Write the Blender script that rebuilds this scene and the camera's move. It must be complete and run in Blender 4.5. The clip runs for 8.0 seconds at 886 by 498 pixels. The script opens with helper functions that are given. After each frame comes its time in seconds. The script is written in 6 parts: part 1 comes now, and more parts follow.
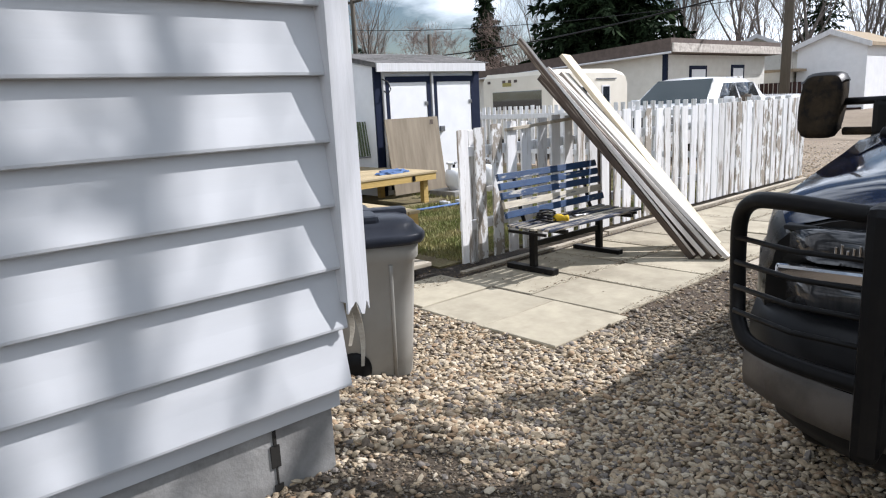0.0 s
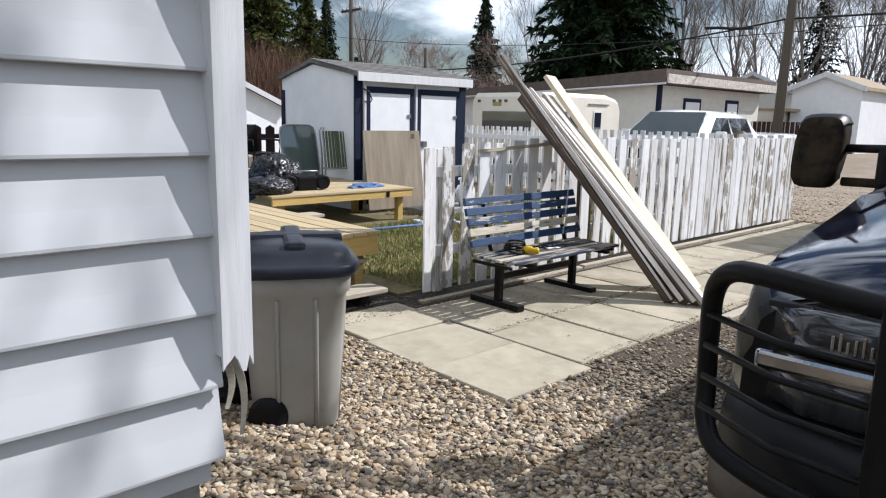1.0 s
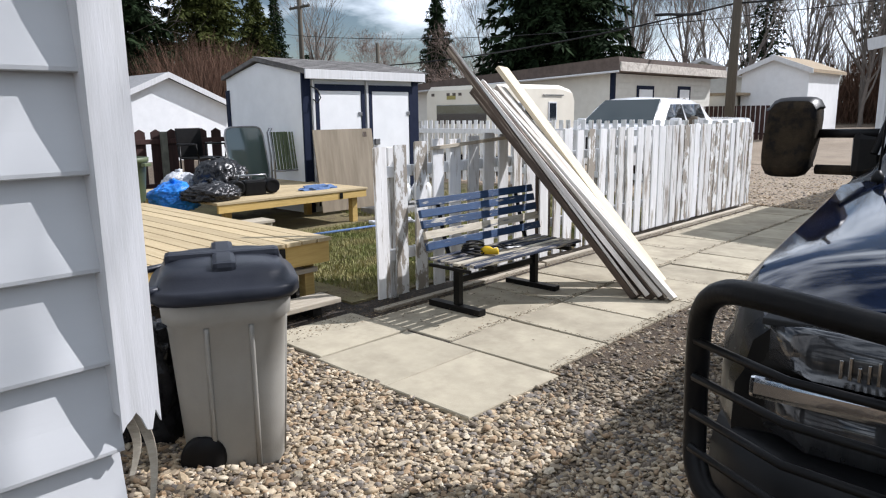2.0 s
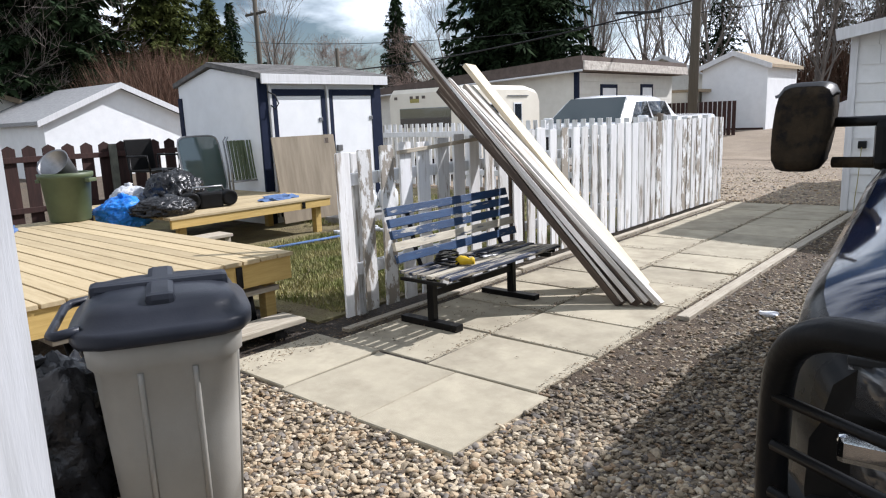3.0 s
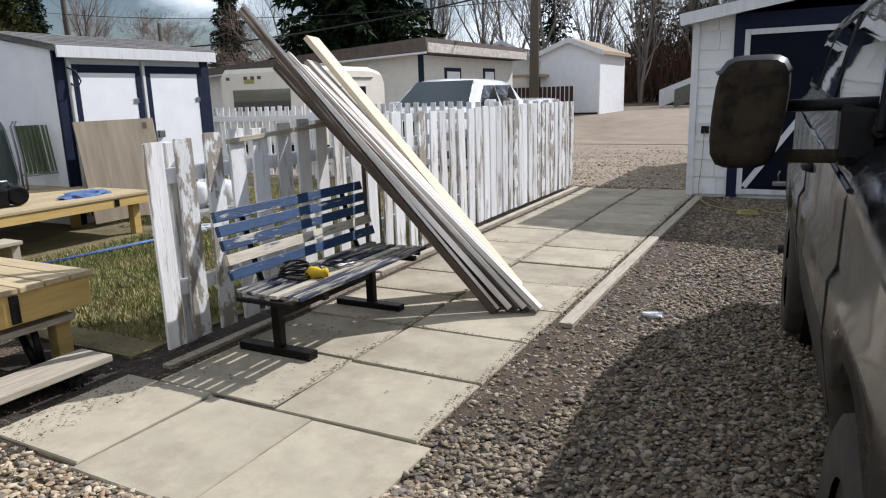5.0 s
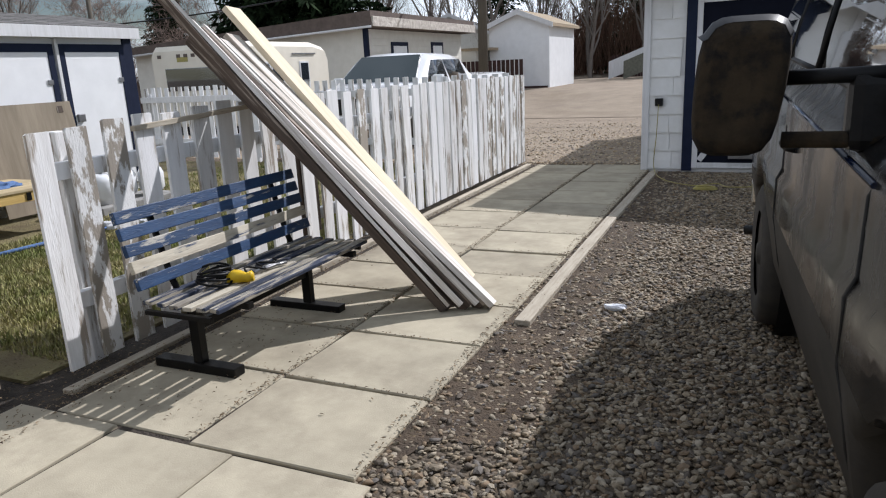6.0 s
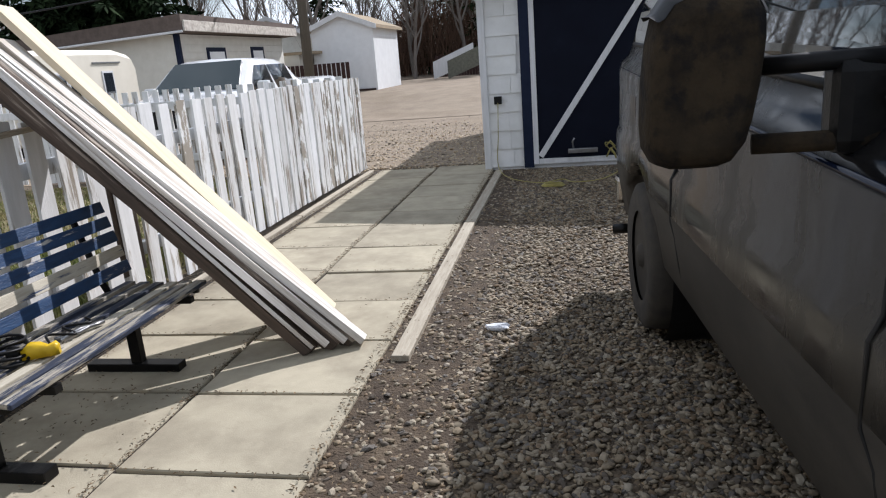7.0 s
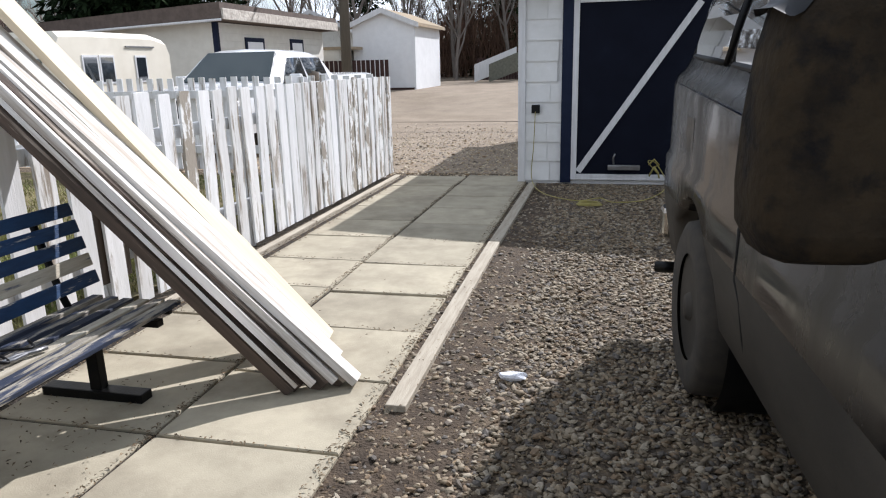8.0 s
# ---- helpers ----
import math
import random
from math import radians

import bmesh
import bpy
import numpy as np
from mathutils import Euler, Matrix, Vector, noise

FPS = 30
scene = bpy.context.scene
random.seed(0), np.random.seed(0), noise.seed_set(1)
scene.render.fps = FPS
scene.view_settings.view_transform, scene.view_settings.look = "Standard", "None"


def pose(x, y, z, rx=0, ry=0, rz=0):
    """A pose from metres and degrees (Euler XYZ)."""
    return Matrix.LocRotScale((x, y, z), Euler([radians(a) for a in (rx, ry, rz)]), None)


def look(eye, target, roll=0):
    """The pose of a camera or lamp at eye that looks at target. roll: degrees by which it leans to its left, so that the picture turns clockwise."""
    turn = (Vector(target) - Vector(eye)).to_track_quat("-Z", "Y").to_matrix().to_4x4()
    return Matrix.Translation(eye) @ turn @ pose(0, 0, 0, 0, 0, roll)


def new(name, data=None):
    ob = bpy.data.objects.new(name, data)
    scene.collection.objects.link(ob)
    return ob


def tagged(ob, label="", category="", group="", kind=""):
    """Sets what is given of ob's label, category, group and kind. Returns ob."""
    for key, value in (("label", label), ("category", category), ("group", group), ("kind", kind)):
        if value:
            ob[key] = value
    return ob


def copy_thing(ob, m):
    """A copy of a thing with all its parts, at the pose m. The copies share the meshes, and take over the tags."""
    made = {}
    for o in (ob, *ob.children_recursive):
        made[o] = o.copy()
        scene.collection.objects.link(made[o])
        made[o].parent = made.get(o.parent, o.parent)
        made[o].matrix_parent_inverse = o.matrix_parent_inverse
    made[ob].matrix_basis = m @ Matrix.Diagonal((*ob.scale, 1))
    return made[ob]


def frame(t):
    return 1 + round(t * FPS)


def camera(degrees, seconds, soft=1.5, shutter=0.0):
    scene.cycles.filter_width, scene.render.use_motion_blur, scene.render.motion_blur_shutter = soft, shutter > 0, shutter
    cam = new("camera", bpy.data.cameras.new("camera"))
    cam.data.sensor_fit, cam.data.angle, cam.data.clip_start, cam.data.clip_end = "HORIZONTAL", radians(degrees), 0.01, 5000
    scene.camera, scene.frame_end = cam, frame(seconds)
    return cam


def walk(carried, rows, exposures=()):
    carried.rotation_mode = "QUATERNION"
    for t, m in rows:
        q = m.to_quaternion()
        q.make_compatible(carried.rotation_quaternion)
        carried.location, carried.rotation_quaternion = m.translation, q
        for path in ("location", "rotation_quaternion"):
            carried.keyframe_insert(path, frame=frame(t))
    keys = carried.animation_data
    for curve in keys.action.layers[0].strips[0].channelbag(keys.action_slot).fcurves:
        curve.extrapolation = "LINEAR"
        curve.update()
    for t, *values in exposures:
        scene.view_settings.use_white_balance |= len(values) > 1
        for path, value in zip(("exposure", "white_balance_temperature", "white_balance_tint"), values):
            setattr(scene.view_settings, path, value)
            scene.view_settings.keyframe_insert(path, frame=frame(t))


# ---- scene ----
cam = camera(64.9, 8.0, soft=1.15)
METRES, EYE, TILT, LEAN, TURN = 3.488, 1.5, 0.0, 0.0, 53.0
PATH = [
    (0, (0.643, 0.104, 1.518), (-0.807, 1.419, 1.108), -2.8),
    (0.5, (0.468, 0.341, 1.509), (-0.873, 1.77, 1.106), -2.6),
    (1, (0.434, 0.613, 1.521), (-0.997, 1.96, 1.151), 1.3),
    (1.5, (0.409, 0.773, 1.523), (-1.091, 2.046, 1.163), 0.3),
    (2, (0.249, 0.87, 1.532), (-1.104, 2.292, 1.148), -0.7),
    (2.2, (0.15, 0.893, 1.535), (-1.127, 2.384, 1.153), -2.9),
    (3.3, (-0.058, 1.27, 1.491), (-1.358, 2.746, 1.127), -1.3),
    (3.5, (-0.063, 1.353, 1.484), (-1.381, 2.815, 1.133), 0.4),
    (4, (-0.192, 1.513, 1.468), (-1.417, 3.034, 1.034), 0.8),
    (4.5, (-0.428, 1.639, 1.503), (-1.484, 3.283, 1.078), -2.0),
    (4.7, (-0.509, 1.668, 1.496), (-1.496, 3.356, 1.078), -2.1),
    (5.8, (-0.684, 2.138, 1.487), (-1.515, 3.89, 0.997), -1.7),
    (6, (-0.728, 2.207, 1.489), (-1.525, 3.971, 0.985), -2.7),
    (6.5, (-0.914, 2.426, 1.496), (-1.425, 4.299, 1.015), -5.0),
    (7, (-1.031, 2.677, 1.486), (-1.39, 4.573, 0.962), -4.5),
    (7.5, (-0.991, 3.008, 1.5), (-1.458, 4.89, 1.008), -3.1),
    (8, (-1.046, 3.245, 1.482), (-1.492, 5.125, 0.967), -1.4),
]
walk(cam, [(t, look(eye, target, roll)) for t, eye, target, roll in PATH], [(0, 0.40), (0.5, 0.30), (1.5, 0.26), (2.2, 0.31), (3.5, 0.35), (4.5, 0.19), (6, 0.02), (6.5, 0.02), (7, 0.12), (8, 0.32)])

# ---- world and light ----
SUN = Vector((1.26, 2.47, 2.35)).normalized()
world = bpy.data.worlds.new("sky")
scene.world = world
world.use_nodes = True
wn = world.node_tree.nodes
sky = wn.new("ShaderNodeTexSky")
sky.sky_type = 'NISHITA'
sky.sun_disc = False
sky.sun_elevation = math.asin(SUN.z)
sky.sun_rotation = math.atan2(SUN.x, SUN.y)
sky.dust_density = 0.8
sky.altitude = 600
SKY_STRENGTH = 0.057


def build_sky():
    t = world.node_tree
    co = wn.new("ShaderNodeTexCoord")
    mp = wn.new("ShaderNodeMapping")
    mp.inputs["Scale"].default_value = (1.0, 1.0, 3.2)
    nz = wn.new("ShaderNodeTexNoise")
    nz.inputs["Scale"].default_value = 2.6
    nz.inputs["Detail"].default_value = 7
    nz.inputs["Roughness"].default_value = 0.55
    rp = wn.new("ShaderNodeValToRGB")
    rp.color_ramp.elements[0].position = 0.43
    rp.color_ramp.elements[1].position = 0.62
    mx = wn.new("ShaderNodeMix")
    mx.data_type = 'RGBA'
    mx.inputs["B"].default_value = (22.5, 24.5, 28.0, 1)
    t.links.new(co.outputs["Generated"], mp.inputs["Vector"])
    t.links.new(mp.outputs["Vector"], nz.inputs["Vector"])
    t.links.new(nz.outputs["Fac"], rp.inputs["Fac"])
    t.links.new(rp.outputs["Color"], mx.inputs["Factor"])
    t.links.new(sky.outputs["Color"], mx.inputs["A"])
    bg = wn["Background"]
    t.links.new(mx.outputs["Result"], bg.inputs["Color"])
    bg.inputs["Strength"].default_value = SKY_STRENGTH


build_sky()
sun_data = bpy.data.lights.new("sun", 'SUN')
sun_data.energy = 5.0
sun_data.angle = radians(0.53)
sun_data.color = (1.0, 0.985, 1.03)
sun = new("sun", sun_data)
sun.matrix_world = look((0, 0, 30), Vector((0, 0, 30)) - SUN)


# ---- materials ----
def mat(name, a, b=None, rough=0.7, metal=0.0, scale=8.0, detail=6, spread=(0.35, 0.65), bump=0.3, bump_scale=None,
        stretch=(1, 1, 1), c=None, c_scale=2.0, c_range=(0.55, 0.7), vary=0.0, island=0.0, depth=0.004, coat=0.0, rough2=None, spec=0.4):
    """Two colours mixed by noise, a third in patches, per-piece variation and fine relief."""
    m = bpy.data.materials.new(name)
    m.use_nodes = True
    t = m.node_tree
    n = t.nodes
    p = n["Principled BSDF"]
    b = b or tuple(v * 0.75 for v in a)
    co = n.new("ShaderNodeTexCoord")
    mp = n.new("ShaderNodeMapping")
    mp.inputs["Scale"].default_value = stretch
    t.links.new(co.outputs["Object"], mp.inputs["Vector"])
    vec = mp.outputs["Vector"]
    if vary:
        inf = n.new("ShaderNodeObjectInfo")
        sh = n.new("ShaderNodeVectorMath")
        sh.operation = 'MULTIPLY_ADD'
        sh.inputs[1].default_value = (37.0, 53.0, 71.0)
        t.links.new(inf.outputs["Random"], sh.inputs[0])
        t.links.new(mp.outputs["Vector"], sh.inputs[2])
        vec = sh.outputs["Vector"]
    nz = n.new("ShaderNodeTexNoise")
    nz.inputs["Scale"].default_value = scale
    nz.inputs["Detail"].default_value = detail
    nz.inputs["Roughness"].default_value = 0.62
    t.links.new(vec, nz.inputs["Vector"])
    rp = n.new("ShaderNodeValToRGB")
    rp.color_ramp.elements[0].position, rp.color_ramp.elements[1].position = spread
    rp.color_ramp.elements[0].color = (*a, 1)
    rp.color_ramp.elements[1].color = (*b, 1)
    t.links.new(nz.outputs["Fac"], rp.inputs["Fac"])
    out = rp.outputs["Color"]
    mask = None
    if c:
        nc = n.new("ShaderNodeTexNoise")
        nc.inputs["Scale"].default_value = c_scale
        nc.inputs["Detail"].default_value = 9
        nc.inputs["Roughness"].default_value = 0.65
        t.links.new(vec, nc.inputs["Vector"])
        rc = n.new("ShaderNodeValToRGB")
        rc.color_ramp.elements[0].position, rc.color_ramp.elements[1].position = c_range
        t.links.new(nc.outputs["Fac"], rc.inputs["Fac"])
        mask = rc.outputs["Color"]
        mx = n.new("ShaderNodeMix")
        mx.data_type = 'RGBA'
        mx.inputs["B"].default_value = (*c, 1)
        t.links.new(mask, mx.inputs["Factor"])
        t.links.new(out, mx.inputs["A"])
        out = mx.outputs["Result"]
    if vary or island:
        if island:
            src = n.new("ShaderNodeNewGeometry").outputs["Random Per Island"]
        else:
            src = inf.outputs["Random"]
        mr = n.new("ShaderNodeMapRange")
        amt = island or vary
        mr.inputs["To Min"].default_value = 1 - amt
        mr.inputs["To Max"].default_value = 1 + amt
        t.links.new(src, mr.inputs["Value"])
        hv = n.new("ShaderNodeHueSaturation")
        t.links.new(mr.outputs["Result"], hv.inputs["Value"])
        t.links.new(out, hv.inputs["Color"])
        out = hv.outputs["Color"]
    t.links.new(out, p.inputs["Base Color"])
    p.inputs["Metallic"].default_value = metal
    p.inputs["Coat Weight"].default_value = coat
    p.inputs["Specular IOR Level"].default_value = spec
    if rough2 is None:
        p.inputs["Roughness"].default_value = rough
    else:
        rr = n.new("ShaderNodeMapRange")
        rr.inputs["To Min"].default_value = rough
        rr.inputs["To Max"].default_value = rough2
        t.links.new(mask if mask else nz.outputs["Fac"], rr.inputs["Value"])
        t.links.new(rr.outputs["Result"], p.inputs["Roughness"])
    if bump:
        nb = n.new("ShaderNodeTexNoise")
        nb.inputs["Scale"].default_value = bump_scale or scale * 4
        nb.inputs["Detail"].default_value = 5
        t.links.new(vec, nb.inputs["Vector"])
        bp = n.new("ShaderNodeBump")
        bp.inputs["Strength"].default_value = bump
        bp.inputs["Distance"].default_value = depth
        t.links.new(nb.outputs["Fac"], bp.inputs["Height"])
        t.links.new(bp.outputs["Normal"], p.inputs["Normal"])
    return m


def glass_mat(name, tint=(0.02, 0.025, 0.03), rough=0.02):
    """Dark tinted pane: glossy, nearly black behind."""
    m = bpy.data.materials.new(name)
    m.use_nodes = True
    p = m.node_tree.nodes["Principled BSDF"]
    p.inputs["Base Color"].default_value = (*tint, 1)
    p.inputs["Roughness"].default_value = rough
    p.inputs["IOR"].default_value = 2.1
    p.inputs["Coat Weight"].default_value = 1.0
    return m


M = {}
M["siding"] = mat("siding_white_vinyl", (0.55, 0.56, 0.57), (0.50, 0.51, 0.52), rough=0.5, scale=3, bump=0.12, bump_scale=60, stretch=(1, 0.15, 1), depth=0.002,
                  c=(0.50, 0.49, 0.46), c_scale=1.6, c_range=(0.6, 0.85))
M["trim_white"] = mat("trim_white_worn", (0.66, 0.66, 0.67), (0.57, 0.57, 0.57), rough=0.55, scale=9, bump=0.3, bump_scale=90, stretch=(3, 3, 0.25), depth=0.002,
                      c=(0.33, 0.30, 0.26), c_scale=7, c_range=(0.66, 0.78))
M["foundation"] = mat("foundation_concrete", (0.30, 0.295, 0.28), (0.20, 0.195, 0.185), rough=0.9, scale=7, bump=0.6, bump_scale=70, c=(0.16, 0.15, 0.13), c_scale=2.2, c_range=(0.6, 0.78))
M["slab"] = mat("slab_concrete", (0.415, 0.37, 0.277), (0.335, 0.298, 0.222), rough=0.92, scale=5, bump=0.45, bump_scale=160, depth=0.003,
                c=(0.20, 0.17, 0.125), c_scale=1.9, c_range=(0.47, 0.80), vary=0.10)
M["soil"] = mat("soil_dark", (0.058, 0.045, 0.034), (0.030, 0.024, 0.019), rough=0.95, scale=9, bump=1.0, bump_scale=60, depth=0.02)
M["wood_grey"] = mat("wood_grey_weathered", (0.42, 0.375, 0.30), (0.31, 0.27, 0.21), rough=0.85, scale=5, bump=0.5, bump_scale=26, stretch=(9, 0.8, 9), c=(0.15, 0.12, 0.09), c_scale=3, c_range=(0.6, 0.75), vary=0.15)
M["wood_deck"] = mat("wood_treated_deck", (0.46, 0.37, 0.225), (0.38, 0.295, 0.17), rough=0.75, scale=4, bump=0.4, bump_scale=24, stretch=(0.6, 9, 9), vary=0.12, c=(0.24, 0.17, 0.09), c_scale=3, c_range=(0.64, 0.75))
M["wood_rim"] = mat("wood_yellow_rim_joist", (0.56, 0.39, 0.14), (0.46, 0.31, 0.10), rough=0.7, scale=5, bump=0.3, bump_scale=20, stretch=(4, 0.7, 9), vary=0.1)
M["paint_peel"] = mat("paint_white_peeling", (0.78, 0.78, 0.785), (0.66, 0.66, 0.655), rough=0.7, scale=6, bump=0.6, bump_scale=40, stretch=(3.8, 3.8, 0.45), depth=0.004,
                      c=(0.33, 0.29, 0.24), c_scale=4.6, c_range=(0.585, 0.66), vary=0.10)
M["paint_peel_more"] = mat("paint_white_badly_peeling", (0.75, 0.75, 0.745), (0.61, 0.60, 0.585), rough=0.75, scale=6, bump=0.7, bump_scale=40, stretch=(4.2, 4.2, 0.45), depth=0.004,
                           c=(0.29, 0.25, 0.205), c_scale=4.8, c_range=(0.52, 0.60), vary=0.13)
M["paint_peel_bad"] = mat("paint_white_mostly_gone", (0.78, 0.78, 0.77), (0.68, 0.68, 0.67), rough=0.8, scale=6, bump=0.8, bump_scale=40, stretch=(2.6, 2.6, 0.9), depth=0.005,
                          c=(0.31, 0.275, 0.23), c_scale=6.5, c_range=(0.475, 0.52), vary=0.1)
M["bench_blue"] = mat("bench_blue_peeling", (0.020, 0.058, 0.135), (0.013, 0.036, 0.09), spec=0.3, rough=0.5, scale=8, bump=0.6, bump_scale=40, stretch=(5, 0.8, 5), c=(0.44, 0.42, 0.37), c_scale=4.2, c_range=(0.585, 0.64), vary=0.12)
M["bench_worn"] = mat("bench_bare_grey", (0.50, 0.46, 0.37), (0.36, 0.32, 0.25), rough=0.8, scale=8, bump=0.5, bump_scale=40, stretch=(6, 0.6, 6), c=(0.024, 0.045, 0.10), c_scale=3.6, c_range=(0.56, 0.62), vary=0.15)
M["bench_mixed"] = mat("bench_seat_mixed", (0.34, 0.31, 0.25), (0.17, 0.15, 0.125), rough=0.7, scale=7, bump=0.7, bump_scale=40, stretch=(7, 0.7, 7), c=(0.018, 0.026, 0.05), c_scale=3.8, c_range=(0.46, 0.53), vary=0.2)
M["black_iron"] = mat("black_iron", (0.005, 0.005, 0.0055), (0.008, 0.0075, 0.007), spec=0.16, rough=0.36, scale=20, bump=0.2)
M["board_old"] = mat("lumber_old_grey", (0.58, 0.53, 0.46), (0.32, 0.27, 0.22), rough=0.8, scale=6, bump=0.5, bump_scale=22, stretch=(6, 6, 0.35), c=(0.72, 0.69, 0.65), c_scale=2.6, c_range=(0.42, 0.56), vary=0.12)
# dark brown for bare boards, and for shade painted on the leaning planks' sides
M["board_brown_shade"] = mat("lumber_brown_and_shade", (0.11, 0.08, 0.062), (0.055, 0.042, 0.034), rough=0.85, scale=4, bump=0.5, bump_scale=22, stretch=(6, 6, 0.35), c=(0.34, 0.29, 0.24), c_scale=3.2, c_range=(0.54, 0.64), vary=0.2)
M["board_new"] = mat("lumber_pale_yellow", (0.60, 0.52, 0.39), (0.53, 0.44, 0.30), rough=0.7, scale=4, bump=0.3, bump_scale=22, stretch=(5, 5, 0.35), c=(0.42, 0.27, 0.12), c_scale=2.2, c_range=(0.66, 0.74), vary=0.08)
M["bin_grey"] = mat("bin_taupe_plastic", (0.32, 0.31, 0.28), (0.285, 0.275, 0.245), rough=0.5, scale=6, bump=0.1, bump_scale=150, c=(0.15, 0.14, 0.12), c_scale=2.0, c_range=(0.6, 0.8))
M["lid_dark"] = mat("lid_navy_plastic", (0.022, 0.025, 0.034), (0.030, 0.033, 0.042), rough=0.36, spec=0.16, scale=6, bump=0.12, bump_scale=120)
M["black_plastic"] = mat("black_plastic", (0.006, 0.006, 0.0065), (0.009, 0.009, 0.0095), spec=0.16, rough=0.42, scale=10, bump=0.1)
M["bag_black"] = mat("bag_black_film", (0.012, 0.012, 0.014), (0.02, 0.02, 0.022), rough=0.25, scale=6, bump=0.9, bump_scale=14, depth=0.03)
M["bag_blue"] = mat("bag_blue_film", (0.02, 0.23, 0.72), (0.012, 0.15, 0.55), rough=0.32, scale=6, bump=0.8, bump_scale=14, depth=0.03)
M["bag_white"] = mat("bag_white_film", (0.55, 0.56, 0.58), (0.42, 0.43, 0.45), rough=0.4, scale=6, bump=0.9, bump_scale=12, depth=0.03)
M["green_bin"] = mat("green_plastic", (0.095, 0.12, 0.062), (0.075, 0.095, 0.05), rough=0.5, scale=6, bump=0.1)
M["truck_paint"] = mat("truck_navy_paint", (0.005, 0.009, 0.024), (0.006, 0.010, 0.028), rough=0.04, scale=3, bump=0.02, bump_scale=300, coat=0.5, spec=0.4, depth=0.001,
                       c=(0.009, 0.012, 0.024), c_scale=2.2, c_range=(0.5, 0.8), rough2=0.09)
M["truck_dirty"] = mat("truck_dusty_paint", (0.006, 0.0065, 0.008), (0.009, 0.009, 0.0095), rough=0.07, spec=0.20, scale=3.5, bump=0.05, bump_scale=200, coat=0.0, depth=0.001,
                       c=(0.026, 0.023, 0.018), c_scale=2.0, c_range=(0.42, 0.72), rough2=0.5, stretch=(1, 1.6, 0.55))
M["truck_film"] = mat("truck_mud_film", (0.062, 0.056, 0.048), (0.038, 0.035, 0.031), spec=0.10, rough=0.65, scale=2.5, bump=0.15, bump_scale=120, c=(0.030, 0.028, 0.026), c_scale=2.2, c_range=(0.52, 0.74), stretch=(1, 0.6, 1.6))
M["mud"] = mat("mud_brown", (0.042, 0.031, 0.019), (0.022, 0.017, 0.012), spec=0.1, rough=0.9, scale=16, bump=0.9, bump_scale=70, c=(0.012, 0.011, 0.011), c_scale=11, c_range=(0.50, 0.62))
M["rubber"] = mat("tyre_rubber_dusty", (0.055, 0.047, 0.037), (0.032, 0.029, 0.025), rough=0.9, scale=9, bump=0.5)
M["chrome"] = mat("chrome_dull", (0.55, 0.54, 0.52), (0.40, 0.38, 0.35), rough=0.16, metal=1.0, scale=6, bump=0.05, c=(0.22, 0.17, 0.12), c_scale=3, c_range=(0.55, 0.75), rough2=0.5)
M["chrome_bright"] = mat("chrome_clean", (0.75, 0.75, 0.76), (0.6, 0.6, 0.6), rough=0.12, metal=1.0, scale=6, bump=0.12, bump_scale=18, depth=0.006)
M["steel"] = mat("steel_grey", (0.36, 0.36, 0.37), (0.27, 0.27, 0.27), rough=0.35, metal=0.9, scale=9, bump=0.1)
M["bumper_steel"] = mat("bumper_dusty_steel", (0.125, 0.11, 0.095), (0.08, 0.07, 0.06), rough=0.55, metal=0.3, scale=7, bump=0.2, bump_scale=60, c=(0.07, 0.055, 0.045), c_scale=4, c_range=(0.55, 0.7))
M["lamp_glass"] = mat("headlight_lens", (0.065, 0.066, 0.068), (0.014, 0.014, 0.015), rough=0.06, spread=(0.3, 0.7), scale=8, bump=0.12, bump_scale=40, coat=0.6, stretch=(2, 1, 0.4), depth=0.003)
M["glass"] = glass_mat("window_dark_glass")
M["glass_soft"] = glass_mat("window_grey_glass", (0.030, 0.046, 0.052), 0.02)
M["glass_soft"].node_tree.nodes["Principled BSDF"].inputs["IOR"].default_value = 1.29
M["glass_soft"].node_tree.nodes["Principled BSDF"].inputs["Coat Weight"].default_value = 0.0
M["blue_door"] = mat("garage_navy_paint", (0.0032, 0.0045, 0.0115), (0.0045, 0.0065, 0.015), rough=0.7, spec=0.12, scale=3, bump=0.15, bump_scale=60, c=(0.012, 0.016, 0.03), c_scale=1.5, c_range=(0.6, 0.8))
M["shed_white"] = mat("shed_white_metal", (0.80, 0.81, 0.82), (0.74, 0.75, 0.76), rough=0.5, scale=3, bump=0.1)
M["garage_white"] = mat("garage_white_shakes", (0.74, 0.74, 0.73), (0.67, 0.67, 0.65), rough=0.65, scale=5, bump=0.3, bump_scale=40, vary=0.04, c=(0.42, 0.39, 0.34), c_scale=3, c_range=(0.66, 0.82))
M["shingle"] = mat("roof_shingle_grey", (0.15, 0.145, 0.14), (0.10, 0.097, 0.093), rough=0.95, scale=14, bump=0.6, bump_scale=60, vary=0.15, c=(0.2, 0.19, 0.18), c_scale=3, c_range=(0.5, 0.7))
M["roof_tan"] = mat("roof_tan", (0.36, 0.29, 0.20), (0.28, 0.22, 0.15), rough=0.95, scale=8, bump=0.5)
M["cream"] = mat("stucco_cream", (0.68, 0.66, 0.60), (0.62, 0.60, 0.54), rough=0.8, scale=4, bump=0.2)
M["rv_cream"] = mat("rv_cream_panel", (0.72, 0.67, 0.57), (0.66, 0.61, 0.51), rough=0.45, scale=2, bump=0.05)
M["white_paint"] = mat("white_paint_gloss", (0.74, 0.75, 0.76), (0.70, 0.71, 0.72), rough=0.25, scale=2, bump=0.02, coat=0.6)
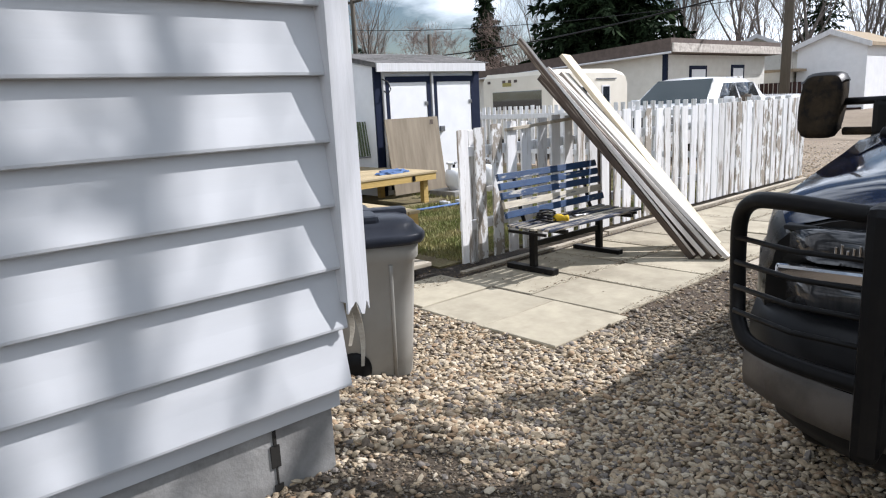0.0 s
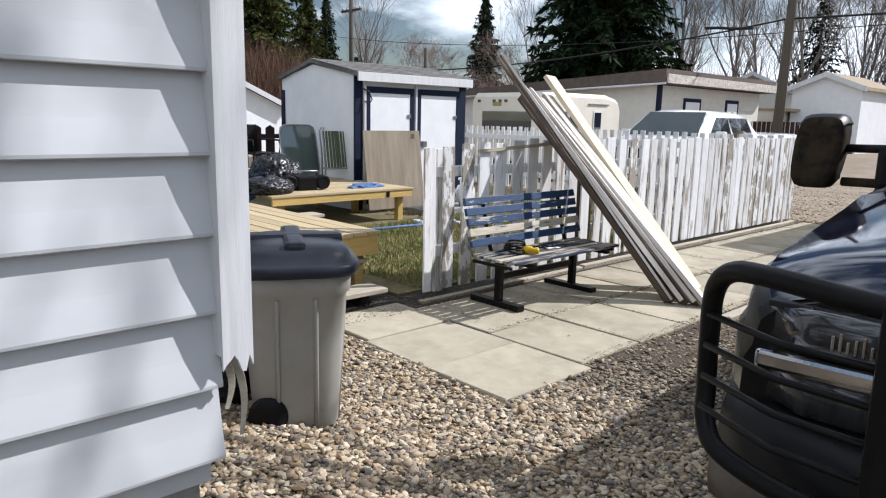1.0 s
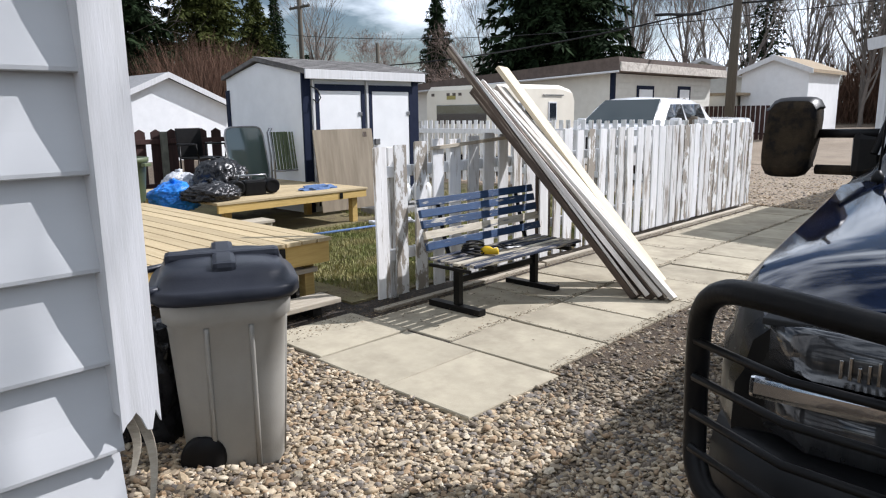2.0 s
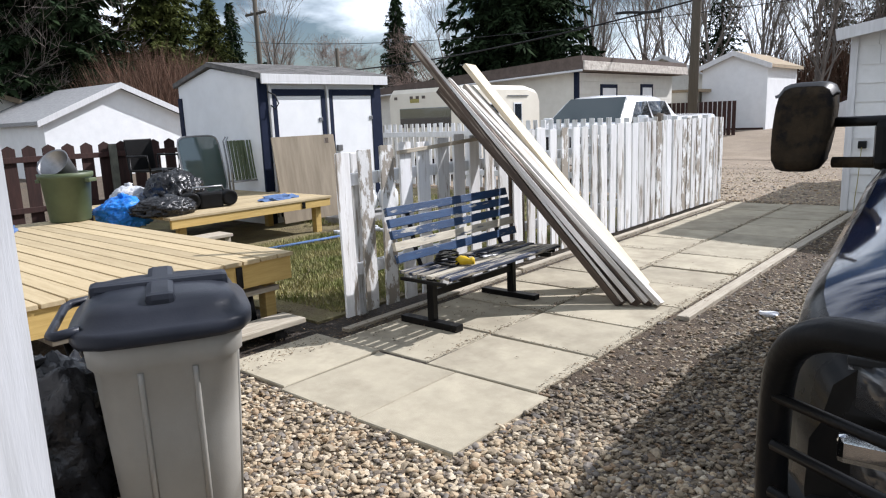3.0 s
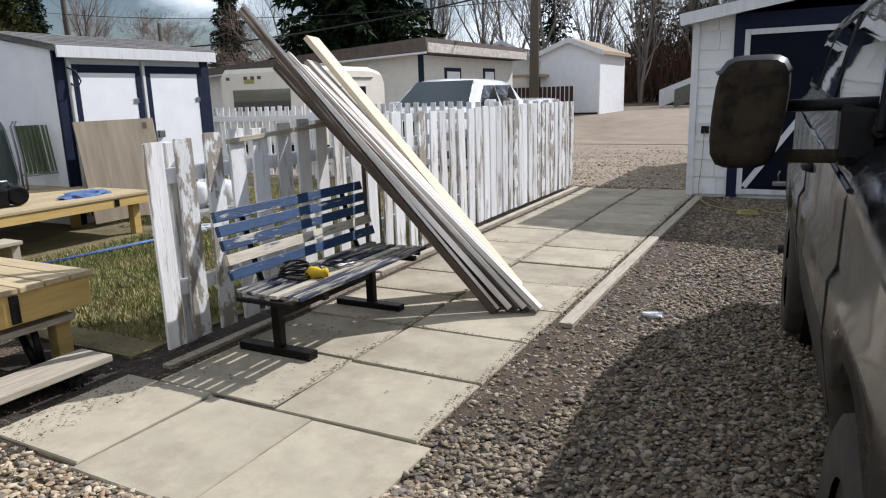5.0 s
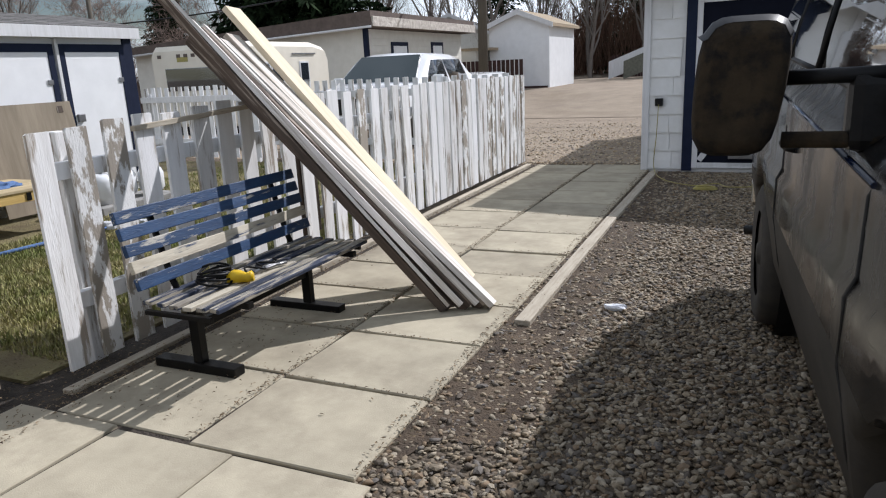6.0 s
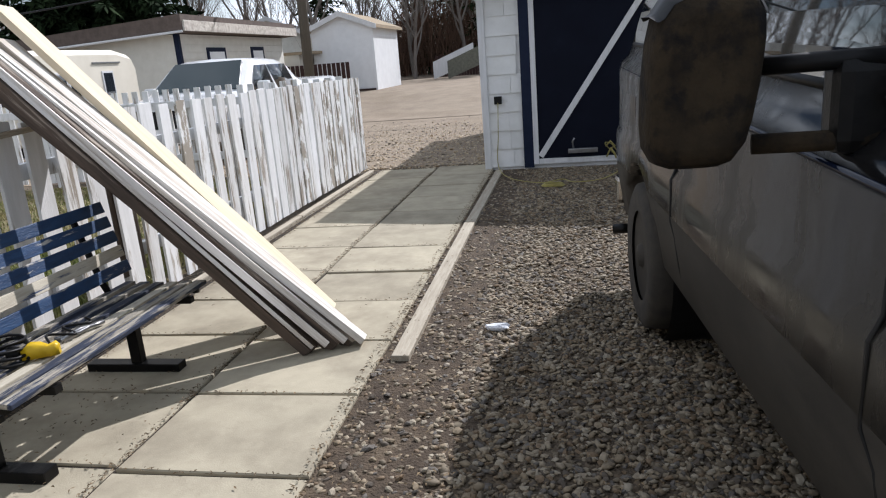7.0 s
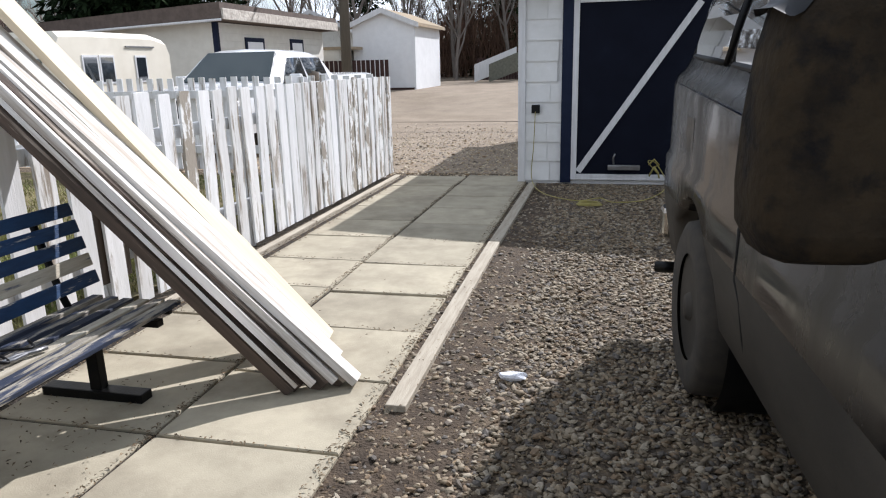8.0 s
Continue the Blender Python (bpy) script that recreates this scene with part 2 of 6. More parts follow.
M["brown_fascia"] = mat("brown_fascia", (0.13, 0.10, 0.085), (0.09, 0.07, 0.06), rough=0.9, scale=6, bump=0.3)
M["stone_fascia"] = mat("stone_fascia", (0.60, 0.56, 0.50), (0.36, 0.32, 0.28), rough=0.9, scale=9, bump=0.8, bump_scale=14, depth=0.03)
M["navy_trim"] = mat("navy_trim_paint", (0.007, 0.012, 0.032), (0.011, 0.017, 0.04), spec=0.15, rough=0.6, scale=8, bump=0.15)
M["plywood"] = mat("plywood_weathered", (0.28, 0.235, 0.175), (0.20, 0.165, 0.12), rough=0.85, scale=3, bump=0.3, bump_scale=30, stretch=(6, 3, 0.4), c=(0.15, 0.12, 0.08), c_scale=3, c_range=(0.66, 0.78))
M["fence_brown"] = mat("fence_red_brown", (0.050, 0.022, 0.018), (0.030, 0.014, 0.012), rough=0.85, scale=8, bump=0.3, stretch=(4, 4, 0.5), vary=0.2)
M["fence_grey"] = mat("fence_post_greenish", (0.15, 0.15, 0.12), (0.10, 0.10, 0.08), rough=0.85, scale=8, bump=0.3)
M["bark"] = mat("bark_grey_brown", (0.22, 0.19, 0.165), (0.16, 0.135, 0.115), rough=0.95, scale=10, bump=0.6, stretch=(2, 2, 0.4))
M["bark_pole"] = mat("pole_wood_brown", (0.105, 0.09, 0.07), (0.075, 0.065, 0.05), rough=0.9, scale=10, bump=0.4, stretch=(6, 6, 0.3))
M["needle"] = mat("needles_dark_green", (0.026, 0.042, 0.018), (0.014, 0.024, 0.012), rough=0.9, spec=0.05, scale=0.9, bump=0.0, island=0.45)
M["needle_light"] = mat("needles_yellow_green", (0.085, 0.095, 0.028), (0.045, 0.058, 0.02), rough=0.9, spec=0.05, scale=0.7, bump=0.0, island=0.4)
M["twig_red"] = mat("twigs_red_brown", (0.17, 0.095, 0.062), (0.12, 0.07, 0.048), rough=0.9, scale=2, bump=0.0, island=0.3)
M["twig_pink"] = mat("twigs_pale_brown", (0.27, 0.20, 0.165), (0.20, 0.15, 0.125), rough=0.9, scale=2, bump=0.0, island=0.3)
M["grass"] = mat("grass_blades", (0.15, 0.175, 0.048), (0.30, 0.265, 0.12), rough=0.8, scale=1.6, spread=(0.4, 0.6), bump=0.0, island=0.4)
M["lawn"] = mat("lawn_soil", (0.20, 0.175, 0.08), (0.14, 0.11, 0.06), rough=0.95, scale=3, bump=1.0, bump_scale=50, depth=0.02, c=(0.06, 0.045, 0.03), c_scale=0.9, c_range=(0.52, 0.66))
M["yellow_tool"] = mat("tool_yellow_plastic", (0.62, 0.41, 0.01), (0.55, 0.35, 0.01), rough=0.4, scale=10, bump=0.1)
M["yellow_cord"] = mat("cord_yellow", (0.36, 0.31, 0.09), (0.28, 0.24, 0.08), rough=0.5, scale=10, bump=0.1)
M["foil"] = mat("litter_white_foil", (0.82, 0.84, 0.88), (0.66, 0.68, 0.74), rough=0.3, scale=30, bump=0.5)
M["teal_glass"] = glass_mat("table_glass_teal", (0.07, 0.105, 0.10), 0.1)
M["wire"] = mat("wire_black", (0.01, 0.01, 0.01), (0.012, 0.012, 0.012), rough=0.6, bump=0.0)
M["green_fascia"] = mat("lime_fascia", (0.30, 0.42, 0.05), (0.26, 0.36, 0.04), rough=0.6, bump=0.1)
M["leaf_litter"] = mat("dead_leaves", (0.20, 0.145, 0.085), (0.12, 0.085, 0.05), rough=0.9, scale=3, bump=0.0, island=0.5)
M["tarp_blue"] = mat("cloth_blue", (0.09, 0.17, 0.33), (0.06, 0.11, 0.24), rough=0.8, scale=12, bump=0.6, bump_scale=20, depth=0.02)


def stone_mat(name="gravel_stones", dirt=1.0):
    """River gravel: each stone its own tan, grey or rust."""
    m = bpy.data.materials.new(name)
    m.use_nodes = True
    t = m.node_tree
    n = t.nodes
    p = n["Principled BSDF"]
    g = n.new("ShaderNodeNewGeometry")
    rp = n.new("ShaderNodeValToRGB")
    stops = ((0.0, (0.16, 0.125, 0.09)), (0.14, (0.40, 0.31, 0.20)), (0.34, (0.29, 0.23, 0.155)), (0.52, (0.47, 0.385, 0.27)),
             (0.66, (0.30, 0.205, 0.12)), (0.78, (0.19, 0.165, 0.14)), (0.9, (0.55, 0.47, 0.35)))
    e = rp.color_ramp.elements
    while len(e) < len(stops):
        e.new(0.5)
    for i, (pos, col) in enumerate(stops):
        e[i].position = pos
        e[i].color = (*col, 1)
    rp.color_ramp.interpolation = 'CONSTANT'
    t.links.new(g.outputs["Random Per Island"], rp.inputs["Fac"])
    nz = n.new("ShaderNodeTexNoise")
    nz.inputs["Scale"].default_value = 60
    nz.inputs["Detail"].default_value = 4
    co = n.new("ShaderNodeTexCoord")
    t.links.new(co.outputs["Object"], nz.inputs["Vector"])
    mr = n.new("ShaderNodeMapRange")
    mr.inputs["To Min"].default_value = 0.6 * dirt
    mr.inputs["To Max"].default_value = 1.35 * dirt
    t.links.new(nz.outputs["Fac"], mr.inputs["Value"])
    hv = n.new("ShaderNodeHueSaturation")
    t.links.new(mr.outputs["Result"], hv.inputs["Value"])
    t.links.new(rp.outputs["Color"], hv.inputs["Color"])
    t.links.new(hv.outputs["Color"], p.inputs["Base Color"])
    p.inputs["Roughness"].default_value = 0.75
    return m


def ground_mat():
    """Gravel bed under the stones: sand, grit and dark soil, with a pebble relief."""
    m = bpy.data.materials.new("ground_gravel_bed")
    m.use_nodes = True
    t = m.node_tree
    n = t.nodes
    p = n["Principled BSDF"]
    co = n.new("ShaderNodeTexCoord")
    vo = n.new("ShaderNodeTexVoronoi")
    vo.inputs["Scale"].default_value = 42
    t.links.new(co.outputs["Object"], vo.inputs["Vector"])
    rp = n.new("ShaderNodeValToRGB")
    e = rp.color_ramp.elements
    e[0].color, e[1].color = (0.045, 0.033, 0.022, 1), (0.15, 0.11, 0.070, 1)
    t.links.new(vo.outputs["Color"], rp.inputs["Fac"])
    nz = n.new("ShaderNodeTexNoise")
    nz.inputs["Scale"].default_value = 0.55
    nz.inputs["Detail"].default_value = 8
    t.links.new(co.outputs["Object"], nz.inputs["Vector"])
    r2 = n.new("ShaderNodeValToRGB")
    r2.color_ramp.elements[0].position, r2.color_ramp.elements[1].position = 0.5, 0.68
    t.links.new(nz.outputs["Fac"], r2.inputs["Fac"])
    mx = n.new("ShaderNodeMix")
    mx.data_type = 'RGBA'
    mx.inputs["B"].default_value = (0.075, 0.058, 0.041, 1)
    t.links.new(r2.outputs["Color"], mx.inputs["Factor"])
    t.links.new(rp.outputs["Color"], mx.inputs["A"])
    t.links.new(mx.outputs["Result"], p.inputs["Base Color"])
    p.inputs["Roughness"].default_value = 0.95
    bp = n.new("ShaderNodeBump")
    bp.inputs["Strength"].default_value = 0.8
    bp.inputs["Distance"].default_value = 0.02
    bp.invert = True
    t.links.new(vo.outputs["Distance"], bp.inputs["Height"])
    t.links.new(bp.outputs["Normal"], p.inputs["Normal"])
    return m


M["shingle_pale"] = mat("roof_shingle_pale", (0.33, 0.33, 0.33), (0.25, 0.25, 0.25), rough=0.95, scale=10, bump=0.6, bump_scale=30, stretch=(0.4, 1, 3))
M["alley"] = mat("alley_dirt", (0.29, 0.235, 0.175), (0.215, 0.17, 0.125), rough=0.95, scale=1.1, bump=0.9, bump_scale=60, depth=0.015, c=(0.21, 0.165, 0.115), c_scale=0.5, c_range=(0.5, 0.7))
M["stone"] = stone_mat()
# earthy stones, their colour lowered further to stand in for shade
M["stone_earthy_shade"] = stone_mat("gravel_stones_earthy_shade", 0.57)
M["earth"] = mat("earth_brown", (0.095, 0.068, 0.045), (0.045, 0.032, 0.022), rough=0.95, scale=7, bump=1.0, bump_scale=70, depth=0.015, c=(0.14, 0.105, 0.07), c_scale=3.0, c_range=(0.55, 0.7))
M["ground"] = ground_mat()


# ---- building helpers ----
def part(name, bm, material, parent=None, label=""):
    me = bpy.data.meshes.new(name)
    bm.to_mesh(me)
    bm.free()
    me.materials.append(material)
    ob = new(name, me)
    if parent:
        ob.parent = parent
    if label:
        ob["label"] = label
    return ob


def raw(name, verts, faces, material, parent=None, smooth=False):
    me = bpy.data.meshes.new(name)
    me.from_pydata(verts, [], faces)
    me.materials.append(material)
    if smooth:
        me.polygons.foreach_set("use_smooth", [True] * len(me.polygons))
    me.update()
    ob = new(name, me)
    if parent:
        ob.parent = parent
    return ob


def thing(name, label, category, at=(0, 0, 0), rz=0, group="", kind="", rx=0, ry=0):
    ob = new(name)
    ob.matrix_basis = pose(*at, rx, ry, rz)
    ob.empty_display_size = 0.1
    return tagged(ob, label, category, group, kind)


def box(bm, x0, y0, z0, x1, y1, z1, bevel=0.0, m=None):
    r = bmesh.ops.create_cube(bm, size=1.0)
    s = Matrix.Translation(((x0 + x1) / 2, (y0 + y1) / 2, (z0 + z1) / 2)) @ Matrix.Diagonal((abs(x1 - x0), abs(y1 - y0), abs(z1 - z0), 1))
    bmesh.ops.transform(bm, matrix=(m @ s) if m else s, verts=r["verts"])
    if bevel:
        edges = list({e for v in r["verts"] for e in v.link_edges})
        bmesh.ops.bevel(bm, geom=edges, offset=bevel, segments=2, affect='EDGES', profile=0.6)
    return bm


def boxm(x0, y0, z0, x1, y1, z1, bevel=0.0, m=None):
    return box(bmesh.new(), x0, y0, z0, x1, y1, z1, bevel, m)


def tube(bm, pts, r, sides=8, r_end=None):
    """A round bar along a line of points."""
    pts = [Vector(p) for p in pts]
    rings = []
    up = Vector((0.13, 0.21, 0.97))
    for i, p in enumerate(pts):
        d = (pts[min(i + 1, len(pts) - 1)] - pts[max(i - 1, 0)]).normalized()
        a = d.cross(up)
        if a.length < 0.05:
            a = d.cross(Vector((1, 0, 0)))
        a.normalize()
        b = d.cross(a)
        k = r if r_end is None else r + (r_end - r) * i / (len(pts) - 1)
        rings.append([bm.verts.new(p + a * (k * math.cos(2 * math.pi * j / sides)) + b * (k * math.sin(2 * math.pi * j / sides))) for j in range(sides)])
    for q, w in zip(rings, rings[1:]):
        for j in range(sides):
            f = bm.faces.new((q[j], q[(j + 1) % sides], w[(j + 1) % sides], w[j]))
            f.smooth = True
    bm.faces.new(rings[0])
    bm.faces.new(list(reversed(rings[-1])))
    bmesh.ops.recalc_face_normals(bm, faces=bm.faces)
    return bm


def smooth_line(pts, k=5):
    """A flowing line through the points."""
    P = [Vector(p) for p in pts]
    out = []
    for i in range(len(P) - 1):
        p0, p1, p2, p3 = P[max(i - 1, 0)], P[i], P[i + 1], P[min(i + 2, len(P) - 1)]
        for j in range(k):
            t = j / k
            out.append(0.5 * ((2 * p1) + (p2 - p0) * t + (2 * p0 - 5 * p1 + 4 * p2 - p3) * t * t + (3 * p1 - p0 - 3 * p2 + p3) * t ** 3))
    return out + [P[-1]]


def loft(bm, rings, close=True, cap=True):
    """Skin over rings of equal length."""
    vs = [[bm.verts.new(p) for p in ring] for ring in rings]
    n = len(vs[0])
    for q, w in zip(vs, vs[1:]):
        for j in range(n if close else n - 1):
            f = bm.faces.new((q[j], q[(j + 1) % n], w[(j + 1) % n], w[j]))
            f.smooth = True
    if cap and close:
        bm.faces.new(vs[0])
        bm.faces.new(list(reversed(vs[-1])))
    bmesh.ops.recalc_face_normals(bm, faces=bm.faces)
    return bm


def disc_ring(r, z, n=20, sx=1.0, sy=1.0, power=2.0, cx=0, cy=0):
    """A rounded ring in the plane at height z: power 2 is an ellipse, more is squarer."""
    out = []
    for i in range(n):
        a = 2 * math.pi * i / n
        c, s = math.cos(a), math.sin(a)
        k = (abs(c) ** power + abs(s) ** power) ** (-1 / power)
        out.append((cx + r * sx * k * c, cy + r * sy * k * s, z))
    return out


def lathe(bm, rows, n=24, axis='Z', centre=(0, 0, 0), cap=True):
    """Rows of (radius, height) turned about an axis."""
    rings = [disc_ring(r, z, n) for r, z in rows]
    if axis == 'X':
        rings = [[(z + centre[0], x + centre[1], y + centre[2]) for x, y, z in q] for q in rings]
    else:
        rings = [[(x + centre[0], y + centre[1], z + centre[2]) for x, y, z in q] for q in rings]
    return loft(bm, rings, True, cap)


def ground_z(x, y):
    """The gravel rises gently towards the house."""
    k = min(max((2.9 - y) / 1.5, 0.0), 1.0)
    far = min(max((y - 21.5) / 8.0, 0.0), 1.0)
    return -0.02 + 0.19 * k * k * (3 - 2 * k) + 0.55 * far * far * (3 - 2 * far)

# ---- ground and paving ----
def build_ground():
    xs = sorted(set([-600, -200, -80, -40, -25] + [round(-16 + 0.5 * i, 2) for i in range(41)] + [6, 10, 20, 60, 200, 600]))
    ys = sorted(set([-600, -200, -60, -20, -8, -4] + [round(-2 + 0.3 * i, 2) for i in range(57)] + [17, 20, 21.5, 23, 24.5, 26, 28, 30, 40, 60, 100, 200, 600]))
    verts = [(x, y, ground_z(x, y)) for y in ys for x in xs]
    n = len(xs)
    faces = [(j * n + i, j * n + i + 1, (j + 1) * n + i + 1, (j + 1) * n + i) for j in range(len(ys) - 1) for i in range(n - 1)]
    ob = raw("ground", verts, faces, M["ground"], smooth=True)
    tagged(ob, "tan gravel and dirt ground reaching the horizon", "ground", kind="structure")


build_ground()

# dark soil bed under the path, the bench and the steps
soil = part("soil_bed", boxm(-4.9, 2.9, -0.10, -3.62, 5.6, -0.008), M["soil"])
joints = part("joint_soil", boxm(-3.90, 3.42, -0.10, -2.0, 12.45, -0.014), M["soil"])
def earth_strip():
    """Uneven tongue of bare brown earth between the edging and the parked vehicle."""
    ys = [4.1 + 0.16 * i for i in range(50)]
    V = []
    for y in ys:
        e = 0.12 * math.sin(y * 3.1) + 0.07 * math.sin(y * 7.3)
        fade = min((y - 4.1) / 0.9, 1.0)
        V += [(-2.03, y, -0.013), (-2.03 + 0.3 * max(fade, 0.05), y, -0.013), (-2.03 + (0.62 + 0.7 * e) * max(fade, 0.05), y, -0.015)]
    F = [(3 * j + k, 3 * j + k + 1, 3 * j + k + 4, 3 * j + k + 3) for j in range(len(ys) - 1) for k in (0, 1) if k == 0 or ys[j] > 4.5]
    ob = raw("earth_strip", V, F, M["earth"])
    tagged(ob, "bare brown earth showing through the gravel", "soil", kind="structure")


earth_strip()
tagged(joints, "dark soil showing in the paving joints", "soil", kind="structure")
alley = part("alley_road", boxm(-60, 12.75, -0.10, 60, 21.6, -0.012), M["alley"])
tagged(alley, "pale tan dirt alley crossing behind the yard", "road", kind="structure")
tagged(soil, "dark bare soil beside the path and steps", "soil", kind="structure")

def far_lane():
    """The dirt lane that climbs away beyond the alley."""
    ys = [21.3 + 0.6 * i for i in range(34)]
    V = [(x, y, ground_z(x, y) + dz) for y in ys for x, dz in ((-13.0, -0.02), (-12.0, 0.012), (-6.0, 0.02), (0.0, 0.02), (9.0, 0.012), (10.0, -0.02))]
    F = [(j * 6 + i, j * 6 + i + 1, j * 6 + i + 7, j * 6 + i + 6) for j in range(33) for i in range(5)]
    ob = raw("lane_road", V, F, M["alley"], smooth=True)
    tagged(ob, "pale tan dirt lane climbing beyond the alley", "road", kind="structure")


far_lane()

# ---- paving slabs ----
pavement = thing("pavement", "weathered tan concrete paving slabs with open joints", "pavement", kind="structure")
RIGHT = [4.17, 4.86, 5.525, 6.17, 6.83, 7.47, 8.15, 8.91, 9.56, 10.29, 10.98, 11.68, 12.5]
LEFT = [4.20, 4.90, 5.54, 6.27, 6.90, 7.54, 8.23, 8.98, 9.65, 10.32, 11.0, 11.62, 12.4]
rs = random.Random(5)


def slab(x0, y0, x1, y1):
    g = 0.010
    bm = bmesh.new()
    t = 0.004
    pts = [(x0 + g + rs.uniform(-t, t), y0 + g + rs.uniform(-t, t)), (x1 - g + rs.uniform(-t, t), y0 + g + rs.uniform(-t, t)),
           (x1 - g + rs.uniform(-t, t), y1 - g + rs.uniform(-t, t)), (x0 + g + rs.uniform(-t, t), y1 - g + rs.uniform(-t, t))]
    lift = rs.uniform(-0.003, 0.006)
    tilt = [rs.uniform(-0.004, 0.004) for _ in range(4)]
    cx, cy = (x0 + x1) / 2, (y0 + y1) / 2
    inner = [(cx + (x - cx) * 0.985, cy + (y - cy) * 0.985) for x, y in pts]
    loft(bm, [[(x - cx, y - cy, -0.05) for x, y in pts], [(x - cx, y - cy, lift + d - 0.006) for (x, y), d in zip(pts, tilt)],
              [(x - cx, y - cy, lift + d) for (x, y), d in zip(inner, tilt)]])
    for f in bm.faces:
        f.smooth = False
    ob = part("slab", bm, M["slab"], pavement)
    ob.matrix_basis = pose(cx, cy, 0)


for x0, x1, y0, y1 in ((-2.592, -1.94, 3.34, 4.165), (-3.265, -2.592, 3.365, 4.18), (-3.915, -3.265, 3.41, 4.195)):
    slab(x0, y0, x1, y1)
for y0, y1 in zip(RIGHT, RIGHT[1:]):
    slab(-2.86, y0, -2.02, y1)
for y0, y1 in zip(LEFT, LEFT[1:]):
    slab(-3.70, y0, -2.86, y1)

# ---- edging timbers ----
for y0, y1, r in ((5.93, 8.9, 0.4), (8.92, 11.9, -0.2)):
    ob = thing("edging_timber", "grey weathered timber edging lying along the paving", "timber", (-1.93, (y0 + y1) / 2, 0), r, "edging timbers along the path")
    part("timber", boxm(-0.048, (y0 - y1) / 2, -0.03, 0.048, (y1 - y0) / 2, 0.018, 0.006), M["wood_grey"], ob)
for y0, y1, r in ((4.35, 6.6, 0.3), (6.62, 9.4, -0.2), (9.42, 12.3, 0.1)):
    ob = thing("fence_kerb", "worn brown timber kerb along the foot of the fence", "timber", (-3.80, (y0 + y1) / 2, 0), r, "timber kerb along the fence")
    part("timber", boxm(-0.035, (y0 - y1) / 2, -0.04, 0.035, (y1 - y0) / 2, 0.016 if y0 < 5 else 0.03, 0.008), M["wood_grey"], ob)

# ---- house: lap siding, corner post, foundation ----
house = thing("wall_house", "white lap-sided house wall on a concrete foundation", "wall", kind="structure")
HX, HY = -1.45, 1.47
part("wall_core", boxm(-6.0, -4.5, 0.42, HX - 0.012, HY - 0.02, 3.0), M["siding"], house)
PITCH = 0.2245
for i in range(10):
    z0 = 0.505 + PITCH * i
    bm = bmesh.new()
    # a tapered lap, thick at its lower edge, with a folded lip
    prof = [(0.0, PITCH + 0.012), (0.004, PITCH + 0.012), (0.026, 0.10), (0.044, 0.012), (0.043, 0.003), (0.038, 0.0), (0.0, 0.004)]
    loft(bm, [[(HX + px, -4.4, pz) for px, pz in prof], [(HX + px, HY + 0.004, pz) for px, pz in prof]])
    for f in bm.faces:
        f.smooth = False
    lap = part("lap_board", bm, M["siding"], house)
    lap.location.z = z0
part("foundation", boxm(-5.9, -4.4, -0.2, HX - 0.03, HY - 0.05, 0.515), M["foundation"], house, "grey concrete foundation with a dark crack")
bm = bmesh.new()
pts = [(0.0, 0.0), (0.012, 0.05), (-0.004, 0.12), (0.010, 0.2), (0.0, 0.28), (0.014, 0.36)]
for (a, za), (b, zb) in zip(pts, pts[1:]):
    box(bm, -0.004, a - 0.011, za, 0.003, b + 0.011, zb + 0.004)
crack = part("crack", bm, mat("crack_dark", (0.02, 0.018, 0.015), rough=1.0), house)
crack.matrix_basis = pose(HX - 0.028, 1.17, 0.15)


def corner_post():
    """Hollow white corner trim with a torn lower end."""
    bm = bmesh.new()
    rr = random.Random(3)
    n = 9
    top = 3.0
    face = []
    w, d = 0.095, 0.062
    for k in range(n):
        y = HY - 0.008 + w * k / (n - 1)
        zb = 0.80 + rr.uniform(-0.025, 0.035) + (0.02 if k in (2, 3) else 0)
        face.append((y, zb))
    for (y0, b0), (y1, b1) in zip(face, face[1:]):
        x1, x0 = HX + d + 0.012, HX + d
        vs = [bm.verts.new(v) for v in ((x1, y0, b0), (x1, y1, b1), (x1, y1, top), (x1, y0, top), (x0, y0, b0), (x0, y1, b1), (x0, y1, top), (x0, y0, top))]
        for q in ((0, 1, 2, 3), (7, 6, 5, 4), (0, 4, 5, 1), (2, 6, 7, 3), (1, 5, 6, 2), (0, 3, 7, 4)):
            bm.faces.new([vs[i] for i in q])
    box(bm, HX - 0.06, HY - 0.008 + w - 0.012, 0.84, HX + d - 0.001, HY - 0.0085 + w, top)
    box(bm, HX, HY - 0.008, 0.83, HX + d - 0.001, HY + 0.002, top)
    bmesh.ops.remove_doubles(bm, verts=bm.verts, dist=0.0002)
    bmesh.ops.recalc_face_normals(bm, faces=bm.faces)
    part("corner_post", bm, M["trim_white"], house, "white corner trim with a torn lower end")
    # bent strip of torn metal below
    for k, (dx, dy, l) in enumerate(((0.0, 0.03, 0.17), (0.01, 0.06, 0.25))):
        bm = bmesh.new()
        prev = None
        for i in range(9):
            s = i / 8
            c = Vector((HX + dx + 0.02 * s * s * (1 + k), HY + dy - 0.01 + 0.03 * math.sin(s * 3), 0.82 - l * s))
            ww = 0.013 * (1 - 0.6 * s)
            q = [bm.verts.new(c + Vector((-ww * 0.5, -ww, 0))), bm.verts.new(c + Vector((ww * 0.5, ww, 0))), bm.verts.new(c + Vector((ww * 0.5 + 0.003, ww - 0.003, 0))), bm.verts.new(c + Vector((-ww * 0.5 + 0.003, -ww - 0.003, 0)))]
            if prev:
                for j in range(4):
                    bm.faces.new((prev[j], prev[(j + 1) % 4], q[(j + 1) % 4], q[j]))
            prev = q
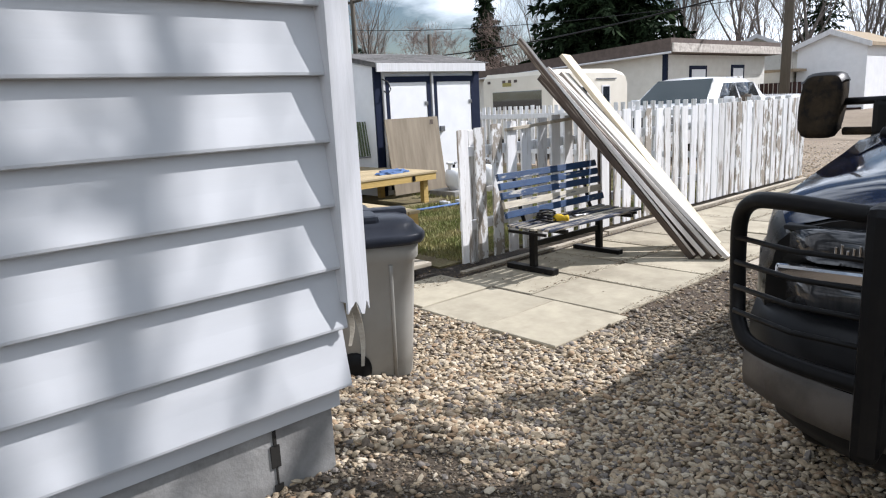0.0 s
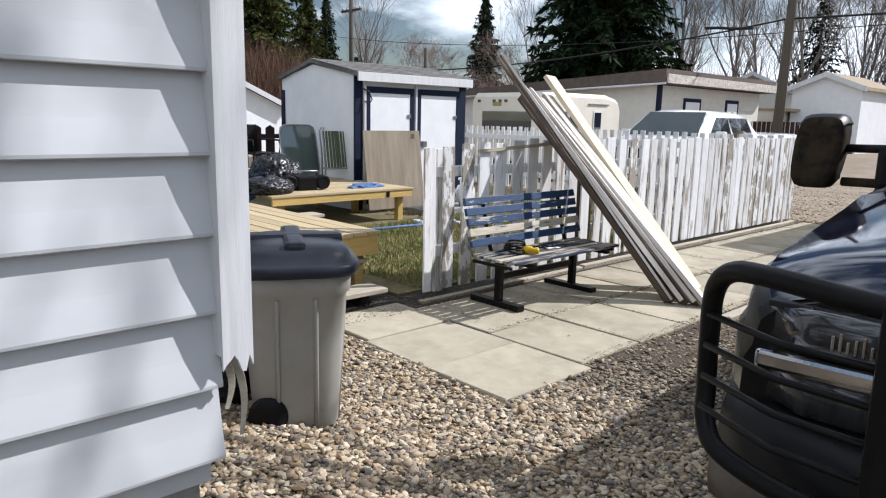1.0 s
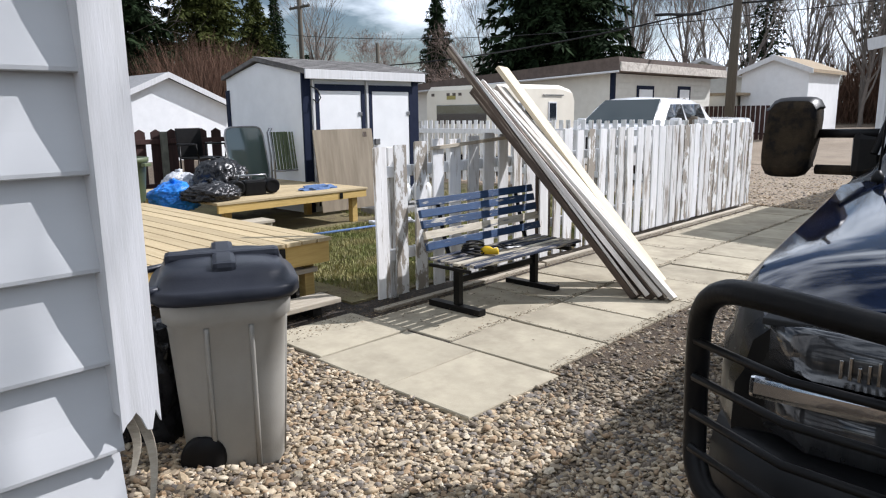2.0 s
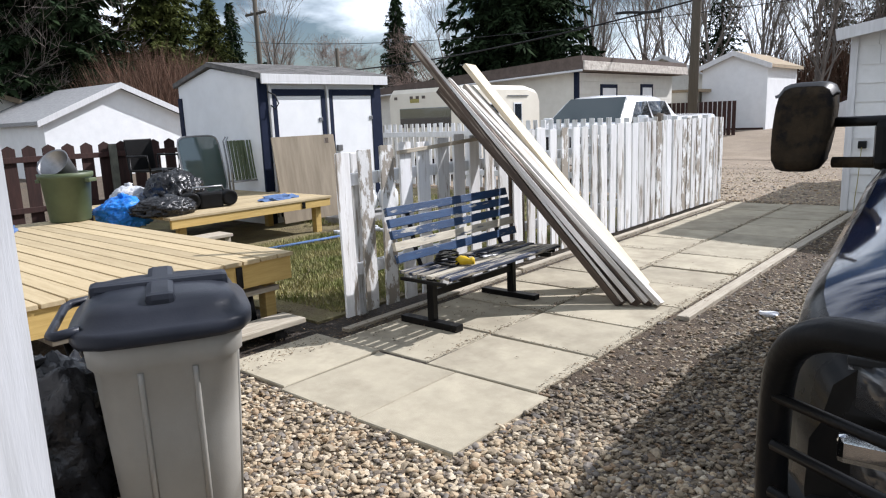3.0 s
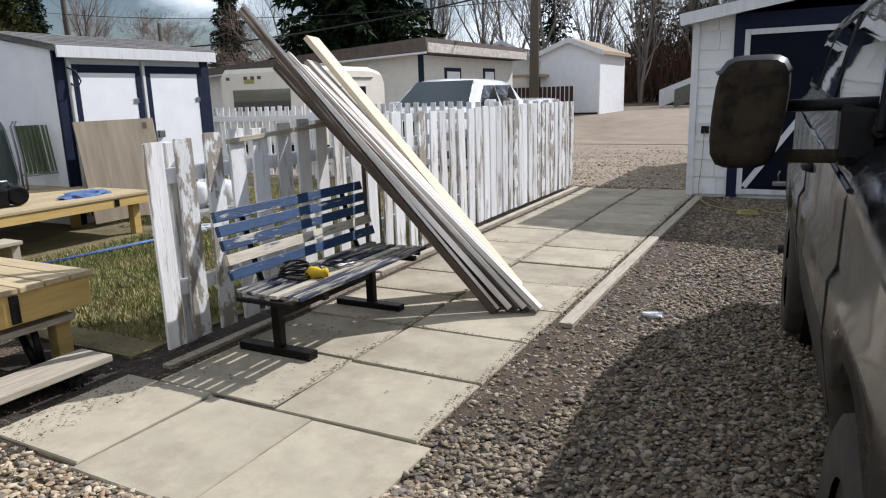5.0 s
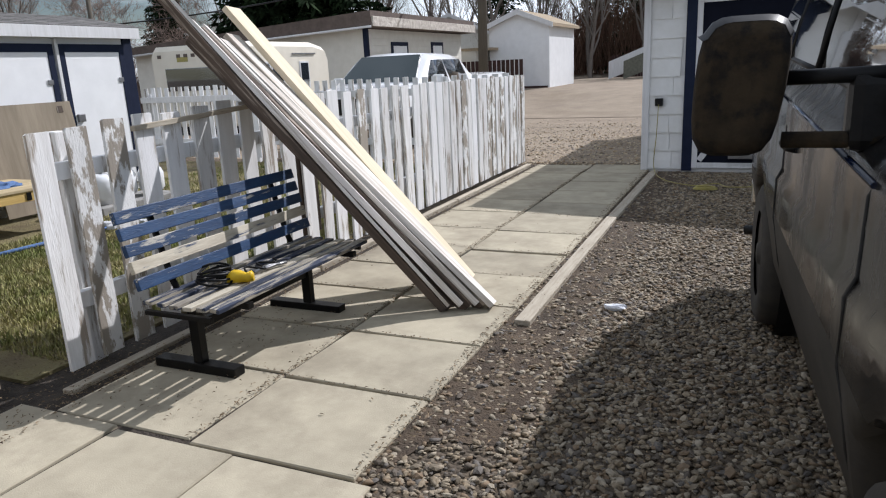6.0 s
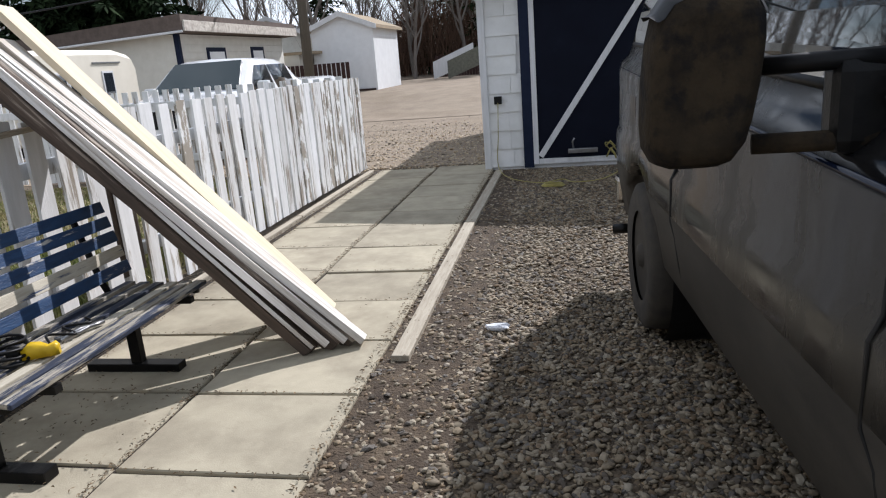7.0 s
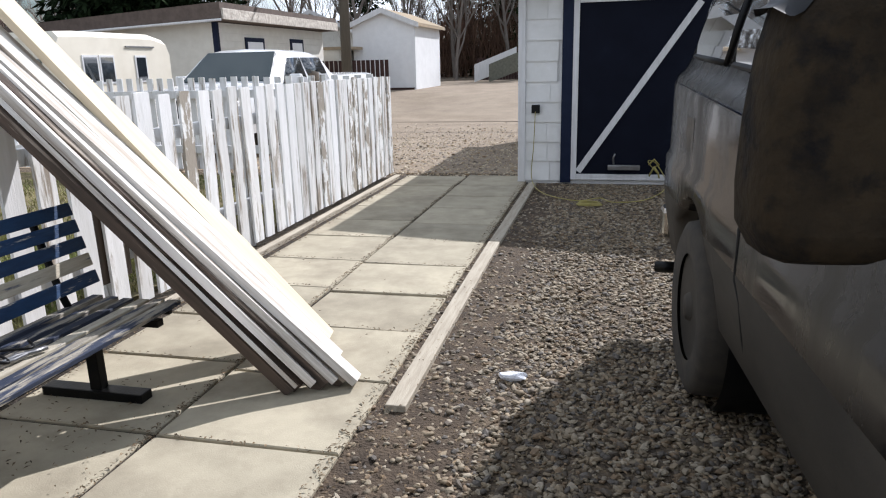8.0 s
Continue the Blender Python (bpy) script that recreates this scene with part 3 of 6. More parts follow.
        part("torn_strip", bm, M["wood_grey"], house, "bent grey strip of torn metal")


corner_post()
ob = part("roof_house", boxm(-6.3, -4.8, 2.85, HX + 0.12, HY + 0.12, 3.0, 0.01), M["shingle"], house)
part("north_wall", boxm(-6.0, HY - 0.018, 0.515, HX - 0.06, HY + 0.0, 2.84), M["siding"], house)

# ---- garage at the end of the path ----
garage = thing("wall_garage", "white shake-sided garage with a navy door and white trim", "garage", kind="structure")
GX, GY, GTOP = -2.11, 12.05, 2.42
part("wall_core", boxm(GX + 0.02, GY + 0.03, -0.1, 4.2, 18.0, GTOP), M["garage_white"], garage)
rs = random.Random(8)
for i in range(10):
    z0 = 0.02 + i * 0.243
    x = GX + 0.02
    while x < -1.62:
        w = min(rs.uniform(0.28, 0.62), -1.60 - x)
        if w < 0.1:
            break
        bm = bmesh.new()
        prof = [(0.03, 0.25), (0.018, 0.25), (0.0, 0.0), (0.03, 0.0)]
        loft(bm, [[(x + 0.002, GY + py, pz) for py, pz in prof], [(x + w - 0.002, GY + py, pz) for py, pz in prof]])
        for f in bm.faces:
            f.smooth = False
        s = part("shake", bm, M["garage_white"], garage)
        s.location.z = z0
        x += w
part("corner_trim", boxm(GX - 0.02, GY - 0.02, 0.0, GX + 0.07, GY + 0.06, 2.38, 0.004), M["trim_white"], garage)
part("side_wall", boxm(GX - 0.001, GY + 0.061, 0.0, GX + 0.018, 18.0, 2.38), M["garage_white"], garage)
part("door_jamb", boxm(-1.60, GY - 0.03, 0.0, -1.47, GY + 0.05, 2.41, 0.004), M["navy_trim"], garage)
part("door_header", boxm(-1.47, GY - 0.026, 2.20, 1.3, GY + 0.05, 2.41, 0.004), M["navy_trim"], garage)
door = part("door_panel", boxm(-1.47, GY - 0.005, 0.04, 1.0, GY + 0.05, 2.2), M["blue_door"], garage, "navy painted door panel")


def strip(a, b, w, name, y0, y1, material, parent):
    """A flat board between two points of the plane y."""
    a, b = Vector((a[0], 0, a[1])), Vector((b[0], 0, b[1]))
    d = (b - a)
    ang = math.atan2(d.z, d.x)
    m = Matrix.Translation(((a.x + b.x) / 2, (y0 + y1) / 2, (a.z + b.z) / 2)) @ Matrix.Rotation(-ang, 4, 'Y')
    return part(name, boxm(-d.length / 2, (y0 - y1) / 2, -w / 2, d.length / 2, (y1 - y0) / 2, w / 2, 0.003, m), material, parent)


strip((-1.44, 0.04), (-1.44, 2.2), 0.075, "door_trim", GY - 0.028, GY - 0.006, M["trim_white"], garage)
strip((-1.40, 0.075), (0.9, 0.075), 0.07, "door_trim", GY - 0.027, GY - 0.006, M["trim_white"], garage)
strip((-1.40, 2.165), (0.9, 2.165), 0.07, "door_trim", GY - 0.027, GY - 0.006, M["trim_white"], garage)
strip((-1.38, 0.14), (-0.05, 2.10), 0.075, "door_brace", GY - 0.029, GY - 0.006, M["trim_white"], garage)
part("outlet_box", boxm(-1.96, GY - 0.06, 0.86, -1.86, GY + 0.01, 0.96, 0.008), M["black_plastic"], garage)
# gable roof, ridge along y
bm = bmesh.new()
EAVE, RISE, HALF = 2.33, 0.52, 3.2
prof = [(-0.13, 0.0), (HALF, RISE), (2 * HALF + 0.13, 0.0), (2 * HALF + 0.13, 0.10), (HALF, RISE + 0.11), (-0.13, 0.10)]
loft(bm, [[(GX + px, y, EAVE + pz) for px, pz in prof] for y in (GY - 0.30, 18.3)])
for f in bm.faces:
    f.smooth = False
part("roof", bm, M["shingle"], garage)
strip((GX - 0.14, EAVE + 0.02), (GX + HALF, EAVE + RISE + 0.03), 0.15, "fascia", GY - 0.335, GY - 0.302, M["trim_white"], garage)
bm = bmesh.new()
vs = [bm.verts.new(v) for v in ((GX + 0.02, GY + 0.02, GTOP - 0.02), (4.2, GY + 0.02, GTOP - 0.02), (GX + HALF, GY + 0.02, EAVE + RISE))]
bm.faces.new(vs)
bmesh.ops.solidify(bm, geom=bm.faces[:], thickness=0.03)
part("gable", bm, M["garage_white"], garage)

# bar latch and cords at the garage door
bar = thing("door_latch_bar", "short grey metal latch bar on the navy garage door", "latch", (-0.86, GY - 0.06, 0.20))
bm = boxm(-0.16, -0.03, -0.03, 0.22, 0.03, 0.03, 0.008)
tube(bm, [(-0.09, 0, 0.02), (-0.10, 0, 0.12), (-0.08, -0.01, 0.17)], 0.012)
part("bar", bm, M["steel"], bar)


def cord(name, label, pts, r, material):
    ob = thing(name, label, "cord")
    out = []
    P = [Vector(p) for p in pts]
    for i in range(len(P) - 1):
        p0, p1, p2, p3 = P[max(i - 1, 0)], P[i], P[i + 1], P[min(i + 2, len(P) - 1)]
        for k in range(6):
            t = k / 6
            out.append(0.5 * ((2 * p1) + (p2 - p0) * t + (2 * p0 - 5 * p1 + 4 * p2 - p3) * t * t + (3 * p1 - p0 - 3 * p2 + p3) * t ** 3))
    out.append(P[-1])
    part("cord", tube(bmesh.new(), out, r, 6), material, ob)
    return ob


cord("extension_cord", "yellow extension cord lying on the gravel by the garage",
     [(-1.91, GY - 0.07, 0.88), (-1.93, GY - 0.05, 0.45), (-1.95, GY - 0.06, 0.06), (-1.75, 11.2, 0.02), (-1.35, 10.75, 0.02), (-1.1, 10.9, 0.025), (-0.95, 10.7, 0.02), (-0.6, 10.9, 0.02), (-0.35, 11.6, 0.05), (-0.45, GY - 0.08, 0.25), (-0.55, GY - 0.09, 0.28), (-0.42, GY - 0.09, 0.12)], 0.0055, M["yellow_cord"])
coil = thing("cord_coil", "small coil of yellow cord on the gravel", "cord", (-1.2, 10.6, 0.0))
bm = bmesh.new()
for k in range(3):
    tube(bm, [(0.13 * math.cos(a * 0.5) * (1 - 0.1 * k), 0.07 * math.sin(a * 0.5), 0.012 + 0.01 * k) for a in range(13)], 0.008, 6)
part("coil", bm, M["yellow_cord"], coil)
ob = thing("cord_knot", "bright yellow cord knotted on the garage door", "cord", (-0.48, GY - 0.09, 0.24))
bm = bmesh.new()
tube(bm, [(-0.06, 0, 0), (0, -0.02, 0.07), (0.06, 0, 0), (0, 0, -0.03), (-0.05, 0.01, -0.14)], 0.011, 6)
tube(bm, [(0.0, 0, -0.02), (0.05, -0.01, -0.09), (0.07, 0, -0.16)], 0.011, 6)
part("knot", bm, M["yellow_cord"], ob)
ob = thing("litter", "crumpled white scrap of paper on the gravel", "litter", (-1.44, 6.33, 0.015))
bm = bmesh.new()
bmesh.ops.create_icosphere(bm, subdivisions=2, radius=0.05)
for v in bm.verts:
    v.co = Vector((v.co.x * 1.5, v.co.y * 0.6, v.co.z * 0.42)) * (1 + 0.5 * noise.noise(v.co * 38))
part("paper", bm, M["foil"], ob)

# ---- picket fences ----
rp_ = random.Random(21)


def picket_mesh(w, h, t, seed):
    rr = random.Random(seed)
    bm = bmesh.new()
    k = [rr.uniform(-0.004, 0.004) for _ in range(8)]
    rings = []
    for z, s in ((0.0, 0), (0.35 * h, 1), (0.7 * h, 2), (h - 0.006, 3), (h, 4)):
        e = 0.004 if s == 4 else 0.0
        ww = w / 2 - e
        rings.append([(k[s % 4] - ww, -t / 2, z + (rr.uniform(-0.004, 0.004) if s > 2 else 0)), (k[s % 4] + ww, -t / 2, z), (k[s % 4] + ww, t / 2, z), (k[s % 4] - ww, t / 2, z)])
    loft(bm, rings)
    for f in bm.faces:
        f.smooth = False
    me = bpy.data.meshes.new("picket")
    bm.to_mesh(me)
    bm.free()
    return me


PICK = [(picket_mesh(0.098, 1.0, 0.02, i), i) for i in range(8)]
for i, (me, _) in enumerate(PICK):
    me.materials.append(M["paint_peel_bad"] if i > 5 else M["paint_peel_more"] if i % 2 == 0 else M["paint_peel"])


def picket(parent, x, y, z, h, rz, w=1.0, which=None, tilt=0.0):
    me = PICK[which if which is not None else rp_.randrange(6)][0]
    ob = new("picket", me)
    ob.parent = parent
    ob.matrix_basis = pose(x, y, z, 0, tilt, rz) @ Matrix.Diagonal((w, 1, h, 1))
    return ob


fence = thing("picket_fence", "white picket fence with peeling paint along the path", "fence")
FX = -3.93
y = 4.47
i = 0
while y < 12.38:
    near = y < 6.6
    w = rp_.uniform(0.125, 0.145) if near else rp_.uniform(0.125, 0.15)
    h = 1.225 + 0.012 * min(i, 6) + rp_.uniform(-0.015, 0.01)
    worn = rp_.random() < (0.25 if y < 7.2 else 0.78)
    which = 6 + i % 2 if i in (1, 2) or (worn and y > 7.2 and rp_.random() < 0.45) else rp_.choice((0, 2, 4)) if worn or i in (0, 5) else rp_.choice((1, 3, 5))
    picket(fence, FX + 0.012 + rp_.uniform(0, 0.012), y + w / 2, 0.045, h, 90 + rp_.uniform(-1.8, 1.8), w / 0.098, which, rp_.uniform(-1.1, 1.1))
    i += 1
    y += w + (rp_.uniform(0.075, 0.10) if near else rp_.uniform(0.062, 0.10) if y < 8.8 else rp_.uniform(0.02, 0.06))
for z in (0.33, 1.02):
    part("rail", boxm(FX - 0.075, 4.55, z, FX - 0.02, 12.36, z + 0.09, 0.004), M["paint_peel"], fence)
for y in (4.70, 6.75, 8.55, 10.4, 12.33):
    part("post", boxm(FX - 0.16, y, -0.05, FX - 0.076, y + 0.09, 1.22 + (0.04 if y < 5 else 0), 0.006), M["paint_peel_more"], fence)
part("infill_board", boxm(FX - 0.018, 6.60, 0.25, FX + 0.002, 6.90, 1.13, 0.003), M["board_brown_shade"], fence, "bare brown board behind the pickets")
part("top_strip", boxm(-0.015, -0.85, -0.015, 0.02, 0.85, 0.015, 0.003, Matrix.Translation((FX + 0.03, 5.95, 1.285)) @ Matrix.Rotation(radians(3.2), 4, 'X')), M["wood_grey"], fence)

back = thing("picket_fence", "white picket fence closing the yard along the alley", "fence")
BY = 12.42
x = -11.4
while x < -4.1:
    picket(back, x, BY, 0.06, 1.30 + rp_.uniform(-0.012, 0.012), rp_.uniform(-1, 1), 0.95, None, 0)
    x += 0.093 + 0.075
for z in (0.3, 1.08):
    part("rail", boxm(-11.5, BY - 0.075, z, -4.08, BY - 0.015, z + 0.11, 0.004), M["paint_peel"], back)
for x in (-11.4, -9, -6.6, -4.3):
    part("post", boxm(x, BY + 0.012, -0.05, x + 0.09, BY + 0.10, 1.25, 0.006), M["paint_peel"], back)

# ---- bench ----
def slat(name, x, z, y0, y1, w, t, rx, material, parent, sag=0.0):
    bm = bmesh.new()
    box(bm, -w / 2, y0, -t / 2, w / 2, y1, t / 2, 0.004)
    ob = part(name, bm, material, parent)
    ob.matrix_basis = pose(x, 0, z, 0, rx, 0)
    return ob


bench = thing("bench", "blue slatted park bench with peeling paint and black iron legs", "bench", (0, 0, 0))
Y0, Y1 = 4.555, 6.0
backs = [(0.855, "bench_blue"), (0.775, "bench_blue"), (0.695, "bench_blue"), (0.613, "bench_worn"), (0.53, "bench_blue")]
for z, k in backs:
    x = -3.52 + (0.86 - z) * 0.28
    slat("back_slat", x, z, Y0, Y1, 0.062, 0.03, 90 - 16, M[k], bench)
for i, k in enumerate(("bench_mixed", "bench_mixed", "bench_mixed", "bench_worn", "bench_mixed", "bench_mixed")):
    x = -3.405 + i * 0.084
    slat("seat_slat", x, 0.425 + (0.004 * abs(i - 2.5)), Y0 + 0.02, Y1 - 0.03, 0.056, 0.022, -1 if i < 5 else 6, M[k], bench)
for y in (4.80, 5.80):
    bm = bmesh.new()
    box(bm, -3.36, y - 0.025, 0.035, -3.30, y + 0.025, 0.40, 0.004)
    part("leg", bm, M["black_iron"], bench)
    part("foot", boxm(-3.62, y - 0.04, -0.005, -3.08, y + 0.04, 0.045, 0.006), M["black_iron"], bench)
    part("seat_bearer", boxm(-3.44, y - 0.022, 0.375, -2.955, y + 0.022, 0.408, 0.004), M["black_iron"], bench)
    bm = tube(bmesh.new(), [(-3.40, y, 0.38), (-3.455, y, 0.5), (-3.555, y, 0.87)], 0.018)
    part("back_upright", bm, M["black_iron"], bench)
part("stretcher", boxm(-3.345, 4.826, 0.22, -3.315, 5.774, 0.27, 0.004), M["black_iron"], bench)
for y in (4.56, 5.93):
    part("side_iron", boxm(-3.40, y - 0.012, 0.385, -2.99, y + 0.012, 0.409, 0.003), M["black_iron"], bench)

tool = thing("power_tool", "yellow power tool lying on the bench seat", "tool", (-3.16, 4.98, 0.448), 25)
tool.scale = (0.72, 0.72, 0.72)
bm = bmesh.new()
loft(bm, [[(x, y, z) for x, y, z in ((-0.09 + 0.02 * k * (1 - k), -0.035, 0), (-0.09, 0.035, 0), (-0.09, 0.03, 0.06), (-0.09, -0.03, 0.06))] for k in (0,)] +
     [[(x, -s, 0.0), (x, s, 0.0), (x, s * 0.8, h), (x, -s * 0.8, h)] for x, s, h in ((-0.05, 0.045, 0.08), (0.0, 0.04, 0.075), (0.04, 0.03, 0.055), (0.08, 0.035, 0.07), (0.10, 0.02, 0.05))])
part("body", bm, M["yellow_tool"], tool)
part("motor", lathe(bmesh.new(), [(0.026, 0), (0.032, 0.01), (0.032, 0.06), (0.022, 0.075)], 14, 'X', (-0.17, 0, 0.035)), M["black_plastic"], tool)
part("handle", tube(bmesh.new(), [(-0.10, 0.02, 0.035), (-0.16, 0.06, 0.05), (-0.2, 0.12, 0.04)], 0.02), M["black_plastic"], tool)
tc = thing("tool_cord", "coiled black tool cord on the bench seat", "cord", (-3.28, 4.93, 0.447))
bm = bmesh.new()
for k in range(4):
    tube(bm, [(0.10 * math.cos(a * 0.55 + k) * (1 - 0.12 * k), 0.10 * math.sin(a * 0.55 + k), 0.01 + 0.022 * k + 0.01 * math.sin(a + k)) for a in range(13)], 0.007, 6)
part("coil", bm, M["black_plastic"], tc)
tc = thing("tool_cord", "loose black tool cord trailing over the bench seat", "cord", (-3.22, 5.12, 0.449))
bm = tube(bmesh.new(), smooth_line([(-0.05, -0.14, 0.01), (0.05, -0.08, 0.012), (-0.02, 0.0, 0.03), (0.07, 0.06, 0.012), (-0.04, 0.12, 0.02), (0.04, 0.2, 0.01), (-0.03, 0.26, 0.01)], 5), 0.006, 6)
part("cord", bm, M["black_plastic"], tc)
pl = thing("pliers", "pair of dark pliers lying on the bench seat", "tool", (-3.18, 5.22, 0.448), -20)
bm = tube(bmesh.new(), [(0, -0.1, 0.008), (0.025, 0, 0.008), (0.0, 0.08, 0.008), (0.005, 0.13, 0.008)], 0.009, 6)
tube(bm, [(0.04, -0.1, 0.008), (0.0, 0.02, 0.012), (0.012, 0.08, 0.008), (0.01, 0.13, 0.008)], 0.009, 6)
part("jaws", bm, M["steel"], pl)

# ---- boards leaning on the fence ----
def board(foot, top, w, t, material, label, roll=0.0, over=0.0):
    """A plank from its foot on the paving to its upper end; w lies across, t is the thickness."""
    a, b = Vector(foot), Vector(top)
    d = (b - a).normalized()
    side = Vector((d.y, -d.x, 0)).normalized()
    side = Matrix.Rotation(radians(roll), 3, d) @ side
    nrm = side.cross(d)
    m = Matrix((side, nrm, d)).transposed().to_4x4()
    m.translation = a
    ob = new("plank")
    ob.empty_display_size = 0.1
    ob.matrix_basis = m
    tagged(ob, label, "plank", "boards leaning on the fence")
    L = (b - a).length
    bm = bmesh.new()
    rr = random.Random(int(a.x * 1000 + b.y * 77))
    bow = rr.uniform(-0.012, 0.012)
    rings = []
    for i in range(7):
        s = i / 6
        o = bow * math.sin(s * math.pi)
        rings.append([(-w / 2 + o, -t / 2, L * s), (w / 2 + o, -t / 2, L * s), (w / 2 + o, t / 2, L * s), (-w / 2 + o, t / 2, L * s)])
    loft(bm, rings)
    for f in bm.faces:
        f.smooth = False
    part("board", bm, material, ob)
    return ob


OLD = "grey weathered plank leaning against the fence"
SHADED_SIDE = "dark brown plank put in as the shaded side of the boards"
# dark planks imitate shaded sides, narrow pale ones the sunlit top edges
board((-2.44, 5.975, 0.02), (-4.0, 5.44, 2.08), 0.055, 0.035, M["board_brown_shade"], SHADED_SIDE, 74)
board((-2.415, 5.975, 0.045), (-4.0, 5.46, 2.11), 0.045, 0.02, M["board_old"], OLD, 22)
board((-2.42, 6.01, 0.02), (-3.96, 5.70, 1.73), 0.07, 0.035, M["board_brown_shade"], SHADED_SIDE, 76)
board((-2.345, 6.02, 0.045), (-4.0, 5.78, 1.835), 0.07, 0.038, M["board_old"], OLD, 20)
board((-2.31, 6.05, 0.02), (-4.02, 5.86, 1.77), 0.11, 0.036, M["board_brown_shade"], SHADED_SIDE, 76)
board((-2.255, 6.07, 0.045), (-4.02, 5.91, 1.81), 0.07, 0.038, M["board_old"], OLD, 18)
board((-2.23, 6.10, 0.02), (-4.02, 5.99, 1.68), 0.10, 0.036, M["board_brown_shade"], SHADED_SIDE, 74)
board((-2.17, 6.13, 0.025), (-4.0, 6.06, 1.72), 0.13, 0.036, M["board_old"], OLD, 14)
board((-2.33, 6.22, 0.02), (-4.06, 6.22, 1.70), 0.13, 0.036, M["board_brown_shade"], SHADED_SIDE, 16)
board((-2.36, 6.36, 0.02), (-4.04, 6.19, 1.76), 0.17, 0.038, M["board_old"], OLD, 6)
board((-2.51, 6.60, 0.02), (-4.13, 6.33, 1.95), 0.21, 0.04, M["board_new"], "pale yellow new plank leaning against the fence", 3)

# ---- grey wheeled bin ----
def wheeled_bin():
    ob = thing("rubbish_bin", "taupe wheeled plastic bin with a dark navy lid", "bin", (-2.49, 2.36, 0.03), 62)
    ob.scale = (0.975, 0.975, 1.035)
    bm = bmesh.new()
    rows = []
    for z, sx, sy in ((0.0, 0.20, 0.225), (0.02, 0.21, 0.235), (0.40, 0.235, 0.262), (0.645, 0.250, 0.281), (0.66, 0.268, 0.299), (0.765, 0.276, 0.306), (0.78, 0.262, 0.292), (0.70, 0.24, 0.27), (0.10, 0.20, 0.22)):
        rows.append(disc_ring(1, z, 32, sx, sy, 5.0))
    loft(bm, rows)
    part("body", bm, M["bin_grey"], ob)
    for y in (-0.09, 0.09):
        bm = bmesh.new()
        rr = []
        for z, x in ((0.02, 0.212), (0.35, 0.234), (0.60, 0.248), (0.64, 0.251)):
            rr.append([(x - 0.004, y - 0.012, z), (x + 0.007, y - 0.006, z), (x + 0.007, y + 0.006, z), (x - 0.004, y + 0.012, z)])
        loft(bm, rr)
        part("rib", bm, M["bin_grey"], ob)
        bm = bmesh.new()
        rr = []
        for z, x in ((0.02, 0.238), (0.35, 0.261), (0.60, 0.279), (0.64, 0.282)):
            rr.append([(y - 0.012, -(x - 0.004), z), (y - 0.006, -(x + 0.007), z), (y + 0.006, -(x + 0.007), z), (y + 0.012, -(x - 0.004), z)])
        loft(bm, rr)
        part("rib", bm, M["bin_grey"], ob)
    bm = bmesh.new()
    rows = []
    for z, k in ((0.75, 1.0), (0.745, 1.08), (0.76, 1.105), (0.788, 1.105), (0.798, 1.07), (0.806, 0.99), (0.84, 0.93), (0.866, 0.82), (0.878, 0.64), (0.884, 0.3)):
        rows.append(disc_ring(1, z, 32, 0.282 * k, 0.312 * k, 4.5))
    loft(bm, rows)
    lid = part("lid", bm, M["lid_dark"], ob, "dark navy moulded lid")
    bm = bmesh.new()
    box(bm, -0.245, -0.05, 0.80, 0.245, 0.05, 0.900, 0.022)
    part("lid_ridge", bm, M["lid_dark"], lid)
    bm = bmesh.new()
    box(bm, -0.05, -0.265, 0.80, 0.05, 0.265, 0.896, 0.022)
    part("lid_ridge", bm, M["lid_dark"], lid)
    bm = tube(bmesh.new(), [(-0.26, -0.24, 0.80), (-0.34, -0.24, 0.79), (-0.36, -0.2, 0.785), (-0.36, 0.2, 0.785), (-0.34, 0.24, 0.79), (-0.26, 0.24, 0.80)], 0.016)
    part("handle", bm, M["lid_dark"], ob)
    for y in (-0.235, 0.235):
        wh = part("wheel", lathe(bmesh.new(), [(0.03, -0.025), (0.085, -0.025), (0.095, -0.012), (0.095, 0.012), (0.085, 0.025), (0.03, 0.025)], 22), M["black_plastic"], ob)
        wh.matrix_basis = pose(-0.14, y, 0.088, 90, 0, 0)
    return ob


wheeled_bin()


def bag(name, label, at, size, material, seed, parent=None):
    ob = thing(name, label, "bag", at, seed * 40)
    bm = bmesh.new()
    bmesh.ops.create_icosphere(bm, subdivisions=5, radius=1.0)
    for v in bm.verts:
        n = v.co.copy()
        k = 1 + 0.16 * noise.noise(n * 1.7 + Vector((seed, 0, 0))) + 0.10 * abs(noise.noise(n * 4.5 + Vector((0, seed, 0)))) - 0.22 * abs(noise.noise(n * 5.5 + Vector((0, 0, seed)))) - 0.10 * abs(noise.noise(n * 12 + Vector((seed, seed, 0))))
        v.co = Vector((n.x * size[0] * k, n.y * size[1] * k, max(n.z, -0.55) * size[2] * k + size[2] * 0.55))
    for f in bm.faces:
        f.smooth = True
    part("sack", bm, material, ob)
    bm = bmesh.new()
    lathe(bm, [(0.05, -0.05), (0.022, 0.0), (0.018, 0.02), (0.045, 0.06), (0.03, 0.075)], 11, 'Z', (0, 0, size[2] * 1.32))
    for v in bm.verts:
        v.co += Vector((noise.noise(v.co * 31), noise.noise(v.co * 27 + Vector((5, 0, 0))), noise.noise(v.co * 23))) * 0.028
    part("knot", bm, material, ob)
    return ob


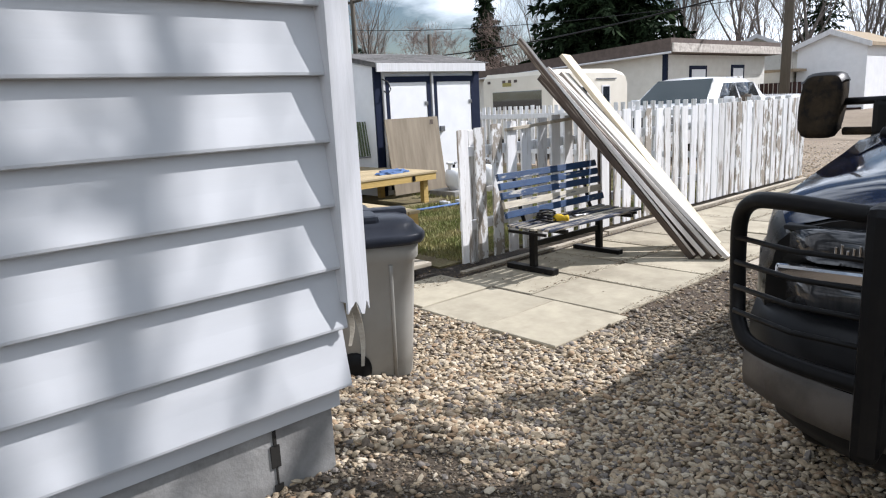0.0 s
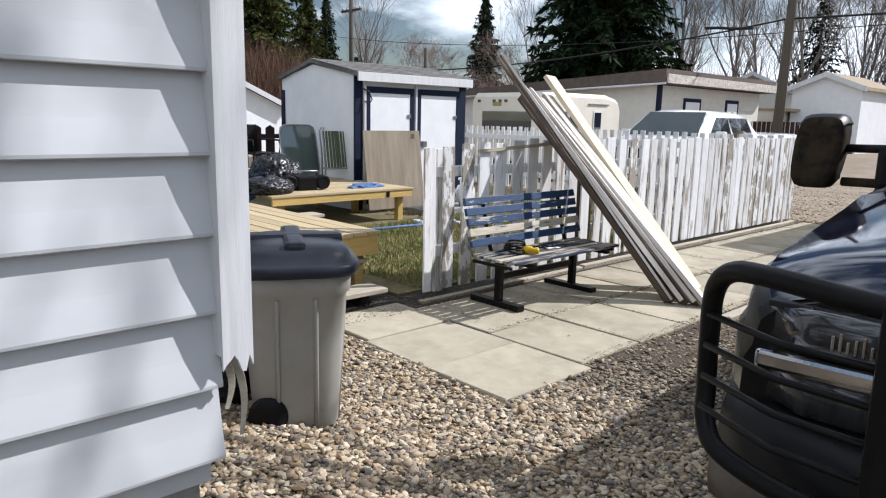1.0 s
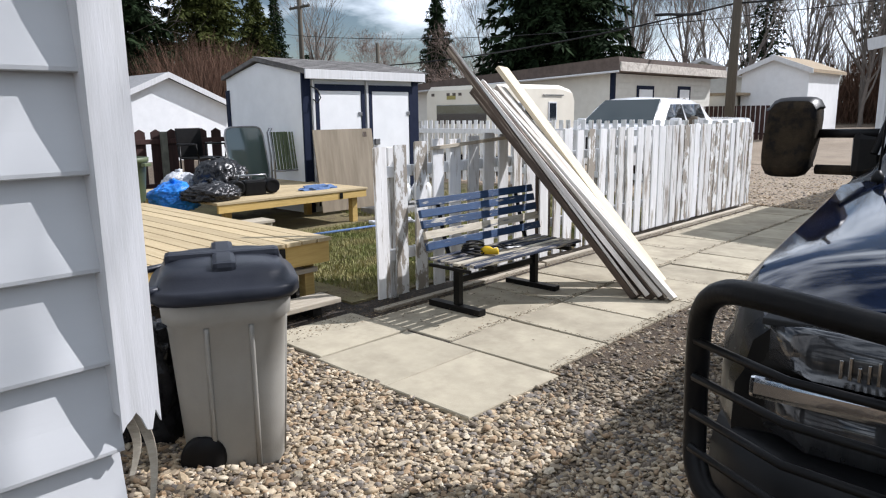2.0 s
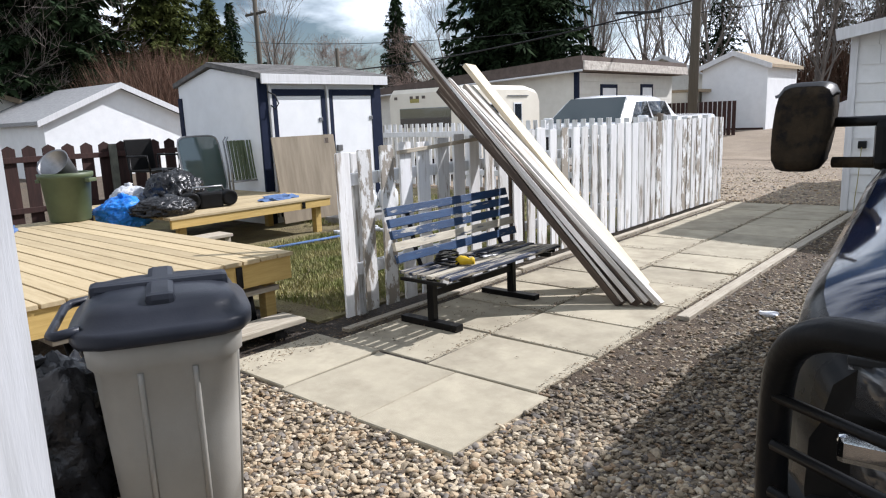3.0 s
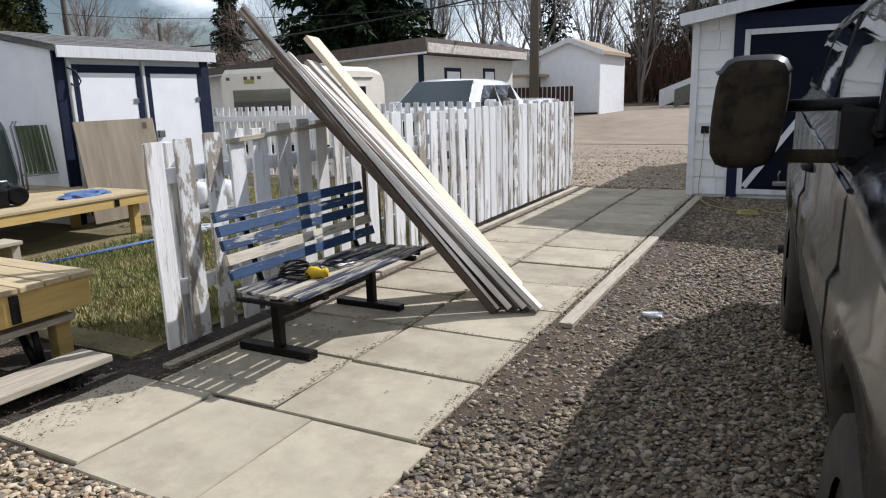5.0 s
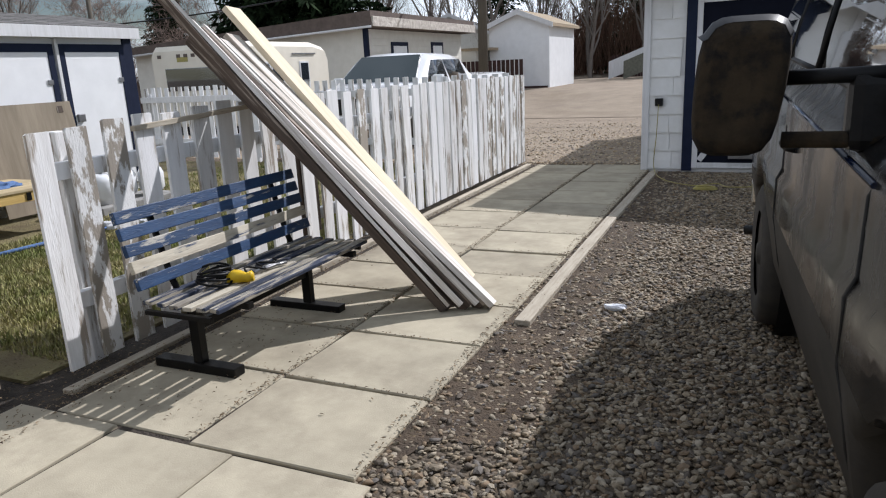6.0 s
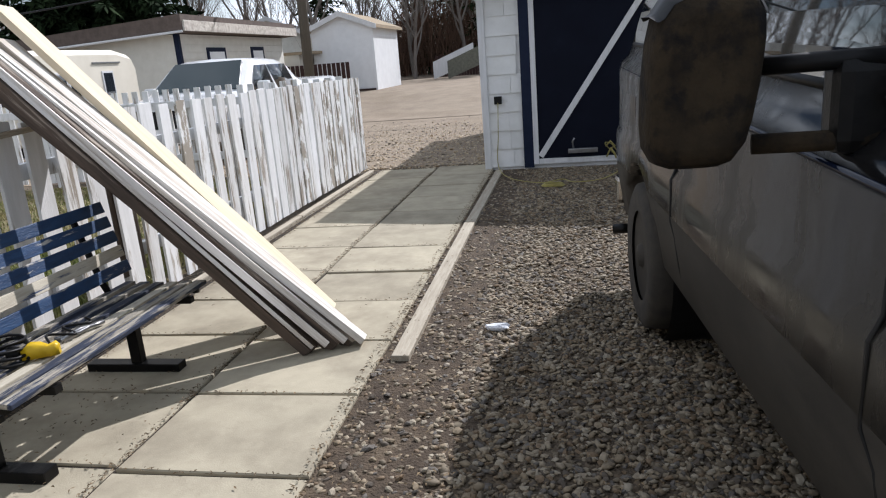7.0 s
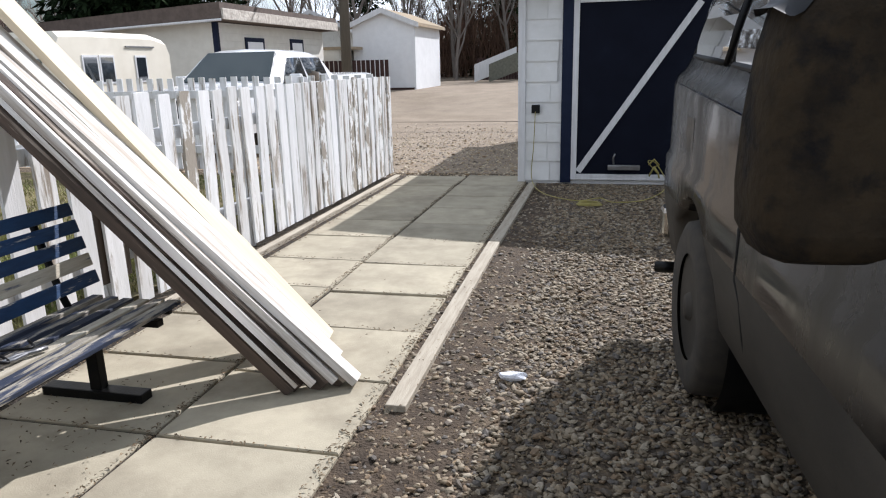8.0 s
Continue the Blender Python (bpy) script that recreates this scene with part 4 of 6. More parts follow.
bag("rubbish_bag", "black plastic rubbish bag behind the wheeled bin", (-2.95, 2.05, 0.0), (0.34, 0.30, 0.44), M["bag_black"], 2)
bag("rubbish_bag", "small black scrap bag with blue film on the gravel", (-2.62, 1.78, 0.02), (0.16, 0.12, 0.09), M["bag_black"], 5)
ob = thing("plastic_scrap", "small scrap of blue plastic on the gravel", "litter", (-2.36, 1.80, 0.07), 30)
part("scrap", boxm(-0.04, -0.03, -0.008, 0.04, 0.03, 0.008, 0.006), M["bag_blue"], ob)

# ---- the dark parked vehicle ----
def truck():
    CX = 0.38
    ob = thing("suv", "dark navy muddy SUV with black grille guard and tow mirrors", "car")
    ob.matrix_basis = pose(CX, 5.4, 0, 0, 0, 3.7) @ pose(-CX, -5.4, 0)
    yc_f, yc_r, zc, ra = 3.40, 6.45, 0.40, 0.47

    def zbot(y):
        z = 0.42
        for yc in (yc_f, yc_r):
            d = ra * ra - (y - yc) ** 2
            if d > 0:
                z = max(z, zc + math.sqrt(d))
        return z

    ys = [2.52, 2.54, 2.58, 2.64, 2.72, 2.82] + [yc_f + ra * math.cos(a * math.pi / 14) for a in range(14, -1, -1)] + [3.90, 4.0, 4.1, 4.2, 4.4, 4.6, 4.9, 5.4, 5.8, 5.95] + [yc_r + ra * math.cos(a * math.pi / 14) for a in range(14, -1, -1)] + [7.0, 7.2, 7.38, 7.45]

    def belt_z(y):
        return 1.27 + 0.045 * (y - 4.0)

    def ring(y):
        # half profile from the sill up to the middle of the roof
        k = min(max((y - 3.80) / 0.70, 0), 1)          # windscreen
        back = min(max((y - 7.2) / 0.25, 0), 1)
        nose = min(max((2.80 - y) / 0.28, 0), 1)
        w = 1.0 - 0.10 * nose * nose - 0.03 * back
        u = min(max((y - 2.55) / 1.35, 0), 1)
        hood_e = 1.105 + 0.17 * u ** 0.85 - 0.05 * nose * nose
        zb = min(zbot(y), 0.92)
        m = min(max((y - 3.55) / 0.35, 0), 1)
        belt = (hood_e - 0.01) * (1 - m) + belt_z(max(y, 3.9)) * m
        line = min(0.99, belt - 0.11)
        half = [(0.89 * w, zb), (0.945 * w, zb + 0.05 if zb < 0.7 else zb + 0.01), (0.985 * w, max(0.70, zb + 0.02)), (0.995 * w, max(0.80, zb + 0.025)), (0.992 * w, max(line - 0.035, zb + 0.03)),
                (0.972 * w, max(line, zb + 0.034)), (0.968 * w, max(belt - 0.085, zb + 0.04)), (0.955 * w, max(belt - 0.035, zb + 0.045)), (0.915 * w, belt)]
        ht = hood_e + 0.012
        roof = 1.93 - 0.03 * back
        half += [((0.86 * (1 - k) + 0.885 * k) * w, ht * (1 - k) + (belt + 0.06) * k),
                 ((0.78 * (1 - k) + 0.80 * k) * w, (ht + 0.022) * (1 - k) + (roof - 0.14) * k),
                 ((0.62 * (1 - k) + 0.74 * k) * w, (ht + 0.05) * (1 - k) + (roof - 0.05) * k),
                 ((0.35 * (1 - k) + 0.55 * k) * w, (ht + 0.066) * (1 - k) + (roof + 0.01) * k), (0.0, (ht + 0.075) * (1 - k) + (roof + 0.025) * k)]
        return [(CX - x, y, z) for x, z in half] + [(CX + x, y, z) for x, z in reversed(half[:-1])]

    bm = bmesh.new()
    rings = [ring(y) for y in ys]
    loft(bm, rings, close=False)
    for rr in (rings[0], rings[-1]):
        bm.faces.new([bm.verts.new(p) for p in rr])
    bmesh.ops.recalc_face_normals(bm, faces=bm.faces)
    for f in bm.faces:
        if f.calc_center_median().z < 0.80:
            f.material_index = 1
    body = part("body", bm, M["truck_dirty"], ob, "dark body with dried mud along the sills")
    body.data.materials.append(M["truck_film"])
    # polished upper body: hood skin
    bm = bmesh.new()
    hood = []
    for y in [2.53, 2.545, 2.57, 2.61, 2.66, 2.72] + [2.8 + 0.115 * i for i in range(9)]:
        r = ring(y)
        row = [(x + (0.004 if x > CX else -0.004), yy, z + 0.006) for x, yy, z in r[8:19]]
        hood.append(row)
    loft(bm, hood, close=False)
    part("hood", bm, M["truck_paint"], ob, "glossy navy hood reflecting the sky")
    part("hood_gap", boxm(CX - 0.84, 2.505, 1.055, CX + 0.84, 2.56, 1.072, 0.004), M["wire"], ob)
    part("antenna_base", lathe(bmesh.new(), [(0.02, 0), (0.02, 0.02), (0.008, 0.04)], 10, 'Z', (CX - 0.80, 3.62, 1.285)), M["black_plastic"], ob)
    part("underbody", boxm(CX - 0.86, 2.75, 0.34, CX + 0.86, 7.3, 0.50, 0.03), M["black_plastic"], ob)
    for s in (-1, 1):
        for yc in (yc_f, yc_r):
            part("wheel_well", lathe(bmesh.new(), [(0.462, -0.02), (0.462, 0.5), (0.01, 0.51)], 28, 'X', (CX + s * 0.88 if s < 0 else CX + 0.88 - 0.5, yc, zc), False), M["black_plastic"], ob)
            w = part("wheel", lathe(bmesh.new(), [(0.24, -0.115), (0.34, -0.125), (0.385, -0.105), (0.395, -0.06), (0.398, 0.0), (0.395, 0.06), (0.385, 0.105), (0.34, 0.125), (0.24, 0.115)], 36, 'X', (0, 0, 0), False), M["rubber"], ob, "dusty black tyre")
            w.matrix_basis = pose(CX + s * 0.868, yc, zc - 0.005)
            bm = lathe(bmesh.new(), [(0.245, -0.10 * 1), (0.225, -0.085), (0.17, -0.065), (0.14, -0.085), (0.07, -0.095), (0.055, -0.12), (0.01, -0.125)], 28, 'X')
            if s > 0:
                bmesh.ops.scale(bm, vec=(-1, 1, 1), verts=bm.verts)
                bmesh.ops.recalc_face_normals(bm, faces=bm.faces)
            rim = part("rim", bm, M["truck_film"], w)
            for k in range(5):
                a = 2 * math.pi * k / 5
                part("slot", lathe(bmesh.new(), [(0.001, -0.004), (0.032, -0.004), (0.032, 0.004), (0.001, 0.004)], 10, 'X', (s * 0.083, 0.185 * math.cos(a), 0.185 * math.sin(a))), M["black_plastic"], w)
    # windows follow the side
    def side_pane(name, ya, yb, ta, tb, s, label=""):
        bm = bmesh.new()
        def pt(y, u, off):
            x0, z0, x1, z1 = 0.880, belt_z(y) + 0.075, 0.806, 1.775
            return (CX + s * (x0 + (x1 - x0) * (0.3 * u + 0.7 * u * u) + off), y, z0 + (z1 - z0) * u)
        rows = []
        for u in (0.0, 0.2, 0.4, 0.6, 0.8, 1.0):
            a, b = ya + (ta - ya) * u, yb + (tb - yb) * u
            rows.append((pt(a, u, 0.014), pt(b, u, 0.014), pt(b, u, -0.02), pt(a, u, -0.02)))
        loft(bm, rows)
        for f in bm.faces:
            f.smooth = False
        g = part(name, bm, M["glass"], ob, label)
        bm = bmesh.new()
        for P, Q in ((pt(ya, 0, 0.008), pt(yb, 0, 0.008)), (pt(yb, 0, 0.008), pt(tb, 1, 0.008)), (pt(tb, 1, 0.008), pt(ta, 1, 0.008)), (pt(ta, 1, 0.008), pt(ya, 0, 0.008))):
            tube(bm, [P, Q], 0.014, 6)
        part("window_seal", bm, M["black_plastic"], g)
    for s in (-1, 1):
        side_pane("side_window", 4.10, 5.30, 4.48, 5.26, s, "dark side window reflecting the sky")
        side_pane("side_window", 5.48, 6.32, 5.46, 6.26, s)
        side_pane("side_window", 6.46, 7.16, 6.42, 7.04, s)
    # windscreen
    bm = bmesh.new()
    loft(bm, [[(CX - 0.80, 3.82, 1.33), (CX + 0.80, 3.82, 1.33), (CX + 0.80, 3.84, 1.31), (CX - 0.80, 3.84, 1.31)], [(CX - 0.68, 4.47, 1.90), (CX + 0.68, 4.47, 1.90), (CX + 0.68, 4.49, 1.88), (CX - 0.68, 4.49, 1.88)]])
    part("windscreen", bm, M["glass"], ob)
    # door seams, kinked below the belt line
    for ya in (5.62, 3.98):
        bm = tube(bmesh.new(), [(CX - 0.925, ya, 1.27), (CX - 0.967, ya, 1.18), (CX - 0.972, ya, 1.0), (CX - 0.994, ya, 0.95), (CX - 0.994, ya, 0.78), (CX - 0.985, ya - 0.045, 0.72), (CX - 0.968, ya - 0.05, 0.60), (CX - 0.93, ya - 0.02, 0.46)], 0.0055, 6)
        part("door_seam", bm, M["wire"], ob)
    part("fuel_door", boxm(CX - 0.972, 6.62, 1.06, CX - 0.962, 6.80, 1.22, 0.004), M["truck_dirty"], ob)
    part("belt_moulding", tube(bmesh.new(), [(CX - 0.966, 3.95, belt_z(3.95) - 0.06), (CX - 0.966, 5.5, belt_z(5.5) - 0.06), (CX - 0.955, 7.2, belt_z(7.2) - 0.06)], 0.008, 6), M["truck_paint"], ob)
    part("door_handle", tube(bmesh.new(), [(CX - 0.96, 5.30, 1.12), (CX - 0.992, 5.33, 1.125), (CX - 0.992, 5.48, 1.125), (CX - 0.96, 5.51, 1.12)], 0.018, 8), M["black_plastic"], ob)
    # grille, headlamps and bumper
    part("grille", boxm(CX - 0.42, 2.46, 0.80, CX + 0.42, 2.53, 1.06, 0.02), M["black_plastic"], ob)
    for z in (0.85, 0.90, 0.95, 1.0):
        part("grille_bar", boxm(CX - 0.41, 2.445, z, CX + 0.41, 2.462, z + 0.02, 0.004), M["chrome"], ob)
    for s in (-1, 1):
        xa, xb = CX + s * 0.44, CX + s * 0.84
        for z0, z1, k in ((0.955, 1.075, "headlight"), (0.79, 0.925, "turn_light")):
            bm = bmesh.new()
            loft(bm, [[(xa, 2.50, z0), (xa, 2.50, z1), (xa, 2.445, z1 - 0.01), (xa, 2.445, z0 + 0.01)], [(CX + s * 0.72, 2.51, z0), (CX + s * 0.72, 2.51, z1), (CX + s * 0.72, 2.455, z1 - 0.01), (CX + s * 0.72, 2.455, z0 + 0.01)],
                      [(xb, 2.60, z0), (xb, 2.60, z1), (xb, 2.53, z1 - 0.02), (xb, 2.53, z0 + 0.02)]])
            lamp = part(k, bm, M["lamp_glass"], ob, "clear ribbed lamp lens")
            if k == "headlight":
                for c in range(9):
                    xc = CX + s * (0.53 + 0.017 * c)
                    part("lens_rib", boxm(xc - 0.004, 2.440 + 0.0006 * c, z0 + 0.03, xc + 0.004, 2.452 + 0.0006 * c, z0 + 0.062 + 0.018 * ((c * 5) % 3) / 2, 0.002), M["chrome"], lamp)
        part("lamp_trim", boxm(min(xa, xb), 2.432, 0.905, max(xa, xb) - (0.06 if s > 0 else -0.0), 2.50, 0.955, 0.012), M["chrome_bright"], ob)
    bm = bmesh.new()
    rows = []
    for i in range(17):
        u = -1 + 2 * i / 16
        x = CX + u * 0.94
        y = 2.22 + 0.30 * abs(u) ** 3.2
        rows.append([(x, y + 0.16, 0.50), (x, y + 0.02, 0.50), (x, y - 0.02, 0.56), (x, y, 0.74), (x, y + 0.05, 0.79), (x, y + 0.16, 0.80)])
    loft(bm, rows)
    bumper = part("bumper", bm, M["black_plastic"], ob, "black moulded front bumper")
    bm = bmesh.new()
    rows = []
    for i in range(17):
        u = -1 + 2 * i / 16
        x = CX + u * 0.945
        y = 2.19 + 0.30 * abs(u) ** 3.2
        rows.append([(x, y + 0.05, 0.49), (x, y + 0.002, 0.495), (x, y - 0.012, 0.55), (x, y - 0.008, 0.61), (x, y + 0.004, 0.63), (x, y + 0.05, 0.635)])
    loft(bm, rows)
    part("bumper_strip", bm, M["bumper_steel"], bumper, "scuffed dusty steel bumper strip")
    bm = bmesh.new()
    loft(bm, [[(CX + u * 0.88, 2.30 + 0.28 * abs(u) ** 3.2 + o, z) for o, z in ((0.0, 0.50), (0.05, 0.38), (0.09, 0.33), (0.16, 0.33), (0.16, 0.50))] for u in [-1 + i / 8 for i in range(17)]])
    part("air_dam", bm, M["black_plastic"], ob)
    # grille guard
    guard = part("grille_guard", boxm(CX - 0.51, 2.06, 0.52, CX - 0.44, 2.20, 1.215, 0.025), M["black_iron"], ob, "black tubular grille guard")
    part("upright", boxm(CX + 0.44, 2.06, 0.52, CX + 0.51, 2.20, 1.215, 0.025), M["black_iron"], guard)
    part("top_tube", tube(bmesh.new(), [(CX - 0.47, 2.11, 1.17), (CX - 0.2, 2.09, 1.185), (CX + 0.2, 2.09, 1.185), (CX + 0.47, 2.11, 1.17)], 0.027, 10), M["black_iron"], guard)
    for s in (-1, 1):
        pts = [(0.33, 2.10, 1.165), (0.56, 2.12, 1.185), (0.76, 2.17, 1.195), (0.85, 2.215, 1.18), (0.90, 2.26, 1.12), (0.915, 2.29, 1.0), (0.915, 2.30, 0.86), (0.90, 2.28, 0.77), (0.84, 2.24, 0.72), (0.66, 2.18, 0.70), (0.33, 2.12, 0.69)]
        part("wing_tube", tube(bmesh.new(), smooth_line([(CX + s * x, y + 0.03, z) for x, y, z in pts]), 0.025, 14), M["black_iron"], guard)
        for z in (0.82, 0.90, 0.98, 1.06):
            part("wing_bar", tube(bmesh.new(), [(CX + s * 0.34, 2.12, z), (CX + s * 0.7, 2.165, z), (CX + s * 0.91, 2.29, z)], 0.009, 6), M["black_iron"], guard)
        # tow mirror on two arms
        mx = CX + s * 1.228
        bm = bmesh.new()
        rows = []
        for dy, k in ((-0.085, 0.72), (-0.075, 0.90), (-0.04, 0.98), (0.03, 1.0), (0.045, 0.97)):
            r = []
            for i in range(28):
                a = 2 * math.pi * i / 28
                c, q = math.cos(a), math.sin(a)
                e = (abs(c) ** 4.5 + abs(q) ** 4.5) ** (-1 / 4.5)
                r.append((mx + (0.108 - 0.010 * max(0, -q)) * k * e * c - s * 0.016 * q * e, 4.25 + dy, 1.405 + 0.172 * k * e * q))
            rows.append(r)
        loft(bm, rows)
        mir = part("mirror", bm, M["mud"], ob, "mud-caked tow mirror housing")
        rows = []
        for dy, k in ((-0.072, 0.90), (-0.04, 0.99), (0.035, 1.01), (0.05, 0.95)):
            r = []
            for i in range(15):
                a = math.pi * (0.11 + 0.78 * i / 14)
                c, q = math.cos(a), math.sin(a)
                e = (abs(c) ** 4.5 + abs(q) ** 4.5) ** (-1 / 4.5)
                r.append((mx + 0.1095 * k * e * c - s * 0.016 * q * e, 4.25 + dy, 1.407 + 0.173 * k * max(e * q, 0.74)))
            rows.append(r)
        bm = bmesh.new()
        loft(bm, rows, close=False)
        part("cap", bm, M["black_plastic"], mir, "bare black top of the mirror housing")
        gl = bmesh.new()
        box(gl, mx - 0.085, 4.296, 1.28, mx + 0.085, 4.30, 1.55, 0.001)
        part("mirror_glass", gl, M["chrome"], mir)
        for z, r, k in ((1.425, 0.019, "black_plastic"), (1.272, 0.021, "mud")):
            part("mirror_arm", tube(bmesh.new(), [(CX + s * 1.12, 4.25, z), (CX + s * 0.88, 4.20, z + 0.005)], r, 10), M[k], mir)
        part("mirror_foot", boxm(min(CX + s * 0.985, CX + s * 0.86), 4.19, 1.245, max(CX + s * 0.985, CX + s * 0.86), 4.28, 1.435, 0.03), M["black_iron"], mir)
        part("tail_pipe" if s < 0 else "hook", tube(bmesh.new(), [(CX + s * 0.9, 7.30, 0.33), (CX + s * 1.0, 7.34, 0.32)], 0.032, 12), M["black_iron"], ob)
    bm = boxm(CX - 0.97, 7.36, 0.48, CX + 0.97, 7.52, 0.66, 0.03)
    part("rear_bumper", bm, M["chrome"], ob)
    part("antenna", tube(bmesh.new(), [(CX - 0.80, 3.62, 1.25), (CX - 0.79, 3.70, 1.9)], 0.004, 6), M["black_iron"], ob)
    return ob


truck()

# ---- yard: lawn, decks, steps ----
lawn = part("lawn", boxm(-12.2, 4.36, -0.12, -4.1, 12.2, 0.012), M["lawn"])
tagged(lawn, "patchy spring lawn of green and straw grass", "lawn", kind="structure")


def blades(name, n, x0, y0, x1, y1, h, material, seed, label):
    rr = np.random.RandomState(seed)
    x = rr.uniform(x0, x1, n)
    y = rr.uniform(y0, y1, n)
    hh = h * rr.uniform(0.4, 1.2, n)
    a = rr.uniform(0, 2 * np.pi, n)
    w = 0.006 + 0.004 * rr.rand(n)
    lean = rr.uniform(0, 0.8, n) * hh
    b = rr.uniform(0, 2 * np.pi, n)
    v = np.zeros((n, 3, 3))
    v[:, 0] = np.stack([x - w * np.cos(a), y - w * np.sin(a), np.full(n, 0.008)], 1)
    v[:, 1] = np.stack([x + w * np.cos(a), y + w * np.sin(a), np.full(n, 0.008)], 1)
    v[:, 2] = np.stack([x + lean * np.cos(b), y + lean * np.sin(b), 0.008 + hh], 1)
    ob = raw(name, v.reshape(-1, 3).tolist(), np.arange(3 * n).reshape(n, 3).tolist(), material)
    return tagged(ob, label, "grass", kind="stuff")


blades("grass", 42000, -7.3, 4.6, -4.15, 8.6, 0.05, M["grass"], 3, "short patchy green and straw grass")
blades("grass", 14000, -9.0, 7.6, -4.15, 12.1, 0.06, M["grass"], 4, "short patchy green and straw grass")


def deck(name, label, x0, y0, x1, y1, top, along_x=True, bw=0.135, rim=0.17):
    ob = thing(name, label, "deck")
    gap = 0.014
    if along_x:
        n = int((y1 - y0) / (bw + gap))
        for i in range(n):
            b = part("deck_board", boxm(-(x1 - x0) / 2, -bw / 2, -0.03, (x1 - x0) / 2, bw / 2, 0.0, 0.004), M["wood_deck"], ob)
            b.matrix_basis = pose((x0 + x1) / 2, y1 - (i + 0.5) * (bw + gap), top + 0.0015 * math.sin(i * 2.1))
    else:
        n = int((x1 - x0) / (bw + gap))
        for i in range(n):
            b = part("deck_board", boxm(-(y1 - y0) / 2, -bw / 2, -0.03, (y1 - y0) / 2, bw / 2, 0.0, 0.004), M["wood_deck"], ob)
            b.matrix_basis = pose(x1 - (i + 0.5) * (bw + gap), (y0 + y1) / 2, top, 0, 0, 90)
    z0 = top - 0.035 - rim
    part("rim_joist", boxm(x1 - 0.06, y0 + 0.02, z0, x1 - 0.02, y1 - 0.02, top - 0.031, 0.003), M["wood_rim"], ob, "yellow rim joist")
    part("rim_joist", boxm(x0 + 0.02, y1 - 0.061, z0, x1 - 0.061, y1 - 0.021, top - 0.031, 0.003), M["wood_rim"], ob)
    for x in (x0 + 0.2, (x0 + x1) / 2, x1 - 0.16):
        for y in (y0 + 0.2, y1 - 0.16):
            part("post", boxm(x - 0.045, y - 0.045, -0.02, x + 0.045, y + 0.045, z0, 0.004), M["wood_rim"], ob)
    part("bracket", boxm(x1 - 0.02, y1 - 0.5, z0 + 0.01, x1 - 0.008, y1 - 0.45, top - 0.04, 0.003), M["black_iron"], ob)
    return ob


deck("deck", "pale treated-wood deck with yellow rim joists", -8.25, 1.75, -4.30, 4.33, 0.545)
deck("deck", "low treated-wood deck in front of the shed", -9.9, 5.0, -7.38, 7.35, 0.50, False, rim=0.095)
for x0, x1, y0, y1, z in ((-4.62, -4.36, 2.6, 4.22, 0.30), (-4.26, -3.99, 2.5, 4.16, 0.115)):
    ob = thing("step", "grey weathered plank step beside the deck", "step", (0, 0, 0), 0, "steps up to the deck")
    for k in range(2):
        w = (x1 - x0) / 2
        part("tread", boxm(x0 + k * w + 0.003, y0, z - 0.038, x0 + (k + 1) * w - 0.003, y1, z, 0.005), M["wood_grey"], ob)
    for y in (y0 + 0.15, y1 - 0.22):
        bm = bmesh.new()
        if z > 0.2:
            tube(bm, [((x0 + x1) / 2 - 0.1, y, z - 0.04), ((x0 + x1) / 2 + 0.08, y, -0.02)], 0.025, 6)
            tube(bm, [((x0 + x1) / 2 + 0.06, y, z - 0.04), ((x0 + x1) / 2 + 0.08, y + 0.02, -0.02)], 0.022, 6)
        else:
            box(bm, x0 + 0.02, y - 0.04, -0.03, x1 - 0.02, y + 0.04, z - 0.038, 0.004)
        part("support", bm, M["black_iron"], ob)
st = thing("step", "low grey plank step before the shed deck", "step", (-7.2, 5.12, 0), 0, "steps up to the deck")
part("tread", boxm(-0.14, -0.45, 0.24, 0.14, 0.45, 0.275, 0.004), M["wood_grey"], st)
for y in (-0.4, 0.4):
    part("support", boxm(-0.1, y - 0.04, -0.02, 0.1, y + 0.04, 0.24, 0.004), M["wood_grey"], st)

# ---- things in the yard ----
gb = thing("rubbish_tub", "round green plastic tub with a dented pail in it", "tub", (-8.0, 4.2, 0.545))
part("body", lathe(bmesh.new(), [(0.19, 0), (0.205, 0.02), (0.245, 0.46), (0.27, 0.47), (0.275, 0.52), (0.25, 0.525), (0.22, 0.2), (0.18, 0.05)], 28), M["green_bin"], gb)
for a in (0, 180):
    part("handle", boxm(0.255, -0.07, 0.42, 0.31, 0.07, 0.46, 0.01, Matrix.Rotation(radians(a + 35), 4, 'Z')), M["green_bin"], gb)
pail = thing("pail", "dented grey pail tipped over in the green tub", "pail", (-7.98, 4.15, 1.10), 30, rx=50)
part("body", lathe(bmesh.new(), [(0.12, -0.14), (0.165, 0.12), (0.175, 0.13), (0.16, 0.12), (0.11, -0.12)], 22), M["steel"], pail)
bag("rubbish_bag", "bright blue plastic bag of rubbish on the deck", (-8.1, 4.82, 0.40), (0.34, 0.30, 0.22), M["bag_blue"], 3)
bag("rubbish_bag", "white plastic bag beside the blue one", (-8.7, 5.2, 0.50), (0.26, 0.24, 0.20), M["bag_white"], 7)
bag("rubbish_bag", "large black plastic bag heaped on the deck", (-8.55, 5.75, 0.50), (0.42, 0.36, 0.30), M["bag_black"], 9)
bag("rubbish_bag", "black plastic bag slumped at the deck edge", (-7.75, 5.12, 0.50), (0.38, 0.28, 0.15), M["bag_black"], 11)
